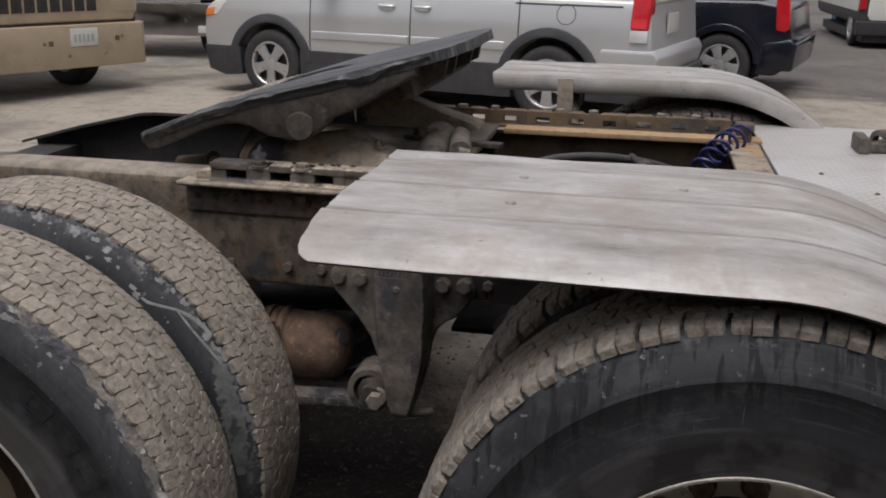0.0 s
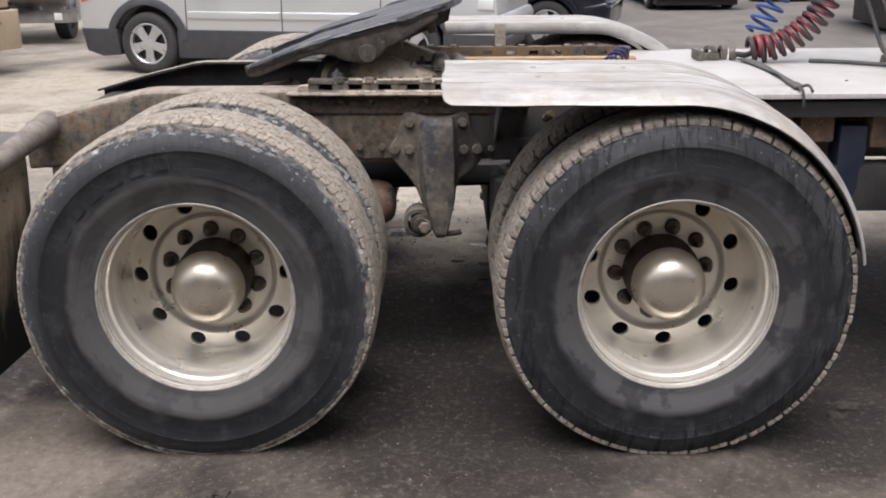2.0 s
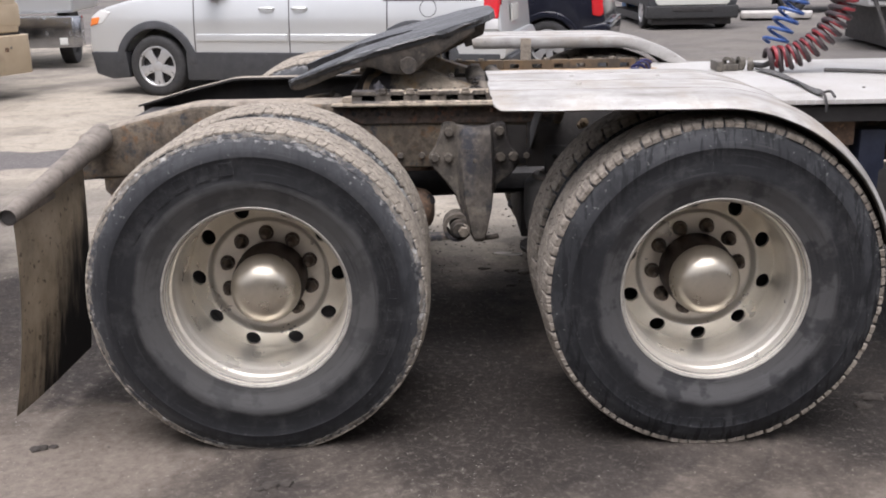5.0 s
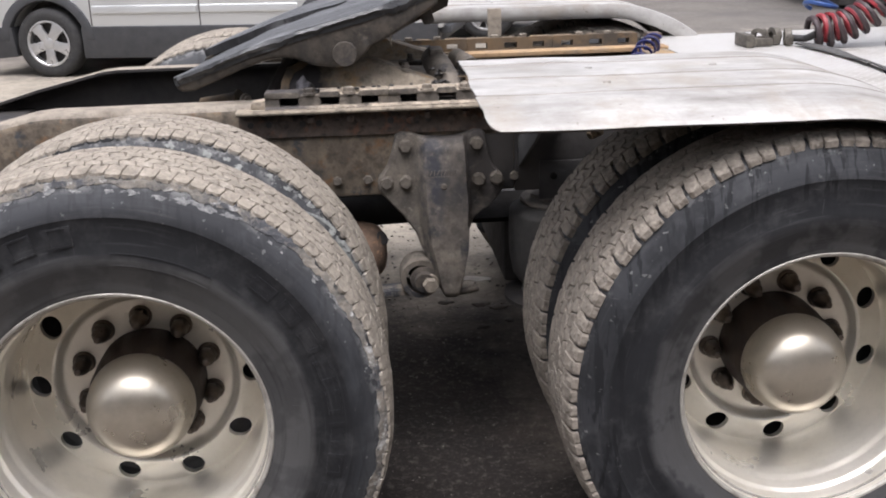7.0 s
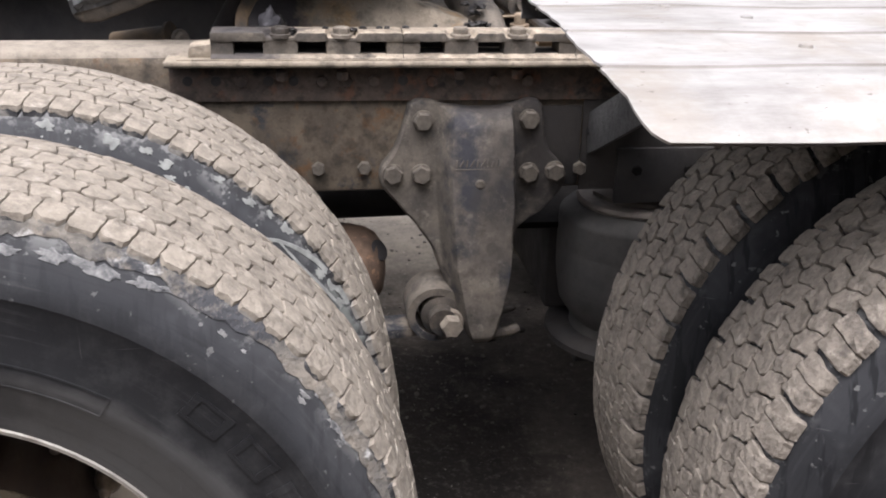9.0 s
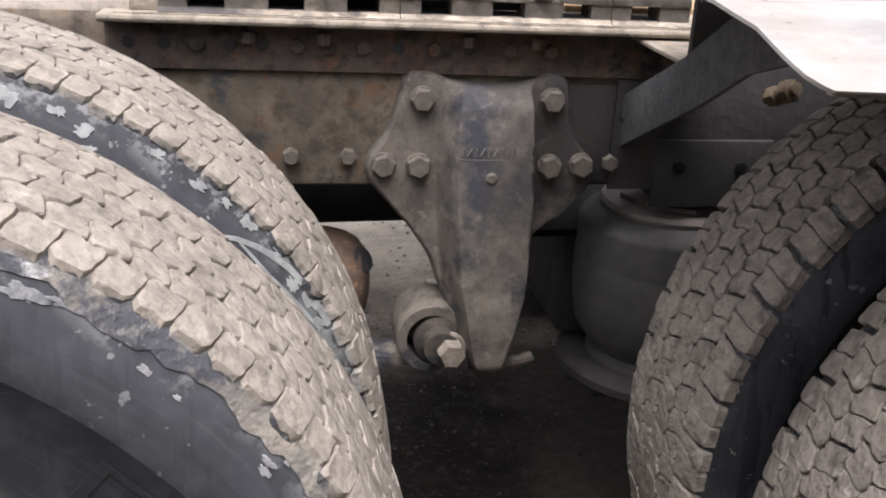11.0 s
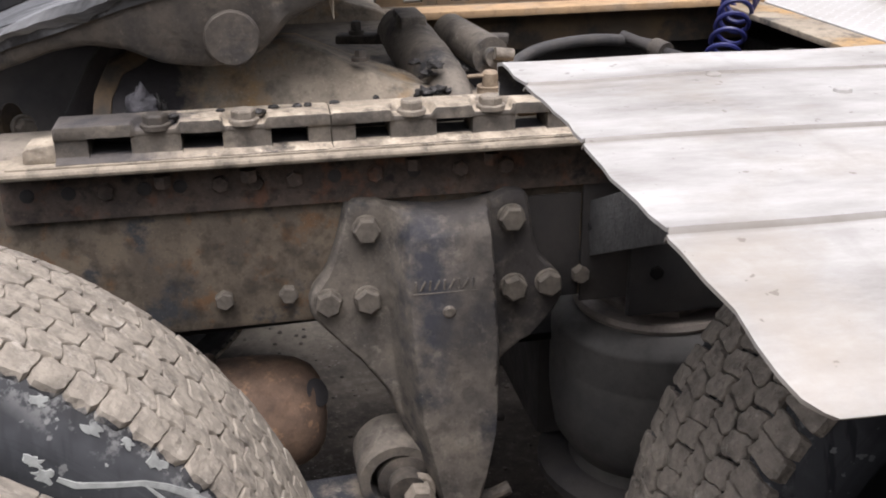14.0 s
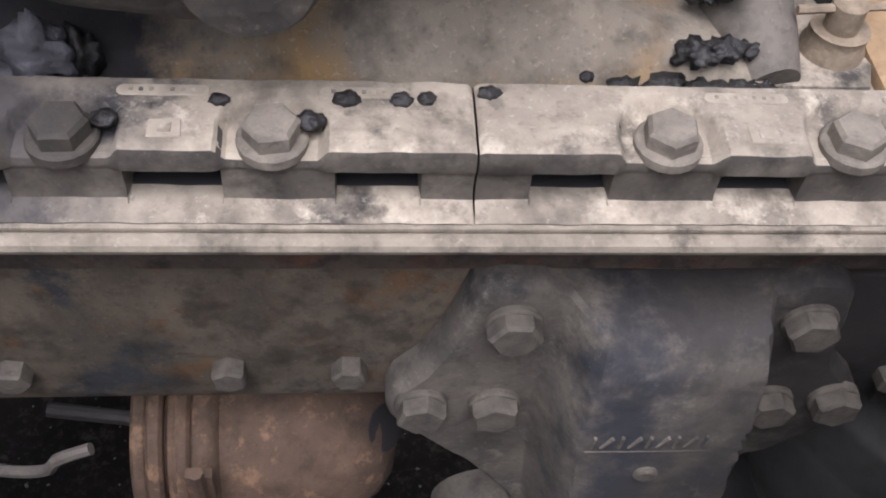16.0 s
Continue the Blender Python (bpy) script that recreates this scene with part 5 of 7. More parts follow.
def track_parts(flip):
    fx = mirror if flip else (lambda b: b)
    end = 1.497 if flip else 0.998

    def my(y):
        return 2 * YC - y if flip else y
    def lift(bm, amount):
        """The track rises a little towards its rear end."""
        for v in bm.verts:
            v.co.z += amount * (0.90 + 0.35 * max(0.0, 1.0 - (v.co.x - 0.20) / 0.80))
        return bm

    def up(x_, amount):
        return amount * (0.90 + 0.35 * max(0.0, 1.0 - (x_ - 0.20) / 0.80))
    ang = part("slide_rail", fx(lift(join(box(TRACK_X, end, 0.7605, 0.86, 0.952, 0.9605, 0.002),
                                          tube([(TRACK_X + (end - TRACK_X) * i / 12, 0.7610, 0.9565) for i in range(13)], 0.0058, 10),
                                          box(TRACK_X + 0.02, end, 0.7645, 0.86, 0.9605, 0.9640, 0.0012)), 0.013)), "rib" if flip else "rail_lip", truck, "dusty steel slide rail for the fifth wheel")
    if flip:
        ang.location.z = 0.014
    part("backing_plate", fx(lift(box(TRACK_X + 0.002, end, 0.7995, 0.8095, 0.884, 0.952, 0.002), 0.013)), "rust_plate", ang, "rusty backing plate with bolt heads")
    # castings: a bar over feet, open slots between the feet, round seats for the bolts
    x, first = 0.258, True
    while x < end - 0.05:
        e = min(0.578 if first else x + 0.300, end - 0.003)
        slots = [(a, b) for a, b in (((0.295, 0.344), (0.401, 0.449), (0.506, 0.550)) if first else ((x + 0.029, x + 0.072), (x + 0.129, x + 0.175), (x + 0.229, x + 0.271))) if b < e - 0.01]
        bs = [0.373, 0.475] if first else [q for q in (x + 0.1, x + 0.2) if q < e - 0.03]
        cb = fx(lift(roughen(casting_mesh(x + 0.0006, e - 0.0006, slots, bs, 0.006 if flip else 0.0019), 0.0007, 55), 0.013))
        cb.normal_update()
        # upward faces take the pale casting, all others the darker one
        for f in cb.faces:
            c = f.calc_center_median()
            # slot floors go black: the shade under the bar, set as colour
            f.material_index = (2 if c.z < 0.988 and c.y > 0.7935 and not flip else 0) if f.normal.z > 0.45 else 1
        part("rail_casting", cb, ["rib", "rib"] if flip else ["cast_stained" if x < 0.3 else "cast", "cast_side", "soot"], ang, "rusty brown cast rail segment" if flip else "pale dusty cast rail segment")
        for m_ in [q + 0.05 for q in bs] if not flip else []:
            bar = prism([(m_ - 0.023 + 0.004 * math.cos(t), 0.8205 + 0.004 * math.sin(t)) for t in [radians(90 + 30 * i) for i in range(7)]] + [(m_ + 0.016 + 0.004 * math.cos(t), 0.8205 + 0.004 * math.sin(t)) for t in [radians(-90 + 30 * i) for i in range(7)]], "z", 1.0052, 1.0072, 0.0005, 1)
            part("cast_mark", lift(bar, 0.013), "cast_mark", ang, "raised plain casting mark")
            for i in range(7):
                part("mark_stroke", lift(box(m_ - 0.021 + 0.0052 * i, m_ - 0.0185 + 0.0052 * i, 0.8190, 0.8222, 1.0066, 1.0074, 0.0003, 1), 0.013), "cast", ang)
            if m_ - x > 0.2 and first:
                continue
            part("cast_mark", lift(prism([(m_ - 0.0085, 0.7870), (m_ + 0.0085, 0.7870), (m_ + 0.0075, 0.7995), (m_ - 0.0085, 0.7995)], "z", 1.0048, 1.0072, 0.0005, 1), 0.013), "cast_mark", ang, "raised plain casting mark")
            ring = prism([(m_ - 0.0033, 0.7900), (m_ + 0.0033, 0.7900), (m_ + 0.0033, 0.7970), (m_ - 0.0033, 0.7970)], "z", 1.0070, 1.0077, 0.0003, 1)
            part("mark_stroke", lift(ring, 0.013), "cast", ang)
        for bx in bs:
            bolt(ang, (bx, my(0.793), 0.9980 + up(bx, 0.013)), 0.0148, 0.0155, 0.0182, UP, "track_bolt", "skirt" if bx < 0.4 and not flip else "bolt", bx * 40)
        x = e
        first = False
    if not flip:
        # added strip that paints the dark depth behind the slots
        part("slot_back", lift(box(0.262, 0.795, 0.8325, 0.837, 0.9645, 0.990), 0.013), "soot", ang, "black strip standing for the shade inside the lock slots")
    part("end_lug", fx(lift(prism([(0.221, 0.964), (0.222, 0.979), (0.226, 0.982), (0.259, 0.9865), (0.259, 0.964)], "y", 0.780, 0.829, 0.003, 2), 0.013)), "cast", ang)
    for i, bx in enumerate([0.215, 0.262, 0.305, 0.35, 0.392, 0.44, 0.482, 0.53, 0.58, 0.63, 0.68, 0.74, 0.80]):
        if i in (0, 1, 3, 4, 8, 10):
            o = part("bolt_hole", fx(move(solid([(0.0085, 0.001), (0.0085, -0.0022), (0.0075, -0.0028)], 16), Matrix.Translation((bx, 0.7995, 0.920 + up(bx, 0.013))))), "black", ang)
        else:
            bolt(ang, (bx, my(0.799), 0.920 + up(bx, 0.013)), 0.011, 0.009, 0.0, Matrix.Rotation(math.pi, 4, 'Z') if flip else None, "plate_bolt", "rust_plate", bx * 31)
    for bx in (0.373, 0.475, 0.678, 0.778):
        bolt(ang, (bx, my(0.785), 0.9525), 0.0105, 0.013, 0.0, Matrix.Rotation(radians(90), 4, 'X'), "track_nut", "rust_plate", bx * 17)


track_parts(False)
track_parts(True)

# -- orange slide base plates between the rails --
for y0, y1 in ((0.833, 0.945), (1.585, 1.658)):
    part("base_plate", box(0.825, 1.56, y0, y1, 0.980, 0.995, 0.003), "orange", truck, "orange-brown slide base plate")
part("base_web", box(0.79, 1.56, 1.648, 1.658, 0.90, 0.972, 0.002), "rib", truck)
part("base_end_plate", box(1.46, 1.548, 0.945, 1.585, 0.975, 0.987, 0.003), "saddle", truck, "brown end plate of the slide base")
# added sheet that paints the darkness down between the rails
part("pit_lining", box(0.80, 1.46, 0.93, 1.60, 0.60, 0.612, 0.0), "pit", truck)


# -- fifth wheel --
PIV = Vector((0.47, YC, 1.110))
TILT = radians(14.5)
TURN5 = Matrix.Translation(PIV) @ Matrix.Rotation(-TILT, 4, 'Y')


def local_xz(x, z):
    v = TURN5.inverted() @ Vector((x, YC, z))
    return v.x, v.z


saddle = part("fifth_wheel", roughen(bevel(join(box(0.27, 0.80, 0.846, 1.674, 0.975, 0.992, 0.0)), 0.004), 0.001, 20), "base", truck, "dark greasy fifth wheel base")


def saddle_leg(flip):
    fx = mirror if flip else (lambda b: b)
    prof = [(0.300, 0.985), (0.306, 1.035), (0.325, 1.062), (0.36, 1.070), (0.415, 1.066), (0.50, 1.074), (0.535, 1.081), (0.552, 1.080), (0.62, 1.050), (0.69, 1.026), (0.735, 1.013), (0.755, 1.002), (0.757, 0.985)]
    leg = prism(prof, "y", 0.838, 0.975, 0.007, 3)
    cut = [e for e in leg.edges if abs(e.verts[0].co.y - e.verts[1].co.y) > 0.05]
    bmesh.ops.subdivide_edges(leg, edges=cut, cuts=2)
    arch = prism([(0.292, 0.99), (0.296, 1.035), (0.312, 1.066), (0.345, 1.080), (0.372, 1.078), (0.355, 1.064), (0.332, 1.055), (0.318, 1.030), (0.314, 0.99)], "y", 0.834, 0.99, 0.004, 2)
    for b in (leg, arch):  # the cast face leans back
        for v in b.verts:
            v.co.y += max(0.0, v.co.z - 0.99) * 0.85 * (0.995 - v.co.y) / 0.157
    part("saddle_leg", fx(roughen(leg, 0.0014, 25)), "saddle", saddle, "rust-stained saddle bracket")
    part("saddle_rib", fx(arch), "rib", saddle, "orange-stained arched rib")
    part("saddle_strut", fx(tube([(0.262, 0.96, 0.985), (0.30, 0.955, 1.05), (0.33, 0.95, 1.085)], 0.02, 14)), "saddle", saddle)


saddle_leg(False)
saddle_leg(True)


def top_plate():
    half = [(0.368, 0.0), (0.364, 0.20), (0.335, 0.32), (0.26, 0.41), (0.12, 0.462), (-0.10, 0.462), (-0.24, 0.432), (-0.40, 0.362), (-0.465, 0.322), (-0.472, 0.295), (-0.44, 0.27), (-0.20, 0.13), (-0.06, 0.055), (0.0, 0.05), (0.03, 0.03), (0.035, 0.0)]
    bm = bmesh.new()
    top, bot, mid = [], [], []
    ring = half + [(x, -v) for x, v in half[-2:0:-1]]
    for x, v in ring:
        drop = max(0.0, -0.18 - x) * 0.12
        top.append(bm.verts.new((x, v, 0.091 - drop)))
        bot.append(bm.verts.new((x, v, 0.066 - drop)))
    n = len(ring)
    # strips across so that the bent ramps stay clean
    m = len(half)
    for lay, rev in ((top, False), (bot, True)):
        faces = bmesh.ops.triangle_fill(bm, edges=[bm.edges.new((lay[i], lay[(i + 1) % n])) for i in range(n)], use_beauty=True)
    for i in range(n):
        bm.faces.new((top[i], top[(i + 1) % n], bot[(i + 1) % n], bot[i]))
    bmesh.ops.recalc_face_normals(bm, faces=bm.faces)
    bmesh.ops.subdivide_edges(bm, edges=[e for e in bm.edges if e.calc_length() > 0.12], cuts=3, use_grid_fill=True)
    return bm


tp = part("top_plate", roughen(top_plate(), 0.0035, 14), "grease", saddle, "black greased fifth wheel top plate tilted rearward")
tp.matrix_basis = TURN5
# ragged grease hanging from the edge of the plate
bm = bmesh.new()
rnd = random.Random(8)
edge_pts = []


def plate_edge(x):
    """Half width of the top plate at x along it."""
    st = [(-0.472, 0.30), (-0.465, 0.322), (-0.40, 0.362), (-0.24, 0.432), (-0.10, 0.462), (0.12, 0.462), (0.26, 0.41), (0.335, 0.32)]
    for (x0, v0), (x1, v1) in zip(st, st[1:]):
        if x <= x1:
            return v0 + (v1 - v0) * max(0.0, (x - x0)) / (x1 - x0)
    return 0.32


for k in range(80):
    x = -0.455 + 0.76 * k / 79
    edge_pts.append((x, -plate_edge(x), 0.090 - max(0.0, -0.18 - x) * 0.12))
rings = []
for k, (x, v, z) in enumerate(edge_pts):
    d = 0.012 + 0.014 * abs(noise.noise(Vector((x * 30, 3, 1)))) + 0.02 * max(0, noise.noise(Vector((x * 9, 8, 2))))
    rings.append([bm.verts.new((x, v + 0.02, z + 0.002)), bm.verts.new((x, v - 0.005, z)), bm.verts.new((x, v - 0.009, z - d * 0.5)), bm.verts.new((x, v - 0.003, z - d)), bm.verts.new((x, v + 0.01, z - d * 0.6))])
for p, q in zip(rings, rings[1:]):
    for i in range(4):
        bm.faces.new((p[i], p[i + 1], q[i + 1], q[i]))
bmesh.ops.recalc_face_normals(bm, faces=bm.faces)
o = part("grease_bead", bm, "grease", saddle, "ragged black grease along the plate edge")
o.matrix_basis = TURN5
SKIRT = [(0.000, 1.016), (0.02, 1.008), (0.06, 1.013), (0.12, 1.040), (0.20, 1.075), (0.26, 1.098), (0.31, 1.106), (0.345, 1.101), (0.39, 1.083), (0.44, 1.0755), (0.485, 1.080), (0.515, 1.100), (0.54, 1.128), (0.60, 1.155), (0.66, 1.188), (0.74, 1.235)]
low = [local_xz(*p) for p in SKIRT]


def skirt_bottom(x):
    for (x0, z0), (x1, z1) in zip(low, low[1:]):
        if x <= x1:
            return z0 + (z1 - z0) * max(0.0, (x - x0)) / (x1 - x0)
    return low[-1][1]


for sgn in (-1, 1):
    bm = bmesh.new()
    rings = []
    for k in range(61):
        x = low[0][0] + 0.01 + (0.27 - low[0][0] - 0.01) * k / 60
        v, zb, zt = plate_edge(x) - 0.004, skirt_bottom(x), 0.067 - max(0.0, -0.18 - x) * 0.12
        zb = min(zb, zt - 0.008)
        rings.append([bm.verts.new((x, sgn * w, z)) for w, z in ((v - 0.055, zt), (v, zt), (v + 0.001, zb + 0.010), (v - 0.003, zb + 0.003), (v - 0.010, zb), (v - 0.050, zb + 0.002), (v - 0.055, zb + 0.008))])
    for p, q in zip(rings, rings[1:]):
        for i in range(7):
            bm.faces.new((p[i], p[(i + 1) % 7], q[(i + 1) % 7], q[i]))
    bm.faces.new(rings[0])
    bm.faces.new(rings[-1])
    bmesh.ops.recalc_face_normals(bm, faces=bm.faces)
    o = part("side_skirt", roughen(bm, 0.0015, 22), "skirt", saddle, "dark brown cast side skirt")
    o.matrix_basis = TURN5
for v in (-0.25, -0.12, 0.12, 0.25):
    o = part("underside_rib", prism([(-0.16, 0.061), (0.32, 0.061), (0.30, 0.02), (0.05, -0.02), (-0.10, 0.01)], "y", v - 0.012, v + 0.012, 0.003), "skirt", saddle)
    o.matrix_basis = TURN5
o = part("front_rib", box(0.22, 0.25, -0.36, 0.36, 0.0, 0.062, 0.004), "skirt", saddle)
o.matrix_basis = TURN5
part("grease_drip", tube([(0.589, 0.826, 1.170), (0.590, 0.826, 1.145), (0.592, 0.826, 1.122)], 0.003, 8, [0.0034, 0.0030, 0.0006]), "cast_mark", saddle, "pale thread of dried grease")
part("pivot_pin", roughen(move(solid([(0.0325, 0.0), (0.0325, -0.007), (0.030, -0.0105)], 32), Matrix.Translation((0.470, 0.802, 1.111))), 0.0005, 60), "pin", saddle, "round grey pivot pin head")
part("saddle_stud", join(move(hexbolt(0.0085, 0.012, 0.012), Matrix.Translation((0.628, 0.885, 1.060)) @ UP)), "skirt", saddle)

part("torque_rod", join(tube([(0.06, 1.04, 0.955), (0.165, 1.00, 0.975)], 0.020, 20), tube([(0.165, 1.00, 0.975), (0.170, 0.998, 0.976)], 0.026, 20)), "rib", truck, "tan rusty rod end below the plate")
bolt(truck, (0.188, 0.965, 0.978), 0.013, 0.018, 0.016, Matrix.Rotation(0.6, 4, 'Z'), "rod_nut", "bolt", 0.5)

# locking gear behind the saddle
part("lock_bar", prism([(0.62, 1.168), (0.878, 1.098), (0.888, 1.130), (0.63, 1.202)], "z", 1.024, 1.037, 0.003), "skirt", saddle, "dark notched locking bar")
for x in (0.655, 0.70, 0.745):
    bolt(saddle, (x, 1.185 - (x - 0.63) * 0.27, 1.037), 0.009, 0.02, 0.012, UP, "bar_stud", "skirt")
part("lock_cylinder", roughen(join(tube(smooth_path([(0.722, 1.180, 1.040), (0.727, 1.08, 1.036), (0.736, 0.98, 1.022), (0.747, 0.90, 1.006), (0.755, 0.856, 0.996)], 4), 0.036, 24, [0.034 + 0.004 * min(1, k / 3) - 0.0002 * max(0, k - 6) ** 2 for k in range(17)]), box(0.707, 0.745, 1.05, 1.14, 1.055, 1.082, 0.006)), 0.002, 30), "bracket", saddle, "greasy black locking cylinder")
cyl = part("air_cylinder", join(tube([(0.812, 0.935, 1.044), (0.785, 1.085, 1.052)], 0.0265, 24), tube([(0.8145, 0.918, 1.044), (0.812, 0.937, 1.044)], 0.013, 16), tube([(0.785, 1.085, 1.052), (0.782, 1.10, 1.052)], 0.015, 16)), "bracket", saddle, "dusty grey air cylinder")
part("fitting", join(tube([(0.812, 0.914, 1.052), (0.838, 0.916, 1.048)], 0.0085, 12)), "bolt", saddle)
part("spring_bolt", join(move(solid([(0.0195, 0.0), (0.0195, 0.010), (0.0175, 0.013), (0.0175, 0.022), (0.018, 0.023)], 24, "z"), Matrix.Translation((0.800, 0.888, 0.992))),
                         move(solid([(0.0105, 0.02), (0.0105, 0.040), (0.008, 0.043)], 16, "z"), Matrix.Translation((0.800, 0.888, 0.992))),
                         tube([(0.768, 0.885, 1.029), (0.835, 0.891, 1.029)], 0.0028, 6)), "tan_bolt", saddle, "rusty spring bolt with split pin")
part("lock_plate", prism([(0.742, 0.855), (0.815, 0.855), (0.822, 0.875), (0.80, 0.95), (0.742, 0.95)], "z", 0.991, 0.998, 0.002), "cast", saddle)
part("air_line", tube(smooth_path([(0.828, 0.950, 1.016), (0.850, 0.955, 1.000), (0.887, 0.960, 0.984), (0.935, 0.965, 0.970), (1.02, 0.985, 0.945)]), 0.0105, 10), "hose", saddle)
part("air_line", tube(smooth_path([(0.86, 1.15, 0.90), (0.90, 1.22, 0.93), (0.945, 1.30, 0.950), (1.02, 1.36, 0.962), (1.14, 1.42, 0.958), (1.28, 1.50, 0.925), (1.36, 1.56, 0.88)]), 0.0115, 12), "hose", saddle, "grey dusty air hose")
part("air_line", tube(smooth_path([(1.20, 1.46, 0.955), (1.246, 1.36, 0.94), (1.262, 1.27, 0.94), (1.30, 1.18, 0.91), (1.34, 1.08, 0.86)]), 0.011, 12), "rail_dark", saddle, "dusty rubber elbow hose")
part("hose_clip", tube([(1.236, 1.385, 0.944), (1.247, 1.355, 0.940)], 0.0205, 12), "skirt", saddle)
part("air_line", tube(smooth_path([(1.22, 1.13, 0.925), (1.31, 1.18, 0.940), (1.40, 1.24, 0.950), (1.46, 1.28, 0.945)]), 0.009, 10), "hose", saddle)


def lump(cx, cy, cz, sx, sy, sz, seed, material="lump", parent=None, name="grease_lump", amt=0.35):
    bm = bmesh.new()
    bmesh.ops.create_icosphere(bm, subdivisions=3, radius=1)
    for v in bm.verts:
        k = 1 + 1.3 * amt * noise.noise(v.co * 1.7 + Vector((seed, seed, 0))) + amt * noise.noise(v.co * 3.7 + Vector((0, seed, seed))) + 0.6 * amt * noise.noise(v.co * 8.3 + Vector((seed, 0, seed)))
        v.co = Vector((v.co.x * sx * k + cx, v.co.y * sy * k + cy, v.co.z * sz * k + cz))
    return part(name, bm, material, parent)


lump(0.355, 0.842, 1.026, 0.018, 0.012, 0.022, 1.0, "lilac", parent=saddle, amt=0.4)
lump(0.372, 0.850, 1.016, 0.010, 0.010, 0.018, 6.0, "lump", parent=saddle, amt=0.6)
lump(0.350, 0.846, 1.006, 0.026, 0.010, 0.008, 2.2, "lilac", parent=saddle, amt=0.5)
for i, (x, y, sx) in enumerate([(0.512, 0.822, 0.007), (0.540, 0.822, 0.006), (0.553, 0.823, 0.005), (0.494, 0.806, 0.008), (0.586, 0.828, 0.006), (0.393, 0.806, 0.007), (0.448, 0.820, 0.005), (0.640, 0.842, 0.004)]):
    lump(x, y - 0.007, 1.0072 + 0.013 * (0.90 + 0.35 * (1.0 - (x - 0.20) / 0.80)), sx, sx * 0.8, 0.0035, 3.0 + i, parent=saddle, amt=0.2)
for i, (x, y, z, s) in enumerate([(0.668, 0.858, 1.004, 0.016), (0.69, 0.858, 1.006, 0.019), (0.712, 0.858, 1.005, 0.016), (0.733, 0.860, 1.004, 0.014), (0.748, 0.866, 1.002, 0.010), (0.705, 0.872, 1.020, 0.016), (0.722, 0.874, 1.022, 0.014), (0.738, 0.878, 1.018, 0.010), (0.715, 0.890, 1.036, 0.013), (0.725, 0.885, 1.048, 0.014), (0.665, 0.862, 1.0, 0.012), (0.70, 0.9, 1.05, 0.010), (0.765, 0.93, 1.03, 0.014), (0.762, 0.98, 1.035, 0.013)]):
    lump(x, y - (0.014 if y < 0.88 else 0.0), z - 0.1 * s, s * 0.72, s * 0.6, s * 0.36, 20.0 + i, parent=saddle, amt=0.6)


# -- suspension hanger --
def hanger_mesh():
    """Cast bracket: a flange with two ears and a tapering raised web that grows out of it."""
    left = [(0.455, 0.702), (0.48, 0.690), (0.592, 0.646), (0.628, 0.633), (0.692, 0.589), (0.715, 0.572), (0.745, 0.548), (0.762, 0.538), (0.778, 0.537), (0.795, 0.543), (0.815, 0.558), (0.84, 0.569), (0.87, 0.579), (0.906, 0.588)]
    right = [(0.455, 0.738), (0.48, 0.748), (0.56, 0.770), (0.63, 0.781), (0.661, 0.795), (0.702, 0.838), (0.735, 0.866), (0.755, 0.877), (0.775, 0.878), (0.795, 0.868), (0.82, 0.846), (0.85, 0.836), (0.88, 0.833), (0.906, 0.826)]
    crest = [(0.586, 0.892), (0.60, 0.903), (0.628, 0.902), (0.655, 0.891), (0.70, 0.886), (0.75, 0.887), (0.775, 0.893), (0.798, 0.903), (0.818, 0.901), (0.83, 0.888)]
    web_l = [(0.455, 0.704), (0.50, 0.692), (0.60, 0.672), (0.70, 0.662), (0.80, 0.657), (0.90, 0.664)]
    web_r = [(0.455, 0.738), (0.49, 0.750), (0.583, 0.768), (0.70, 0.774), (0.81, 0.770), (0.90, 0.764)]
    front = [(0.455, 0.724), (0.468, 0.709), (0.52, 0.709), (0.60, 0.716), (0.70, 0.724), (0.80, 0.732), (0.862, 0.741), (0.893, 0.757)]
    us = [0.0, 0.008, 0.022] + [0.04 + 0.92 * i / 70 for i in range(71)] + [0.978, 0.992, 1.0]
    vs = [0.0, 0.008, 0.022] + [0.04 + 0.92 * i / 62 for i in range(63)] + [0.978, 0.992, 1.0]

    def ease(k):
        k = min(1.0, max(0.0, k))
        return k * k * (3 - 2 * k)
    bm = bmesh.new()
    rows = []
    for v in vs:
        zn = 0.455 + 0.451 * v
        xl, xr = along(left, zn), along(right, zn)
        row = []
        for u in us:
            x = xl + (xr - xl) * u
            z = 0.455 + v * (along(crest, x) - 0.455)
            wl, wr = along(web_l, z), along(web_r, z)
            k = min(1.0, max(0.0, (x - wl + 0.020) / 0.023))
            k = (0.65 * k + 0.35 * ease(k)) * (1 - ease((x - wr) / 0.011))
            y = 0.782 + (along(front, z) - 0.782) * k
            # thickened rims of the bolted ears
            rim = min((x - xl), (xr - x), along(crest, x) - z)
            y += 0.009 * (1 - min(1.0, rim / 0.007)) ** 2
            row.append(bm.verts.new((x, y, z)))
        rows.append(row)
    for a, b in zip(rows, rows[1:]):
        for i in range(len(us) - 1):
            bm.faces.new((a[i], a[i + 1], b[i + 1], b[i]))
    loop = rows[0][:-1] + [r[-1] for r in rows[:-1]] + rows[-1][:0:-1] + [r[0] for r in rows[:0:-1]]
    back = [bm.verts.new((v.co.x, 0.8085, v.co.z)) for v in loop]
    for i in range(len(loop)):
        j = (i + 1) % len(loop)
        bm.faces.new((loop[i], loop[j], back[j], back[i]))
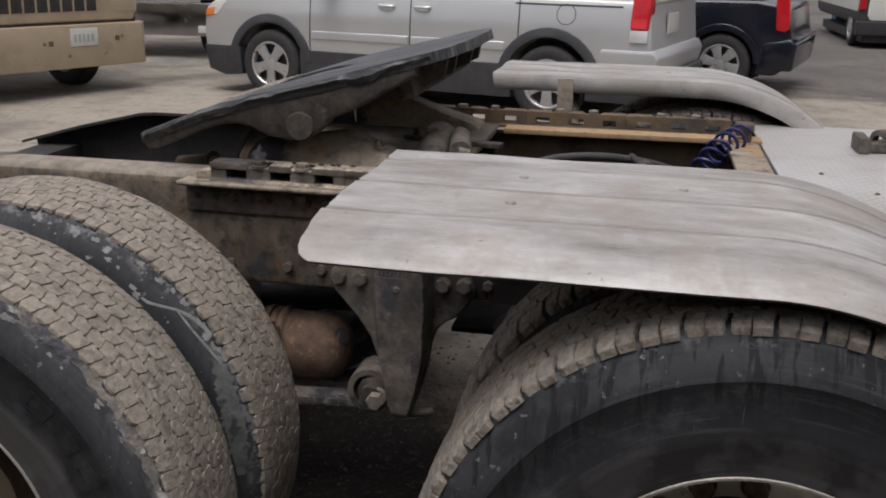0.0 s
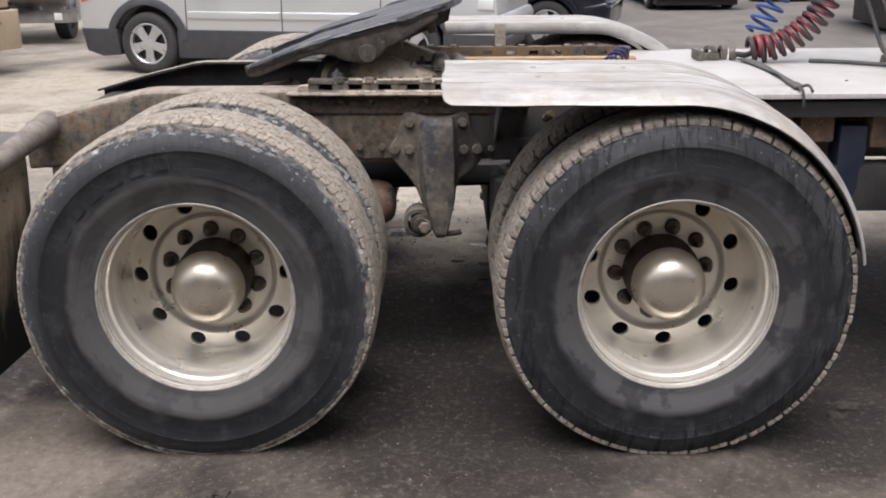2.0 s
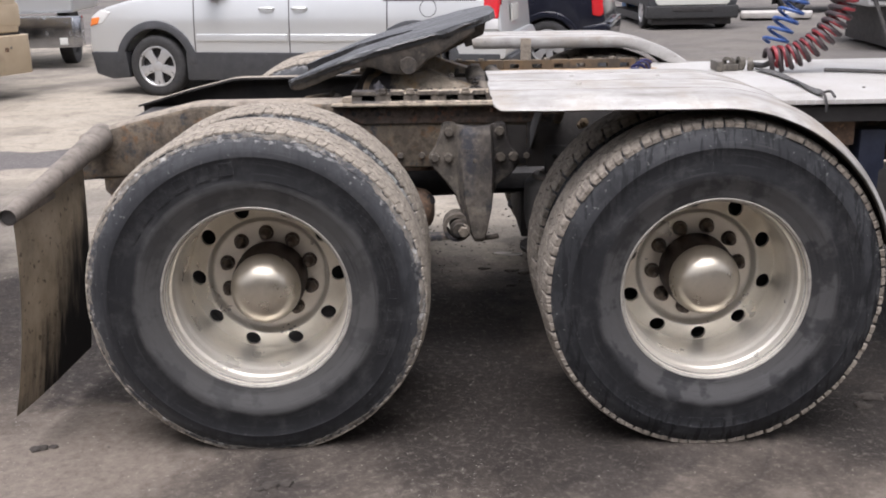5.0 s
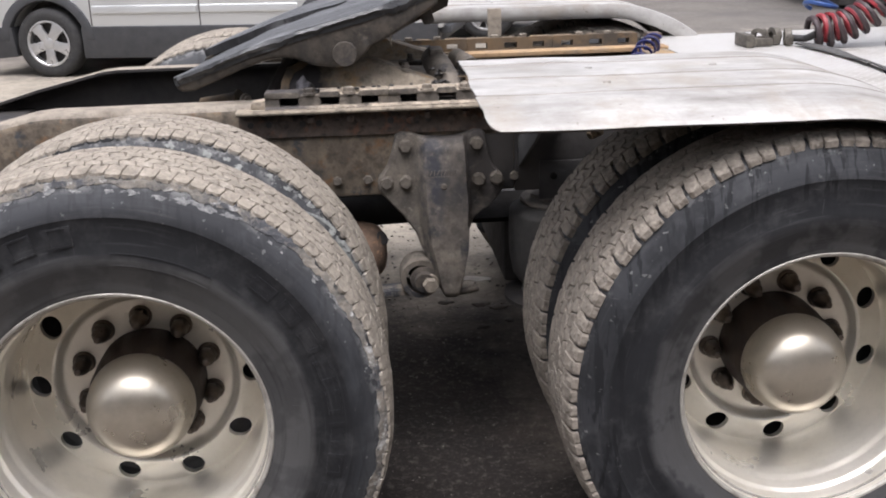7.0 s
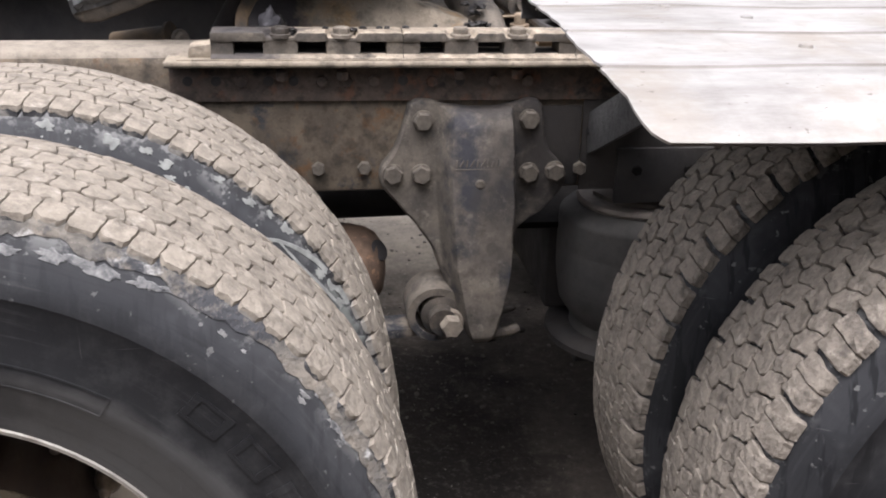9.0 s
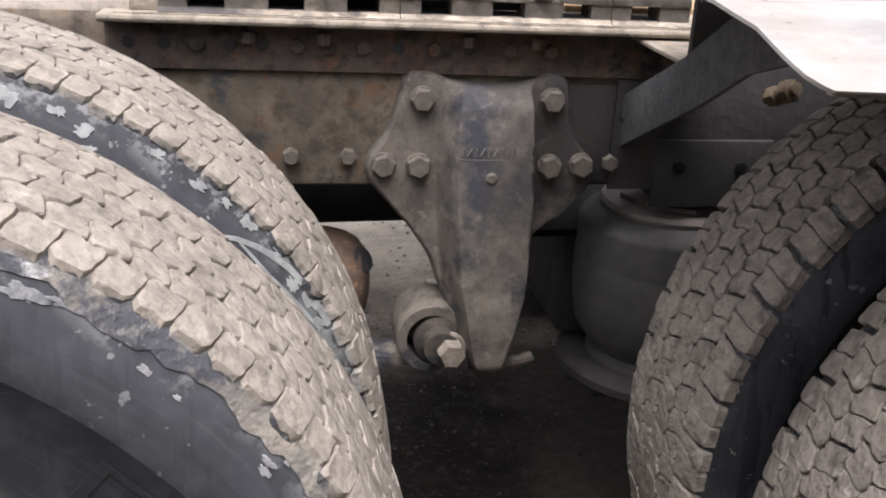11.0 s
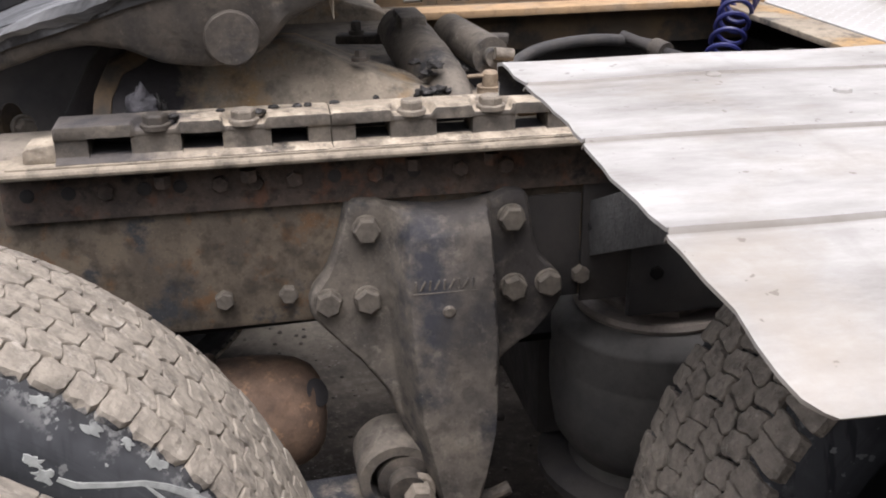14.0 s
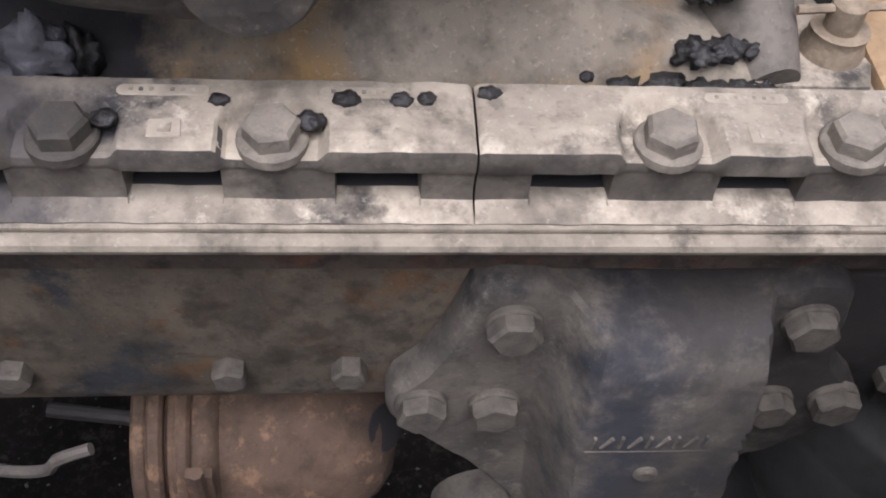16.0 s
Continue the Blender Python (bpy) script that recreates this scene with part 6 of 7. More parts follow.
    bmesh.ops.recalc_face_normals(bm, faces=bm.faces)
    return bm


def hanger(flip):
    fx = mirror if flip else (lambda b: b)
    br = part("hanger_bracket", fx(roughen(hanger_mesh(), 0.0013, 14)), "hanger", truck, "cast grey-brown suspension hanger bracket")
    bolts = [(0.561, 0.770), (0.612, 0.769), (0.614, 0.867), (0.807, 0.768), (0.855, 0.770), (0.803, 0.867)]
    for i, (x, z) in enumerate(bolts):
        o = bolt(br, (x, 2 * YC - 0.782 if flip else 0.782, z), 0.0175, 0.016, 0.0185, Matrix.Rotation(math.pi, 4, 'Z') if flip else None, "hanger_bolt", "hanger_bolt", i * 0.7)
    if not flip:
        part("small_plug", move(solid([(0.0085, 0.004), (0.0085, -0.004), (0.006, -0.006)], 18), Matrix.Translation((0.710, 0.731, 0.765))), "bracket", br)
        strokes = []
        for k in range(9):
            x = 0.668 + 0.0092 * k
            strokes.append(move(box(-0.0012, 0.0012, -0.0012, 0.002, -0.007, 0.007, 0.0006, 1), Matrix.Translation((x, 0.7315, 0.802)) @ Matrix.Rotation(0.5 if k % 2 else 0.1, 4, 'Y')))
        strokes.append(box(0.664, 0.748, 0.7305, 0.735, 0.7905, 0.7925, 0.0006, 1))
        part("cast_mark", join(*strokes), "bracket", br, "raised plain casting mark")
    # spring eye, its bush, bolt and arm
    eye = part("spring_eye", fx(join(move(lathe([(0.054, 0.752), (0.055, 0.758), (0.055, 0.838), (0.040, 0.838), (0.040, 0.752)], 36, "y", closed=True), Matrix.Translation((0.641, 0, 0.502))))), "bracket", truck, "cast spring eye")
    part("bush", fx(move(solid([(0.040, 0.83), (0.038, 0.752), (0.026, 0.748), (0.026, 0.722)], 28), Matrix.Translation((0.650, 0, 0.500)))), "skirt", eye)
    bolt(eye, (0.664, 2 * YC - 0.735 if flip else 0.735, 0.497), 0.021, 0.034, 0.025, Matrix.Rotation(math.pi, 4, 'Z') if flip else None, "pivot_nut", "bolt", 0.4)
    part("spring_leaf", fx(join(prism([(0.62, 0.452), (0.62, 0.470), (0.40, 0.462), (0.0, 0.43), (-0.1, 0.40), (-0.1, 0.375), (0.0, 0.395), (0.40, 0.438)], "y", 0.765, 0.83, 0.004))), "bracket", eye, "brown spring leaf")
    part("hanger_tail", fx(tube([(0.735, 0.73, 0.468), (0.775, 0.74, 0.468), (0.795, 0.745, 0.472)], 0.010, 10)), "skirt", eye)


hanger(False)
hanger(True)


# -- air springs and brake chambers --
def air_spring(x, flip):
    fx = mirror if flip else (lambda b: b)
    y = 0.905
    prof = [(0.095, 0.664), (0.116, 0.664), (0.131, 0.659), (0.144, 0.650), (0.1515, 0.643), (0.1545, 0.6365), (0.1542, 0.634), (0.1547, 0.6315), (0.1556, 0.5815), (0.1552, 0.579), (0.1557, 0.5765), (0.1552, 0.5315), (0.1548, 0.529), (0.1549, 0.5265), (0.1525, 0.50), (0.145, 0.455), (0.128, 0.43), (0.118, 0.415), (0.12, 0.395)]
    b = part("air_spring", fx(move(solid(prof, 48, "z"), Matrix.Translation((x, y, 0)))), "bag", truck, "black rubber air spring with dust")
    part("bead_plate", fx(move(solid([(0.112, 0.662), (0.121, 0.664), (0.123, 0.670), (0.119, 0.677), (0.106, 0.679), (0.098, 0.678), (0.05, 0.678)], 44, "z"), Matrix.Translation((x, y, 0)))), "tube", b, "pale dusty bead plate")
    part("top_cap", fx(move(solid([(0.094, 0.678), (0.094, 0.686), (0.085, 0.691), (0.03, 0.692)], 8, "z"), Matrix.Translation((x, y, 0)))), "tube", b, "pale dusty cap plate")
    part("stud", fx(join(move(solid([(0.013, 0.690), (0.013, 0.699), (0.007, 0.700), (0.007, 0.712), (0.004, 0.714)], 12, "z"), Matrix.Translation((x + 0.03, y - 0.055, 0))))), "bolt", b)
    part("spring_mount", fx(join(box(x - 0.06, x + 0.06, 0.84, 0.98, 0.690, 0.722, 0.003), box(x - 0.088, x + 0.10, 0.788, 0.800, 0.700, 0.806, 0.003))), "rail_dark", b, "dark mounting bracket")
    for dx in (-0.05, 0.05):
        bolt(b, (x + dx, 2 * YC - 0.788 if flip else 0.788, 0.765), 0.010, 0.006, 0.0, Matrix.Rotation(math.pi, 4, 'Z') if flip else None, "mount_bolt", "pit")
    part("piston_base", fx(move(solid([(0.15, 0.395), (0.17, 0.388), (0.17, 0.375), (0.10, 0.37)], 40, "z"), Matrix.Translation((x, y, 0)))), "rail_dark", b)
    part("support_beam", fx(box(x - 0.12, x + 0.16, y - 0.05, y + 0.05, 0.33, 0.372, 0.006)), "black", b)


for xx in (1.062, -0.36):
    air_spring(xx, False)
    air_spring(xx, True)


def chamber(flip):
    fx = mirror if flip else (lambda b: b)
    prof = [(0.03, 0.325), (0.068, 0.332), (0.078, 0.352), (0.080, 0.358), (0.089, 0.361), (0.091, 0.365), (0.089, 0.369), (0.082, 0.372), (0.082, 0.378), (0.093, 0.382), (0.096, 0.388), (0.096, 0.393), (0.093, 0.399), (0.086, 0.403), (0.0865, 0.455), (0.0845, 0.490), (0.078, 0.517), (0.066, 0.537), (0.048, 0.549), (0.02, 0.555)]
    b = part("brake_chamber", fx(move(solid(prof, 44, "x"), Matrix.Translation((0, 0.895, 0.545)))), "rustcan", truck, "rusty spring brake chamber")
    part("clamp_band", fx(move(lathe([(0.090, 0.343), (0.094, 0.346), (0.094, 0.354), (0.090, 0.357), (0.074, 0.357), (0.074, 0.343)], 40, "x", closed=True), Matrix.Translation((0, 0.895, 0.545)))), "rustcan", b)
    part("clamp_ear", fx(join(box(0.380, 0.402, 0.800, 0.810, 0.585, 0.625, 0.002), tube([(0.391, 0.797, 0.575), (0.391, 0.797, 0.640)], 0.006, 8))), "rustcan", b)
    part("dust_cap", fx(move(solid([(0.021, -0.003), (0.021, 0.003), (0.016, 0.004)], 24, "x"), Matrix.Translation((0.541, 0.862, 0.590)) @ Matrix.Rotation(radians(-38), 4, 'Y') @ Matrix.Rotation(radians(-30), 4, 'Z'))), "soot", b)
    part("brake_hose", fx(tube(smooth_path([(0.300, 0.835, 0.612), (0.272, 0.832, 0.600), (0.255, 0.835, 0.575), (0.215, 0.845, 0.556), (0.17, 0.86, 0.55)]), 0.0055, 8)), "tube", b, "thin dusty bent pipe")
    for q in (0.337, 0.372):
        part("shell_band", fx(move(lathe([(0.0865, q - 0.007), (0.0900, q - 0.004), (0.0910, q), (0.0900, q + 0.004), (0.0865, q + 0.007), (0.070, q)], 40, "x", closed=True), Matrix.Translation((0, 0.895, 0.545)))), "rustcan", b)
    part("push_rod", fx(tube([(0.35, 0.895, 0.545), (0.24, 0.905, 0.555)], 0.007, 10)), "black", b)


chamber(False)
chamber(True)


# -- half fenders --
def fender_mesh(flip):
    rear = [(-0.03, 0.744), (-0.016, 0.741), (0.0, 0.737), (0.05, 0.736), (0.10, 0.731), (0.14, 0.733), (0.20, 0.735), (0.33, 0.736), (0.38, 0.744), (0.44, 0.743), (0.50, 0.742), (0.60, 0.742)]  # torn rear edge across the sheet
    path = []
    for i in range(25):
        t = i / 24
        path.append((Vector((0.722 + 0.678 * t, 0, 1.121 - 0.004 * t)), Vector((0.006, 0, 1)).normalized()))
    for i in range(1, 33):
        a = radians(90 - 81 * i / 32)
        path.append((Vector((1.40 + 0.617 * math.cos(a), 0, 0.50 + 0.617 * math.sin(a))), Vector((math.cos(a), 0, math.sin(a)))))
    lip = 1.9 if flip else 1.25
    cross = [(0.611, -0.026 * lip), (0.615, -0.017 * lip), (0.614, -0.007 * lip), (0.609, -0.001), (0.598, 0.002), (0.57, 0.002)]
    for y in (0.505, 0.318, 0.140):
        cross += [(y + 0.009, 0.0), (y + 0.0045, 0.0022), (y + 0.0012, -0.0028), (y - 0.0012, -0.0028), (y - 0.0045, 0.0012), (y - 0.009, 0.0)]
    cross += [(0.115, -0.001), (0.080, -0.005), (0.050, -0.010), (0.022, -0.017), (0.002, -0.024), (-0.013, -0.031), (-0.020, -0.036), (-0.0225, -0.039), (-0.018, -0.0415), (-0.008, -0.0415)]
    fine = []
    for (y0, h0), (y1, h1) in zip(cross, cross[1:]):
        k = max(1, int(abs(y0 - y1) / 0.02))
        fine += [(y0 + (y1 - y0) * i / k, h0 + (h1 - h0) * i / k) for i in range(k)]
    fine.append(cross[-1])
    bm = bmesh.new()
    rows = []
    for i, (p, nrm) in enumerate(path):
        row = []
        for y, h in fine:
            # the sheet falls away towards the outside
            sag = 0.0135 + 0.0075 * max(0.0, min(1.0, (0.36 - y) / 0.22))
            q = p + nrm * (h - sag)
            torn = 0.0022 * noise.noise(Vector((y * 14, 2.0, 5.0))) + 0.0025 * noise.noise(Vector((y * 55, 1.0, 0.0))) + 0.003 * noise.noise(Vector((y * 160, 1.0, 0.0)))
            for ry in (0.505, 0.318, 0.140):
                if 0.0 < y - ry < 0.03:
                    torn += 0.0035
            if y > 0.50:
                torn += 0.005 * max(0.0, noise.noise(Vector((y * 90, h * 60, 3.0)))) + 0.003 * noise.noise(Vector((y * 210, h * 90, 7.0)))
            dip = min(0.0485, max(0.0, -h - 0.014))
            torn += 0.026 * (max(0.0, dip - 0.012) / 0.0155) ** 1.8 if y < 0.3 else 0.5 * (0.05 - math.sqrt(0.05 ** 2 - dip ** 2)) if y > 0.57 else 0.0
            q.x = max(q.x, along(rear, y) + torn + 0.0004 * i)
            q.z += 0.003 * noise.noise(Vector((q.x * 5, y * 5, 0)))
            row.append(bm.verts.new((q.x, y, q.z)))
        rows.append(row)
    under = []
    for (p, nrm), row in zip(path, rows):
        under.append([bm.verts.new(v.co - nrm * 0.003 + Vector((0, 0.003 if v.co.y < -0.015 else (-0.003 if v.co.y > 0.595 else 0), 0))) for v in row])
    m = len(fine)
    # the underside goes dark, its dirt and its shade in one colour
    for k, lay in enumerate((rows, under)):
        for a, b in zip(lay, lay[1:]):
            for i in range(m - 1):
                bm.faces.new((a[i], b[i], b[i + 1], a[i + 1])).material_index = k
    for a, b in ((rows[0], under[0]), (rows[-1], under[-1])):
        for i in range(m - 1):
            bm.faces.new((a[i], a[i + 1], b[i + 1], b[i]))
    for k in (0, m - 1):
        for i in range(len(rows) - 1):
            bm.faces.new((rows[i][k], rows[i + 1][k], under[i + 1][k], under[i][k]))
    bmesh.ops.recalc_face_normals(bm, faces=bm.faces)
    return bm


for flip in (False, True):
    fx = mirror if flip else (lambda b: b)
    if flip:
        part("fender_post", box(0.962, 1.010, 1.772, 1.786, 0.93, 1.125, 0.003), "rail_top", truck, "brown upright fender post")
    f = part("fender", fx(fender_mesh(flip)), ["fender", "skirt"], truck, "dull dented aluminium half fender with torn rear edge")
    if flip:
        f.location.z = 0.012
    else:
        part("fender_strap", move(prism([(0.812, 0.868), (0.80, 0.793), (0.53, 0.922), (0.42, 0.982), (0.32, 1.014), (0.12, 1.075), (0.12, 1.084), (0.32, 1.094), (0.42, 1.066), (0.505, 1.020), (0.60, 0.966)], "x", -0.004, 0.004, 0.0015),
                                  Matrix.Translation((0.922, 0, 0))), "strap", f, "brown-black flat steel fender strap")
        part("strap_hole", move(solid([(0.006, 0.0012), (0.006, -0.0012), (0.003, -0.0014)], 14, "x"), Matrix.Translation((0.9172, 0.80, 0.837))), "soot", f)
        part("fender_shelf", box(0.920, 1.012, 0.60, 0.803, 0.953, 0.959, 0.002), "rail_lip", f, "pale dusty bracket shelf")
        part("fender_post", box(0.941, 1.012, 0.634, 0.646, 0.9592, 1.098, 0.002), "rail_dark", f, "black upright fender post")
        fitting = part("pipe_fitting", tube([(1.089, 0.694, 0.893), (1.104, 0.645, 0.919)], 0.0095, 16), "brass", f, "dull brass pipe fitting")
        way = Vector((0.018, -0.050, 0.027)).normalized().to_track_quat('Y', 'Z').to_matrix().to_4x4()
        for k, rad in ((0.25, 0.0155), (0.72, 0.0175)):
            part("fitting_nut", move(prism([(rad * math.cos(math.pi / 3 * q), rad * math.sin(math.pi / 3 * q)) for q in range(6)], "y", -0.007, 0.007, 0.0015), Matrix.Translation(Vector((1.089, 0.694, 0.893)).lerp(Vector((1.104, 0.645, 0.919)), k)) @ way), "brass", fitting)
    part("fender_pipe", fx(tube(smooth_path([(1.02, 0.80, 0.90), (1.01, 0.62, 0.96), (1.0, 0.45, 1.062), (1.0, 0.1, 1.062)]), 0.016, 12)), "rail", f)
    for k, (x, y) in enumerate([(0.93, 0.50), (1.02, 0.24), (1.30, 0.40), (1.02, 0.42)]):
        z = 1.121 - 0.004 * (x - 0.735) / 0.665 - 0.0135 - 0.0075 * max(0.0, min(1.0, (0.36 - y) / 0.22))
        o = part("rivet", fx(move(solid([(0.009, -0.001), (0.008, 0.003), (0.004, 0.005)], 14, "z"), Matrix.Translation((x, y, z)))), "fender", f)

# -- deck --
deck = part("deck_plate", join(box(1.556, 3.2, 0.600, 1.95, 0.980, 0.9865, 0.002), box(1.556, 3.2, 0.600, 0.606, 0.970, 0.982, 0.0015)), "deck", truck, "white dusty aluminium tread plate deck")
part("deck_edge", box(1.544, 1.556, 0.86, 1.66, 0.955, 0.984, 0.001), "black", truck)
part("deck_beam", box(1.60, 3.2, 0.64, 0.70, 0.90, 0.955, 0.004), "black", truck)
for i, (x0, x1, z0, z1, k) in enumerate([(1.98, 2.10, 0.80, 0.925, "rustcan"), (2.12, 2.22, 0.60, 0.86, "bluebox"), (2.23, 2.33, 0.78, 0.90, "rustcan"), (2.0, 2.5, 0.55, 0.72, "black")]):
    part("chassis_box", roughen(box(x0, x1, 0.70, 0.80, z0, z1, 0.01, 2), 0.004, 14), k, truck)
tank = part("fuel_tank", move(solid([(0.10, 2.315), (0.22, 2.322), (0.285, 2.345), (0.30, 2.38), (0.30, 3.3)], 48, "x"), Matrix.Translation((0, 0.36, 0.66))), "tank", truck, "brushed aluminium fuel tank")
for x in (2.55, 3.0):
    part("tank_strap", move(lathe([(0.3005, x), (0.305, x), (0.305, x + 0.05), (0.3005, x + 0.05)], 48, "x"), Matrix.Translation((0, 0.36, 0.66))), "chrome", tank)
part("deck_rivet", join(*[move(solid([(0.006, 0.0), (0.006, 0.003), (0.003, 0.005)], 10, "z"), Matrix.Translation((x, y, 0.986))) for x, y in ((1.66, 1.2), (1.75, 1.0), (1.63, 0.9), (2.0, 1.05), (2.2, 0.9))]), "glad", deck)

# unseen plain cab rear wall, added to close the deck and block sky light
part("cab_wall", box(3.22, 3.34, 0.06, 2.46, 0.75, 3.4, 0.03), "block_wall", truck, "plain grey cab rear wall, unseen, added to block sky light")

# -- mud flap --
hang = part("flap_hanger", tube([(-0.695, 0.84, 0.862), (-0.695, 0.78, 0.858), (-0.70, 0.60, 0.838), (-0.712, 0.25, 0.797), (-0.72, -0.02, 0.766)], 0.03, 24, [0.052, 0.048, 0.040, 0.032, 0.027], caps=False), "tube", truck, "dusty tapered mud flap tube")
part("tube_bore", move(solid([(0.0245, 0.0), (0.0245, 0.004)], 20), Matrix.Translation((-0.7195, -0.012, 0.767))), "black", hang)
bm = bmesh.new()
rows = []
for i in range(15):
    v = i / 14
    row = []
    for j in range(13):
        u = j / 12
        y = 0.005 + 0.60 * u
        top = 0.752 + 0.052 * u
        z = top + (0.105 - top) * v
        x = -0.716 + 0.018 * u - 0.085 * v * v * (1 - 0.55 * u) + 0.012 * math.sin(3.1 * u + 1.0) * v
        row.append(bm.verts.new((x, y, z)))
    rows.append(row)
for a, b in zip(rows, rows[1:]):
    for i in range(12):
        bm.faces.new((a[i], a[i + 1], b[i + 1], b[i]))
bmesh.ops.solidify(bm, geom=bm.faces[:], thickness=0.009)
bmesh.ops.recalc_face_normals(bm, faces=bm.faces)
part("mud_flap", bm, "flap", hang, "dirty rubber mud flap")
part("flap_bar", box(-0.722, -0.706, 0.0, 0.62, 0.745, 0.765, 0.002), "tube", hang)


# -- couplings, straps and coiled lines on the deck --
def coil(name, path, r, turns, wire, material, parent, seg=26, label=""):
    pts = smooth_path(path, 10)
    n = int(turns * seg)
    out = []
    cum = [0.0]
    for a, b in zip(pts, pts[1:]):
        cum.append(cum[-1] + (b - a).length)
    sx = None
    for i in range(n + 1):
        s = cum[-1] * i / n
        k = max(j for j in range(len(cum)) if cum[j] <= s + 1e-9)
        k = min(k, len(pts) - 2)
        f = (s - cum[k]) / max(1e-9, cum[k + 1] - cum[k])
        c = pts[k].lerp(pts[k + 1], f)
        d = (pts[k + 1] - pts[k]).normalized()
        sx = Vector((0, 1, 0.2)) if sx is None else sx
        sx = (sx - d * sx.dot(d)).normalized()
        sy = d.cross(sx)
        a = 2 * math.pi * i / seg
        out.append(c + (sx * math.cos(a) + sy * math.sin(a)) * r)
    return part(name, tube(out, wire, 7), material, parent, label)


lines = part("hose_bracket", join(box(1.80, 1.83, 1.50, 1.62, 0.987, 1.03, 0.006), box(1.83, 1.90, 1.52, 1.60, 0.988, 1.015, 0.006)), "glad", truck, "worn brass air couplings lying on the deck")
for k, (x, y) in enumerate([(1.865, 1.56), (1.92, 1.57), (1.955, 1.54)]):
    part("coupling", roughen(join(move(lathe([(0.022, -0.012), (0.030, -0.010), (0.030, 0.012), (0.018, 0.014), (0.016, -0.012)], 24, "x", closed=True), Matrix.Translation((x, y, 1.016)) @ Matrix.Rotation(0.7 - k * 0.5, 4, 'Z')),
                                  box(x - 0.012, x + 0.012, y - 0.03, y - 0.014, 0.99, 1.022, 0.004)), 0.0015, 40), "glad", lines, "worn air coupling")
coil("red_coil", [(2.02, 1.45, 1.05), (2.10, 1.44, 1.06), (2.20, 1.43, 1.12), (2.29, 1.42, 1.23), (2.33, 1.42, 1.40), (2.35, 1.42, 1.62)], 0.040, 21, 0.0088, "red", lines, label="red coiled air line")
coil("dirty_coil", [(2.00, 1.46, 1.035), (2.09, 1.445, 1.05), (2.20, 1.435, 1.11), (2.285, 1.43, 1.22), (2.32, 1.43, 1.40), (2.34, 1.43, 1.62)], 0.047, 22, 0.0108, "hose_brown", lines, label="brown coiled power cable")
coil("blue_coil", [(2.05, 1.53, 1.10), (2.08, 1.53, 1.17), (2.13, 1.53, 1.27), (2.17, 1.53, 1.38), (2.20, 1.53, 1.55), (2.22, 1.53, 1.65)], 0.050, 13, 0.0075, "blue", lines, label="blue coiled air line")
part("hose_end", tube(smooth_path([(1.97, 1.55, 1.01), (2.01, 1.52, 1.01), (2.03, 1.48, 1.03)]), 0.012, 10), "hose", lines)
part("hose_end", tube(smooth_path([(2.05, 1.46, 1.10), (2.055, 1.45, 1.04), (2.02, 1.45, 1.01)]), 0.009, 10), "red", lines)
for k in range(3):
    part("hanging_hose", tube(smooth_path([(2.36 + 0.03 * k, 1.5, 1.62), (2.40 + 0.05 * k, 1.46, 1.40), (2.47 + 0.05 * k, 1.40 - 0.04 * k, 1.18), (2.52 + 0.03 * k, 1.34, 1.03), (2.60, 1.28, 1.0)]), 0.0095, 8), ("hose", "hose_brown", "hose")[k], lines)
part("hose_clamp", roughen(join(box(2.50, 2.60, 1.28, 1.36, 0.988, 1.03, 0.012), tube([(2.52, 1.30, 1.01), (2.64, 1.25, 1.005)], 0.017, 12), tube([(2.60, 1.34, 1.01), (2.72, 1.36, 1.0)], 0.014, 12), box(2.53, 2.56, 1.25, 1.39, 1.0, 1.05, 0.008)), 0.006, 26), "skirt", lines, "dark gnarled hose clamp on the deck")
part("loose_hose", tube(smooth_path([(2.24, 1.42, 0.996), (2.36, 1.36, 0.997), (2.48, 1.27, 0.997), (2.70, 1.14, 0.997), (2.95, 1.02, 0.997)]), 0.0085, 8), "hose", lines)
part("red_loop", tube(smooth_path([(2.40, 1.50, 1.56), (2.52, 1.49, 1.52), (2.60, 1.48, 1.58)]), 0.010, 8), "red", lines)
part("black_loop", tube(smooth_path([(2.34, 1.47, 1.50), (2.44, 1.46, 1.47), (2.54, 1.45, 1.49), (2.58, 1.44, 1.42), (2.52, 1.43, 1.36), (2.50, 1.42, 1.25)]), 0.010, 8), "hose", lines)
part("red_pipe", tube(smooth_path([(2.48, 1.5, 1.62), (2.66, 1.42, 1.40), (2.70, 1.36, 1.15), (2.74, 1.30, 1.0)]), 0.013, 10), "red", lines)
# strap across the deck with a hook over its edge
sp = smooth_path([(1.98, 1.50, 0.996), (2.0, 1.2, 0.992), (1.98, 0.9, 0.992), (1.955, 0.68, 0.993)], 8)
bm = bmesh.new()
rows = []
for i, p in enumerate(sp):
    tw = 0.5 * math.sin(i * 0.35)
    rows.append([bm.verts.new(p + Vector((math.cos(tw) * s * 0.016, 0, abs(math.sin(tw)) * 0.008 + s * math.sin(tw) * 0.008 + d))) for s, d in ((-1, 0), (1, 0), (1, 0.004), (-1, 0.004))])
for a, b in zip(rows, rows[1:]):
    for i in range(4):
        bm.faces.new((a[i], a[(i + 1) % 4], b[(i + 1) % 4], b[i]))
bmesh.ops.recalc_face_normals(bm, faces=bm.faces)
strap = tagged(part("tie_strap", bm, "strap"), "grey twisted tie-down strap with a wire hook on the deck", "strap")
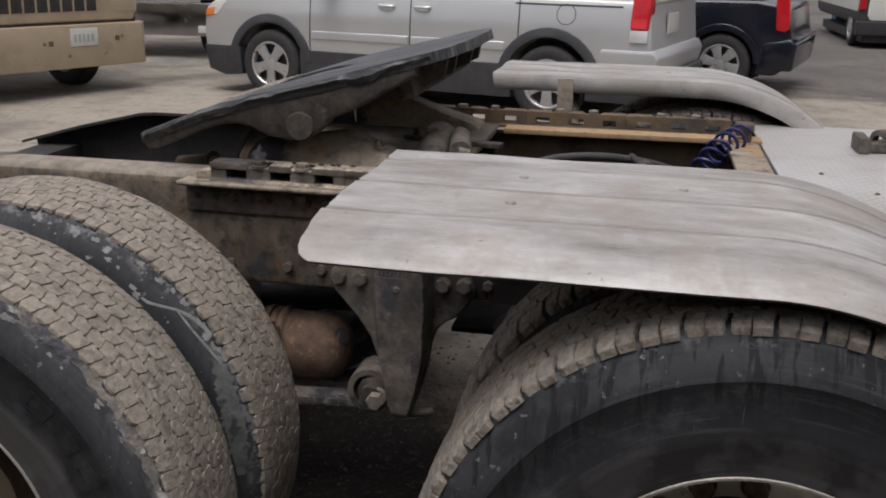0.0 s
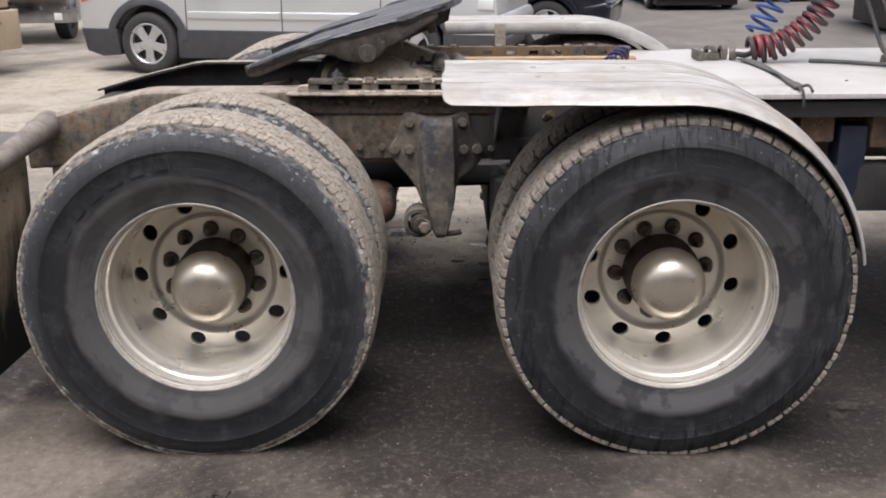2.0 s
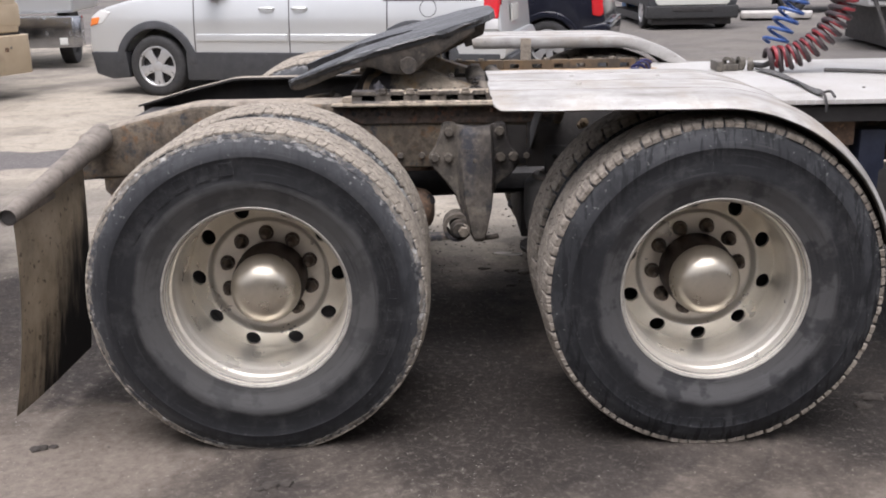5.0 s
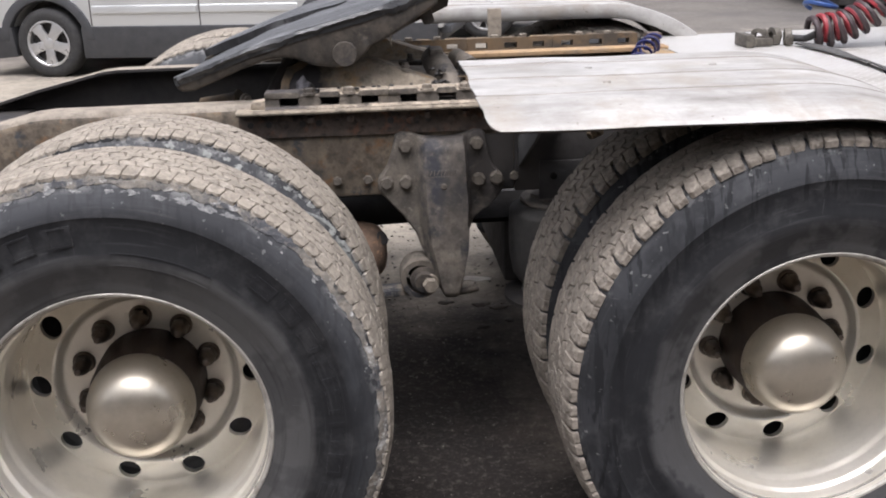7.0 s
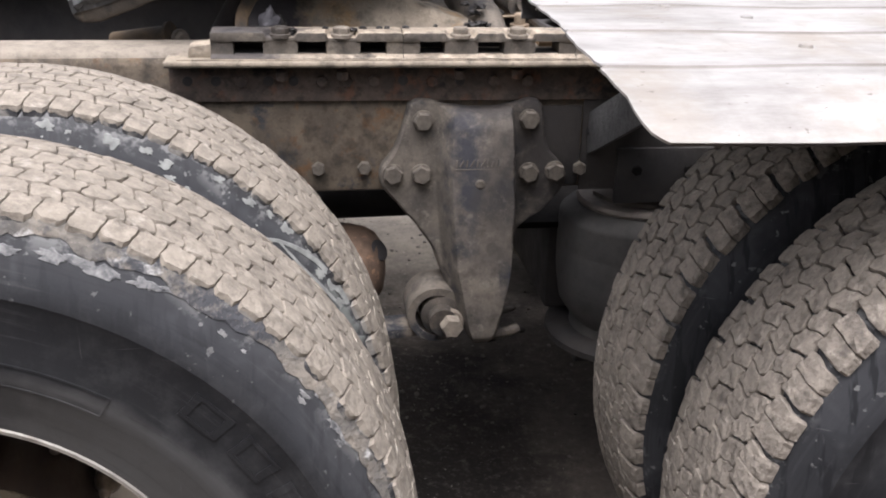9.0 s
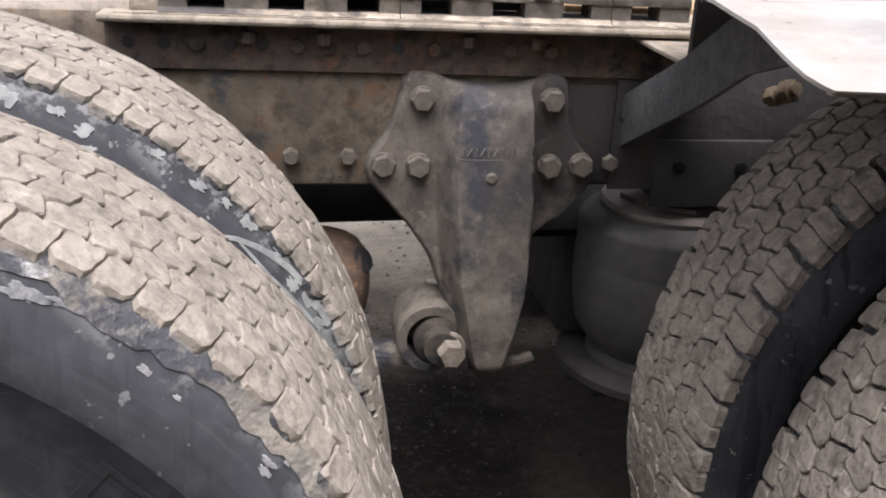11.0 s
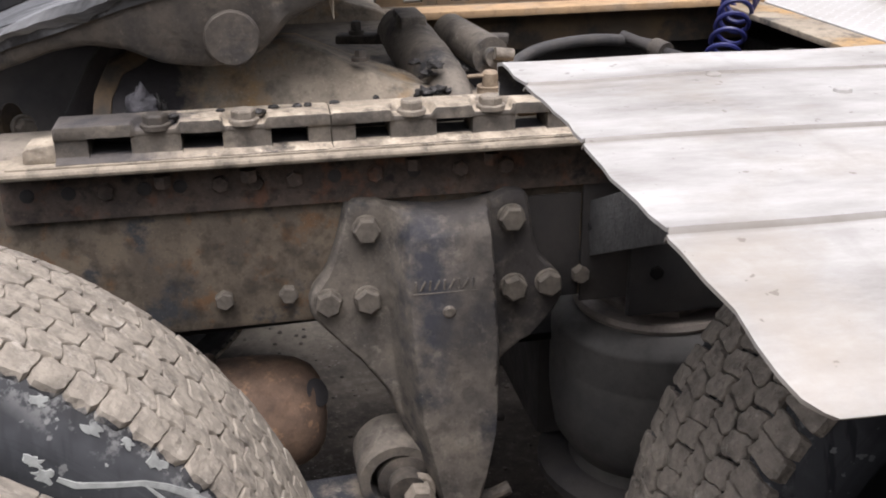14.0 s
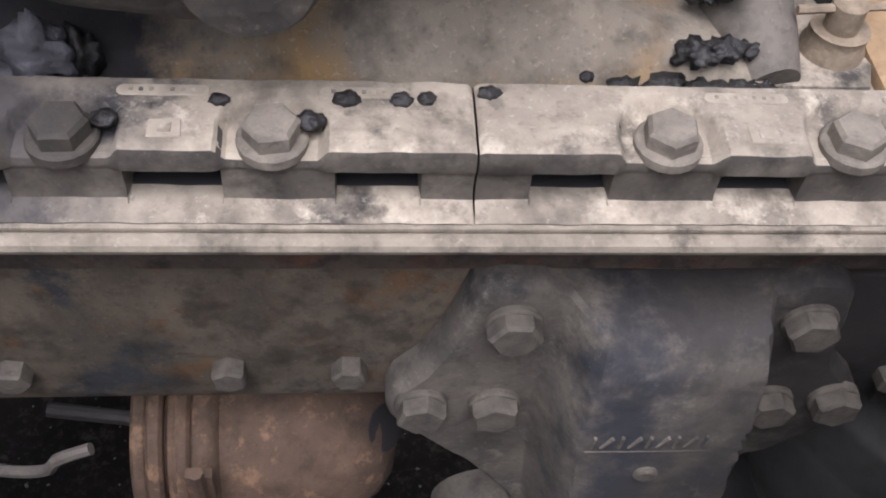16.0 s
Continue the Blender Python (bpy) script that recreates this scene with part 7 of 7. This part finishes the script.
part("hook", join(tube(smooth_path([(1.955, 0.68, 0.996), (1.945, 0.64, 1.002), (1.94, 0.60, 1.0), (1.942, 0.588, 0.975), (1.945, 0.588, 0.945)]), 0.005, 8), tube(smooth_path([(1.95, 0.67, 0.998), (1.968, 0.63, 1.012), (1.975, 0.60, 0.995)]), 0.005, 8)), "hose", strap)
coil("small_blue_coil", [(1.335, 1.335, 0.865), (1.37, 1.38, 0.915), (1.41, 1.43, 0.965), (1.45, 1.49, 0.998), (1.50, 1.56, 1.012)], 0.030, 8.5, 0.0048, "navy", lines, label="small dark blue coiled line")
part("bracket_block", roughen(join(box(1.505, 1.53, 1.585, 1.62, 0.986, 1.03, 0.004), box(1.485, 1.535, 1.58, 1.64, 1.02, 1.04, 0.004)), 0.002, 30), "rust_plate", lines)


# ---- parked vehicles and the far side of the lot ----
def car_wheel(parent, x, y, z, r, flip=False, spokes=5, rim="alloy"):
    k = r / 0.34
    prof = [(0.215, 0.03), (0.222, 0.006), (0.25, -0.004), (0.29, -0.004), (0.322, 0.008), (0.337, 0.028), (0.34, 0.06), (0.34, 0.17), (0.325, 0.20), (0.25, 0.21), (0.215, 0.19)]
    w = shared("ctyre%.2f" % r, lambda: lathe([(a * k, b) for a, b in prof], 48, "y", closed=True), "carrubber", parent, "wheel", "black tyre on a silver alloy wheel")
    w.matrix_basis = Matrix.Translation((x, y, z)) @ (Matrix.Rotation(math.pi, 4, 'Z') if flip else Matrix())

    def disc():
        bms = [lathe([(0.222 * k, 0.004), (0.224 * k, 0.0), (0.21 * k, -0.002), (0.20 * k, 0.01), (0.195 * k, 0.06)], 48), solid([(0.06 * k, 0.03), (0.055 * k, 0.004), (0.04 * k, 0.0)], 24)]
        for i in range(spokes):
            s = prism([(0.03 * k, -0.045 * k), (0.13 * k, -0.047 * k), (0.205 * k, -0.066 * k), (0.205 * k, 0.066 * k), (0.13 * k, 0.047 * k), (0.03 * k, 0.045 * k)], "y", 0.006, 0.03, 0.006, 2)
            bms.append(move(s, Matrix.Rotation(2 * math.pi * (i + 0.25) / spokes, 4, 'Y')))
        return join(*bms)
    shared("crim%.2f%d%s" % (r, spokes, rim), disc, rim, w, "rim", "silver spoked rim")
    shared("cdrum%.2f" % r, lambda: solid([(0.20 * k, 0.07), (0.20 * k, 0.16)], 24), "black", w, "brake")
    return w


def arch_outline(pts, arches, r):
    """Lower edge of a body side with round wheel openings; arches from front to rear."""
    out = []
    for cx, cz in arches:
        a0 = math.asin(max(-1, min(1, (pts - cz) / r)))
        out += [(cx + r * math.cos(t), cz + r * math.sin(t)) for t in [math.pi - a0 - (math.pi - 2 * a0) * i / 16 for i in range(17)]]
    return out


# silver minivan: local x runs from nose to tail, y from the near side inwards
VAN = Matrix.Translation((-2.625, 8.855, -0.03)) @ Matrix.Rotation(math.atan2(-0.248, 0.969), 4, 'Z') @ Matrix.Translation((-0.98, -0.02, 0.0))
van = thing("minivan", VAN, "silver minivan with dark grey lower cladding parked on the lot", "minivan")
lower = 0.43
arches = arch_outline(lower, [(0.98, 0.35), (4.05, 0.35)], 0.43)
body = [(0.14, 0.66), (0.15, lower + 0.02), (0.20, lower)] + arches + [(4.90, lower), (4.98, lower + 0.05), (5.0, 0.72), (4.96, 1.12), (0.98, 1.13), (0.62, 1.08), (0.36, 1.01), (0.22, 0.92), (0.15, 0.80)]
part("body", prism(body, "y", 0.0, 1.86, 0.045, 3), "paint_silver", van)
part("cabin", move(prism([(0.95, 1.10), (1.95, 1.72), (4.75, 1.76), (5.02, 1.10)], "y", 0.09, 1.77, 0.06, 3), Matrix()), "paint_silver", van, "silver roof and pillars")
for i, (a, b) in enumerate([(1.62, 2.55), (2.62, 3.62), (3.70, 4.72)]):
    part("side_window", prism([(a, 1.16), (a + (0.42 if i == 0 else 0.02), 1.62), (b - (0.12 if i == 2 else 0.02), 1.62), (b, 1.16)], "y", 0.078, 0.10, 0.004), "glass", van, "dark tinted window")
for pts in ([(0.15, 0.515), (0.19, 0.26), (0.38, 0.20), (0.615, 0.22), (0.60, 0.515)], [(1.36, 0.515), (1.345, 0.20), (3.685, 0.20), (3.67, 0.515)], [(4.43, 0.515), (4.415, 0.22), (4.85, 0.22), (4.96, 0.30), (4.99, 0.515)]):
    part("cladding", prism(pts, "y", -0.018, 0.28, 0.012, 2), "cladding", van, "dark grey plastic lower cladding")
part("floor_pan", prism([(0.15, 0.515), (0.19, 0.26), (0.38, 0.20), (4.85, 0.22), (4.96, 0.30), (4.99, 0.515)], "y", 0.31, 1.87, 0.015, 2), "cladding", van)
for cx in (0.98, 4.05):
    ring = [(cx + rr * math.cos(t), 0.35 + rr * math.sin(t)) for rr, seq in ((0.515, range(17)), (0.425, range(16, -1, -1))) for t in [radians(4 + 172 * i / 16) for i in seq]]
    part("wheel_arch_trim", prism(ring, "y", -0.022, 0.06, 0.012, 2), "cladding", van, "dark grey arch trim")
    part("wheel_well", box(cx - 0.43, cx + 0.43, 0.26, 0.30, 0.2, 0.78, 0.0), "black", van)
for x in (0.98, 4.05):
    car_wheel(van, x, -0.005, 0.35, 0.35)
    car_wheel(van, x, 1.865, 0.35, 0.35, True)
for a, b in ((1.50, 2.60), (2.63, 3.62)):
    part("side_moulding", box(a, b, -0.016, 0.01, 0.635, 0.715, 0.016, 3), "paint_silver", van)
for x, z0, z1 in ((1.47, 0.46, 1.11), (2.615, 0.46, 1.11), (3.74, 0.75, 1.11)):
    part("door_gap", box(x, x + 0.012, -0.002, 0.02, z0, z1), "black", van)
part("door_gap", tube(smooth_path([(3.746, 0.0, 0.76), (3.70, 0.0, 0.66), (3.60, 0.0, 0.56), (3.54, 0.0, 0.46)]), 0.006, 6), "black", van)
part("slide_track", box(3.70, 4.72, -0.003, 0.02, 1.06, 1.075), "black", van)
for x in (2.36, 2.75):
    part("handle_cup", move(solid([(0.06, 0.002), (0.06, -0.003), (0.05, -0.004)], 24), Matrix.Translation((x, 0, 0.985)) @ Matrix.Diagonal((1.5, 1, 0.8, 1))), "paint_silver", van)
    part("door_handle", tube(smooth_path([(x - 0.085, -0.005, 0.99), (x - 0.06, -0.035, 0.995), (x + 0.06, -0.035, 0.995), (x + 0.085, -0.005, 0.99)]), 0.013, 8), "paint_silver", van, "silver door handle")
part("fuel_door", lathe([(0.086, -0.001), (0.090, -0.003), (0.094, -0.001)], 32), "cladding", van).matrix_basis = Matrix.Translation((4.20, 0, 0.985))
part("tail_lamp", prism([(4.80, 0.875), (4.965, 0.875), (4.985, 1.33), (4.81, 1.33)], "y", -0.02, 0.14, 0.025, 3), "lamp_red", van, "red tail lamp")
part("tail_lamp_clear", prism([(4.80, 0.765), (4.967, 0.765), (4.965, 0.872), (4.80, 0.872)], "y", -0.02, 0.14, 0.01, 2), "lamp_clear", van)
part("head_lamp", prism([(0.155, 0.80), (0.33, 0.83), (0.44, 0.965), (0.30, 0.99), (0.19, 0.91)], "y", -0.008, 0.35, 0.02, 3), "lamp_clear", van, "clear head lamp")
part("turn_lamp", prism([(0.165, 0.805), (0.275, 0.825), (0.30, 0.91), (0.19, 0.895)], "y", -0.013, 0.06, 0.014, 3), "lamp_amber", van, "amber turn lamp")
part("rear_bumper", prism([(4.52, 0.46), (4.54, 0.70), (5.03, 0.70), (5.07, 0.62), (5.03, 0.46)], "y", -0.014, 1.87, 0.025, 2), "paint_silver", van, "silver rear bumper")
part("rear_step", box(4.99, 5.10, 0.05, 1.80, 0.40, 0.48, 0.02, 2), "cladding", van)
part("rear_plate", box(4.995, 5.01, 0.55, 0.95, 0.82, 1.0, 0.004), "plate", van)
part("mirror", roughen(box(1.62, 1.82, -0.22, -0.02, 1.11, 1.26, 0.04, 3), 0.004, 6), "cladding", van)


def bulge(root, planes, mid, depth, side=0.0):
    """Gives the flat side of a vehicle the soft outward curve of pressed sheet."""
    for ob in root.children:
        if ob.type != 'MESH' or ob.name.split(".")[0] == "wheel":
            continue
        base = ob.matrix_basis.translation.z
        bm = bmesh.new()
        bm.from_mesh(ob.data)
        for z in planes:
            bmesh.ops.bisect_plane(bm, geom=bm.verts[:] + bm.edges[:] + bm.faces[:], plane_co=(0, 0, z), plane_no=(0, 0, 1))
        for v in bm.verts:
            if v.co.y < 0.5:
                v.co.y += depth * min(2.0, ((v.co.z + base - mid) / 0.45) ** 2)
        bm.normal_update()
        bm.to_mesh(ob.data)
        bm.free()


bulge(van, [0.5, 0.58, 0.66, 0.74, 0.82, 0.90, 0.98, 1.04, 1.09], 0.62, 0.035)

# black saloon behind it
CAR = Matrix.Translation((2.04, 10.6, -0.03)) @ Matrix.Rotation(math.atan2(-0.248, 0.969), 4, 'Z') @ Matrix.Translation((-3.75, 0, 0))
car = thing("black_car", CAR, "glossy black saloon with silver alloy wheels and red tail lamps", "car")
arches = arch_outline(0.24, [(0.95, 0.34), (3.75, 0.34)], 0.38)
part("body", prism([(0.0, 0.62), (0.02, 0.30), (0.12, 0.24)] + arches + [(4.36, 0.24), (4.47, 0.34), (4.50, 0.66), (4.45, 1.0), (4.10, 1.05), (1.3, 1.0), (0.3, 0.86), (0.05, 0.76)], "y", 0.0, 1.82, 0.06, 3), "paint_black", car)
part("cabin", prism([(1.25, 0.98), (2.05, 1.42), (3.35, 1.44), (4.2, 1.03)], "y", 0.12, 1.70, 0.06, 3), "glass", car, "dark glazed cabin")
for x in (0.95, 3.75):
    car_wheel(car, x, 0.0, 0.34, 0.34, spokes=6)
    car_wheel(car, x, 1.82, 0.34, 0.34, True)
    part("wheel_well", box(x - 0.40, x + 0.40, 0.26, 0.30, 0.2, 0.74, 0.0), "black", car)
    ring = [(x + rr * math.cos(t), 0.34 + rr * math.sin(t)) for rr, seq in ((0.45, range(17)), (0.375, range(16, -1, -1))) for t in [radians(4 + 172 * i / 16) for i in seq]]
    part("arch_lip", prism(ring, "y", -0.022, 0.05, 0.016, 3), "paint_black", car)
part("tail_lamp", prism([(4.33, 0.74), (4.43, 0.72), (4.475, 0.76), (4.44, 1.14), (4.30, 1.16)], "y", -0.012, 0.16, 0.022, 3), "lamp_red", car, "red tail lamp")
part("rear_bumper", prism([(4.20, 0.30), (4.20, 0.60), (4.50, 0.66), (4.57, 0.60), (4.54, 0.30)], "y", -0.012, 1.83, 0.04, 3), "paint_black", car)
part("bumper_trim", box(4.50, 4.575, 0.02, 1.80, 0.635, 0.655, 0.008), "paint_black", car)

# tan truck whose bumper faces the lane: local x along the bumper, y into the truck
TAN = Matrix.Translation((-4.20, 9.10, -0.03)) @ Matrix.Rotation(math.atan2(-0.90, -0.436) + math.pi, 4, 'Z')
tan = thing("tan_truck", TAN, "faded tan medium truck with a broad steel bumper and dark grille", "truck")
part("bumper", prism([(-2.40, -0.02), (-2.34, -0.14), (-0.10, -0.14), (0.0, -0.04), (0.0, 0.25), (-0.06, 0.25), (-0.06, 0.0), (-2.34, 0.0), (-2.34, 0.25), (-2.40, 0.25)], "z", 0.30, 0.73, 0.012, 2), "paint_tan", tan, "tan steel bumper")
part("front", box(-2.30, -0.10, -0.02, 0.90, 0.755, 1.75, 0.03, 3), "paint_tan", tan, "tan cab front")
part("cab", box(-2.36, -0.02, 0.85, 2.4, 0.75, 2.5, 0.1, 3), "paint_tan", tan)
part("bumper_gap", box(-2.3, -0.08, 0.0, 0.05, 0.72, 0.78, 0.0), "black", tan)
for i in range(8):
    a = -1.66 + 0.14 * i
    part("grille_opening", box(a, a + 0.112, -0.028, -0.01, 0.86, 1.26, 0.004), "black", tan)
part("side_lamp", box(-1.96, -1.84, -0.045, -0.01, 0.86, 1.0, 0.01), "yellow", tan, "yellow marker lamp")
part("fender_flare", box(-0.42, -0.04, -0.03, 0.9, 0.80, 1.1, 0.08, 3), "paint_tan", tan)
pl = part("licence_plate", box(-0.98, -0.66, -0.149, -0.141, 0.52, 0.70, 0.003), "plate", tan, "small worn white licence plate")
for i in range(5):
    part("plate_bar", box(-0.94 + 0.05 * i, -0.91 + 0.05 * i, -0.151, -0.148, 0.56, 0.64), "bar", pl)
for x, z in ((-1.20, 0.56), (-0.42, 0.58)):
    part("bumper_hole", move(solid([(0.035, 0.001), (0.035, -0.004)], 4), Matrix.Translation((x, -0.141, z)) @ Matrix.Rotation(math.pi / 4, 4, 'Y')), "rustcan", tan)
for x, z in ((-1.0, 0.43), (-0.58, 0.44), (-0.36, 0.60), (-1.27, 0.56)):
    part("bumper_bolt", move(solid([(0.018, 0.001), (0.016, -0.008)], 10), Matrix.Translation((x, -0.141, z))), "bolt", tan)
for x in (-2.25, -0.62):
    w = car_wheel(tan, x + 0.25, 0.55, 0.47, 0.47, rim="paint_tan")
    w.matrix_basis = Matrix.Translation((x + 0.1, 0.75, 0.47)) @ Matrix.Rotation(radians(-90), 4, 'Z')

# truck with a chrome bumper further back
CHR = Matrix.Translation((-4.60, 12.2, -0.03)) @ Matrix.Rotation(radians(8), 4, 'Z')
chr_truck = thing("delivery_truck", CHR, "grey delivery truck with a dull chrome bumper", "truck")
part("bumper", roughen(prism([(-2.3, 0.0), (-2.22, -0.10), (-0.10, -0.10), (0.0, -0.02), (0.0, 0.2), (-2.3, 0.2)], "z", 0.32, 0.76, 0.02, 2), 0.006, 3), "chrome", chr_truck, "dull chrome bumper")
part("cab", box(-2.2, -0.1, 0.1, 2.2, 0.80, 2.3, 0.08, 3), "paint_silver", chr_truck)
part("bumper_mark", box(-0.30, -0.19, -0.106, -0.098, 0.36, 0.46, 0.003), "plate", chr_truck)
for x in (-2.05, -0.55):
    w = car_wheel(chr_truck, x, 0.6, 0.45, 0.45, rim="black")
    w.matrix_basis = Matrix.Translation((x + 0.1, 0.85, 0.45)) @ Matrix.Rotation(radians(-90), 4, 'Z')

# white van seen from behind
WV = Matrix.Translation((4.78, 17.6, -0.03))
wv = thing("white_van", WV, "white minivan seen from behind with black bumper", "minivan")
part("body", prism([(0.0, 0.52), (0.05, 0.40), (1.72, 0.40), (1.77, 0.52), (1.74, 1.3), (1.60, 1.8), (0.17, 1.8), (0.03, 1.3)], "y", 0.0, 4.6, 0.06, 3), "cladding", wv)
part("tailgate", prism([(0.14, 0.56), (0.20, 0.48), (1.57, 0.48), (1.63, 0.56), (1.60, 1.15), (0.17, 1.15)], "y", -0.03, 0.05, 0.02, 2), "paint_white", wv, "white tailgate")
part("side_panel", box(-0.004, 1.774, 0.15, 4.5, 0.62, 1.25, 0.03, 2), "paint_white", wv)
part("rear_window", prism([(0.22, 1.2), (1.55, 1.2), (1.45, 1.68), (0.32, 1.68)], "y", -0.012, 0.05, 0.01), "glass", wv)
part("bumper", box(-0.02, 1.79, -0.06, 0.2, 0.22, 0.47, 0.04, 3), "carrubber", wv, "black plastic bumper")
# black box added for the shadow beneath the van
part("underbody", box(0.1, 1.68, 0.05, 4.3, 0.10, 0.26, 0.02), "black", wv)
part("bumper_recess", box(0.48, 1.28, -0.066, -0.05, 0.36, 0.46, 0.005), "black", wv)
for x in (-0.005, 1.665):
    part("tail_lamp", box(x, x + 0.11, -0.035, 0.08, 0.66, 1.2, 0.01), "lamp_red", wv, "red tail lamp")
for x in (0.56, 0.93):
    part("latch", box(x, x + 0.02, -0.036, -0.028, 0.72, 0.78), "black", wv)
for x in (0.12, 1.65):
    w = car_wheel(wv, x, 0.7, 0.33, 0.34)
    w.matrix_basis = Matrix.Translation((x - 0.11 + (0.0 if x < 1 else 0.22), 0.75, 0.34)) @ Matrix.Rotation(radians(90 if x > 1 else -90), 4, 'Z')

# silver pickup far off, blue bin, concrete slab with a post
SV = Matrix.Translation((6.9, 22.5, -0.03))
sv = thing("silver_van", SV, "silver van standing far across the lot", "van")
ar = arch_outline(0.35, [(2.45, 0.36), (5.3, 0.36)], 0.44)
part("body", prism([(0.0, 0.62), (0.05, 0.35)] + ar + [(6.1, 0.35), (6.2, 0.7), (6.1, 1.3), (5.2, 2.0), (0.3, 2.0), (0.0, 1.3)], "y", 0, 1.9, 0.06, 3), "paint_silver", sv)
part("side_moulding", box(0.1, 1.9, -0.012, 0.01, 0.56, 0.62, 0.008), "cladding", sv)
for x in (2.45, 5.3):
    car_wheel(sv, x, 0.0, 0.37, 0.37, rim="carrubber")
    part("wheel_well", box(x - 0.44, x + 0.44, 0.26, 0.30, 0.2, 0.8, 0.0), "black", sv)
bin_ = thing("blue_bin", Matrix.Translation((5.1, 21.7, -0.03)), "blue steel waste bin with a frame on a dark base", "waste bin")
part("panel", box(0.06, 0.60, 0.0, 0.9, 0.10, 1.5, 0.02), "paint_blue", bin_)
part("base", box(-0.02, 0.66, -0.05, 0.95, 0.0, 0.10, 0.01), "black", bin_)
for x in (0.0, 0.62):
    part("post", box(x, x + 0.05, -0.03, 0.02, 0.10, 1.6, 0.006), "tube", bin_)
slab = thing("concrete_slab", Matrix.Translation((7.35, 19.9, -0.03)), "pale broken concrete slab lying on the asphalt", "slab")
part("slab", roughen(prism([(0.0, 0.1), (0.25, -0.1), (1.5, -0.05), (1.7, 0.4), (1.2, 0.9), (0.2, 0.8)], "z", 0.05, 0.17, 0.02, 2), 0.02, 2), "concrete", slab)
part("slab_foot", box(0.15, 1.5, 0.1, 0.7, 0.0, 0.06, 0.01), "black", slab)
part("post", tube([(0.95, 0.1, 0.15), (0.97, 0.1, 1.4)], 0.025, 8), "tube", slab)

# pale box truck at the lane's edge
bt = thing("box_truck", Matrix.Translation((7.05, 12.6, -0.03)) @ Matrix.Rotation(radians(-6), 4, 'Z'), "pale grey box truck with a black lower part", "truck")
part("box_body", box(0.0, 5.0, 0.0, 2.4, 0.66, 3.0, 0.06, 3), "paint_silver", bt)
part("body_trim", box(0.05, 5.0, -0.012, 0.02, 0.74, 0.78, 0.006), "cladding", bt)
# one black box fills the space below the body
part("chassis", box(0.35, 5.0, 0.06, 2.3, 0.05, 0.66, 0.03), "black", bt)
for x in (1.3, 4.2):
    car_wheel(bt, x, 0.03, 0.42, 0.42, rim="black")
# red vehicle far behind the minivan's nose
rc = thing("red_car", Matrix.Translation((-9.6, 30.0, -0.03)), "red car far across the lot", "car")
part("body", prism([(0.0, 0.7), (0.1, 0.32), (4.3, 0.32), (4.4, 0.7), (4.2, 1.0), (3.4, 1.45), (1.4, 1.45), (0.7, 0.95)], "y", 0, 1.8, 0.08, 3), "lamp_red", rc)
for x in (0.85, 3.5):
    car_wheel(rc, x, -0.02, 0.33, 0.33)
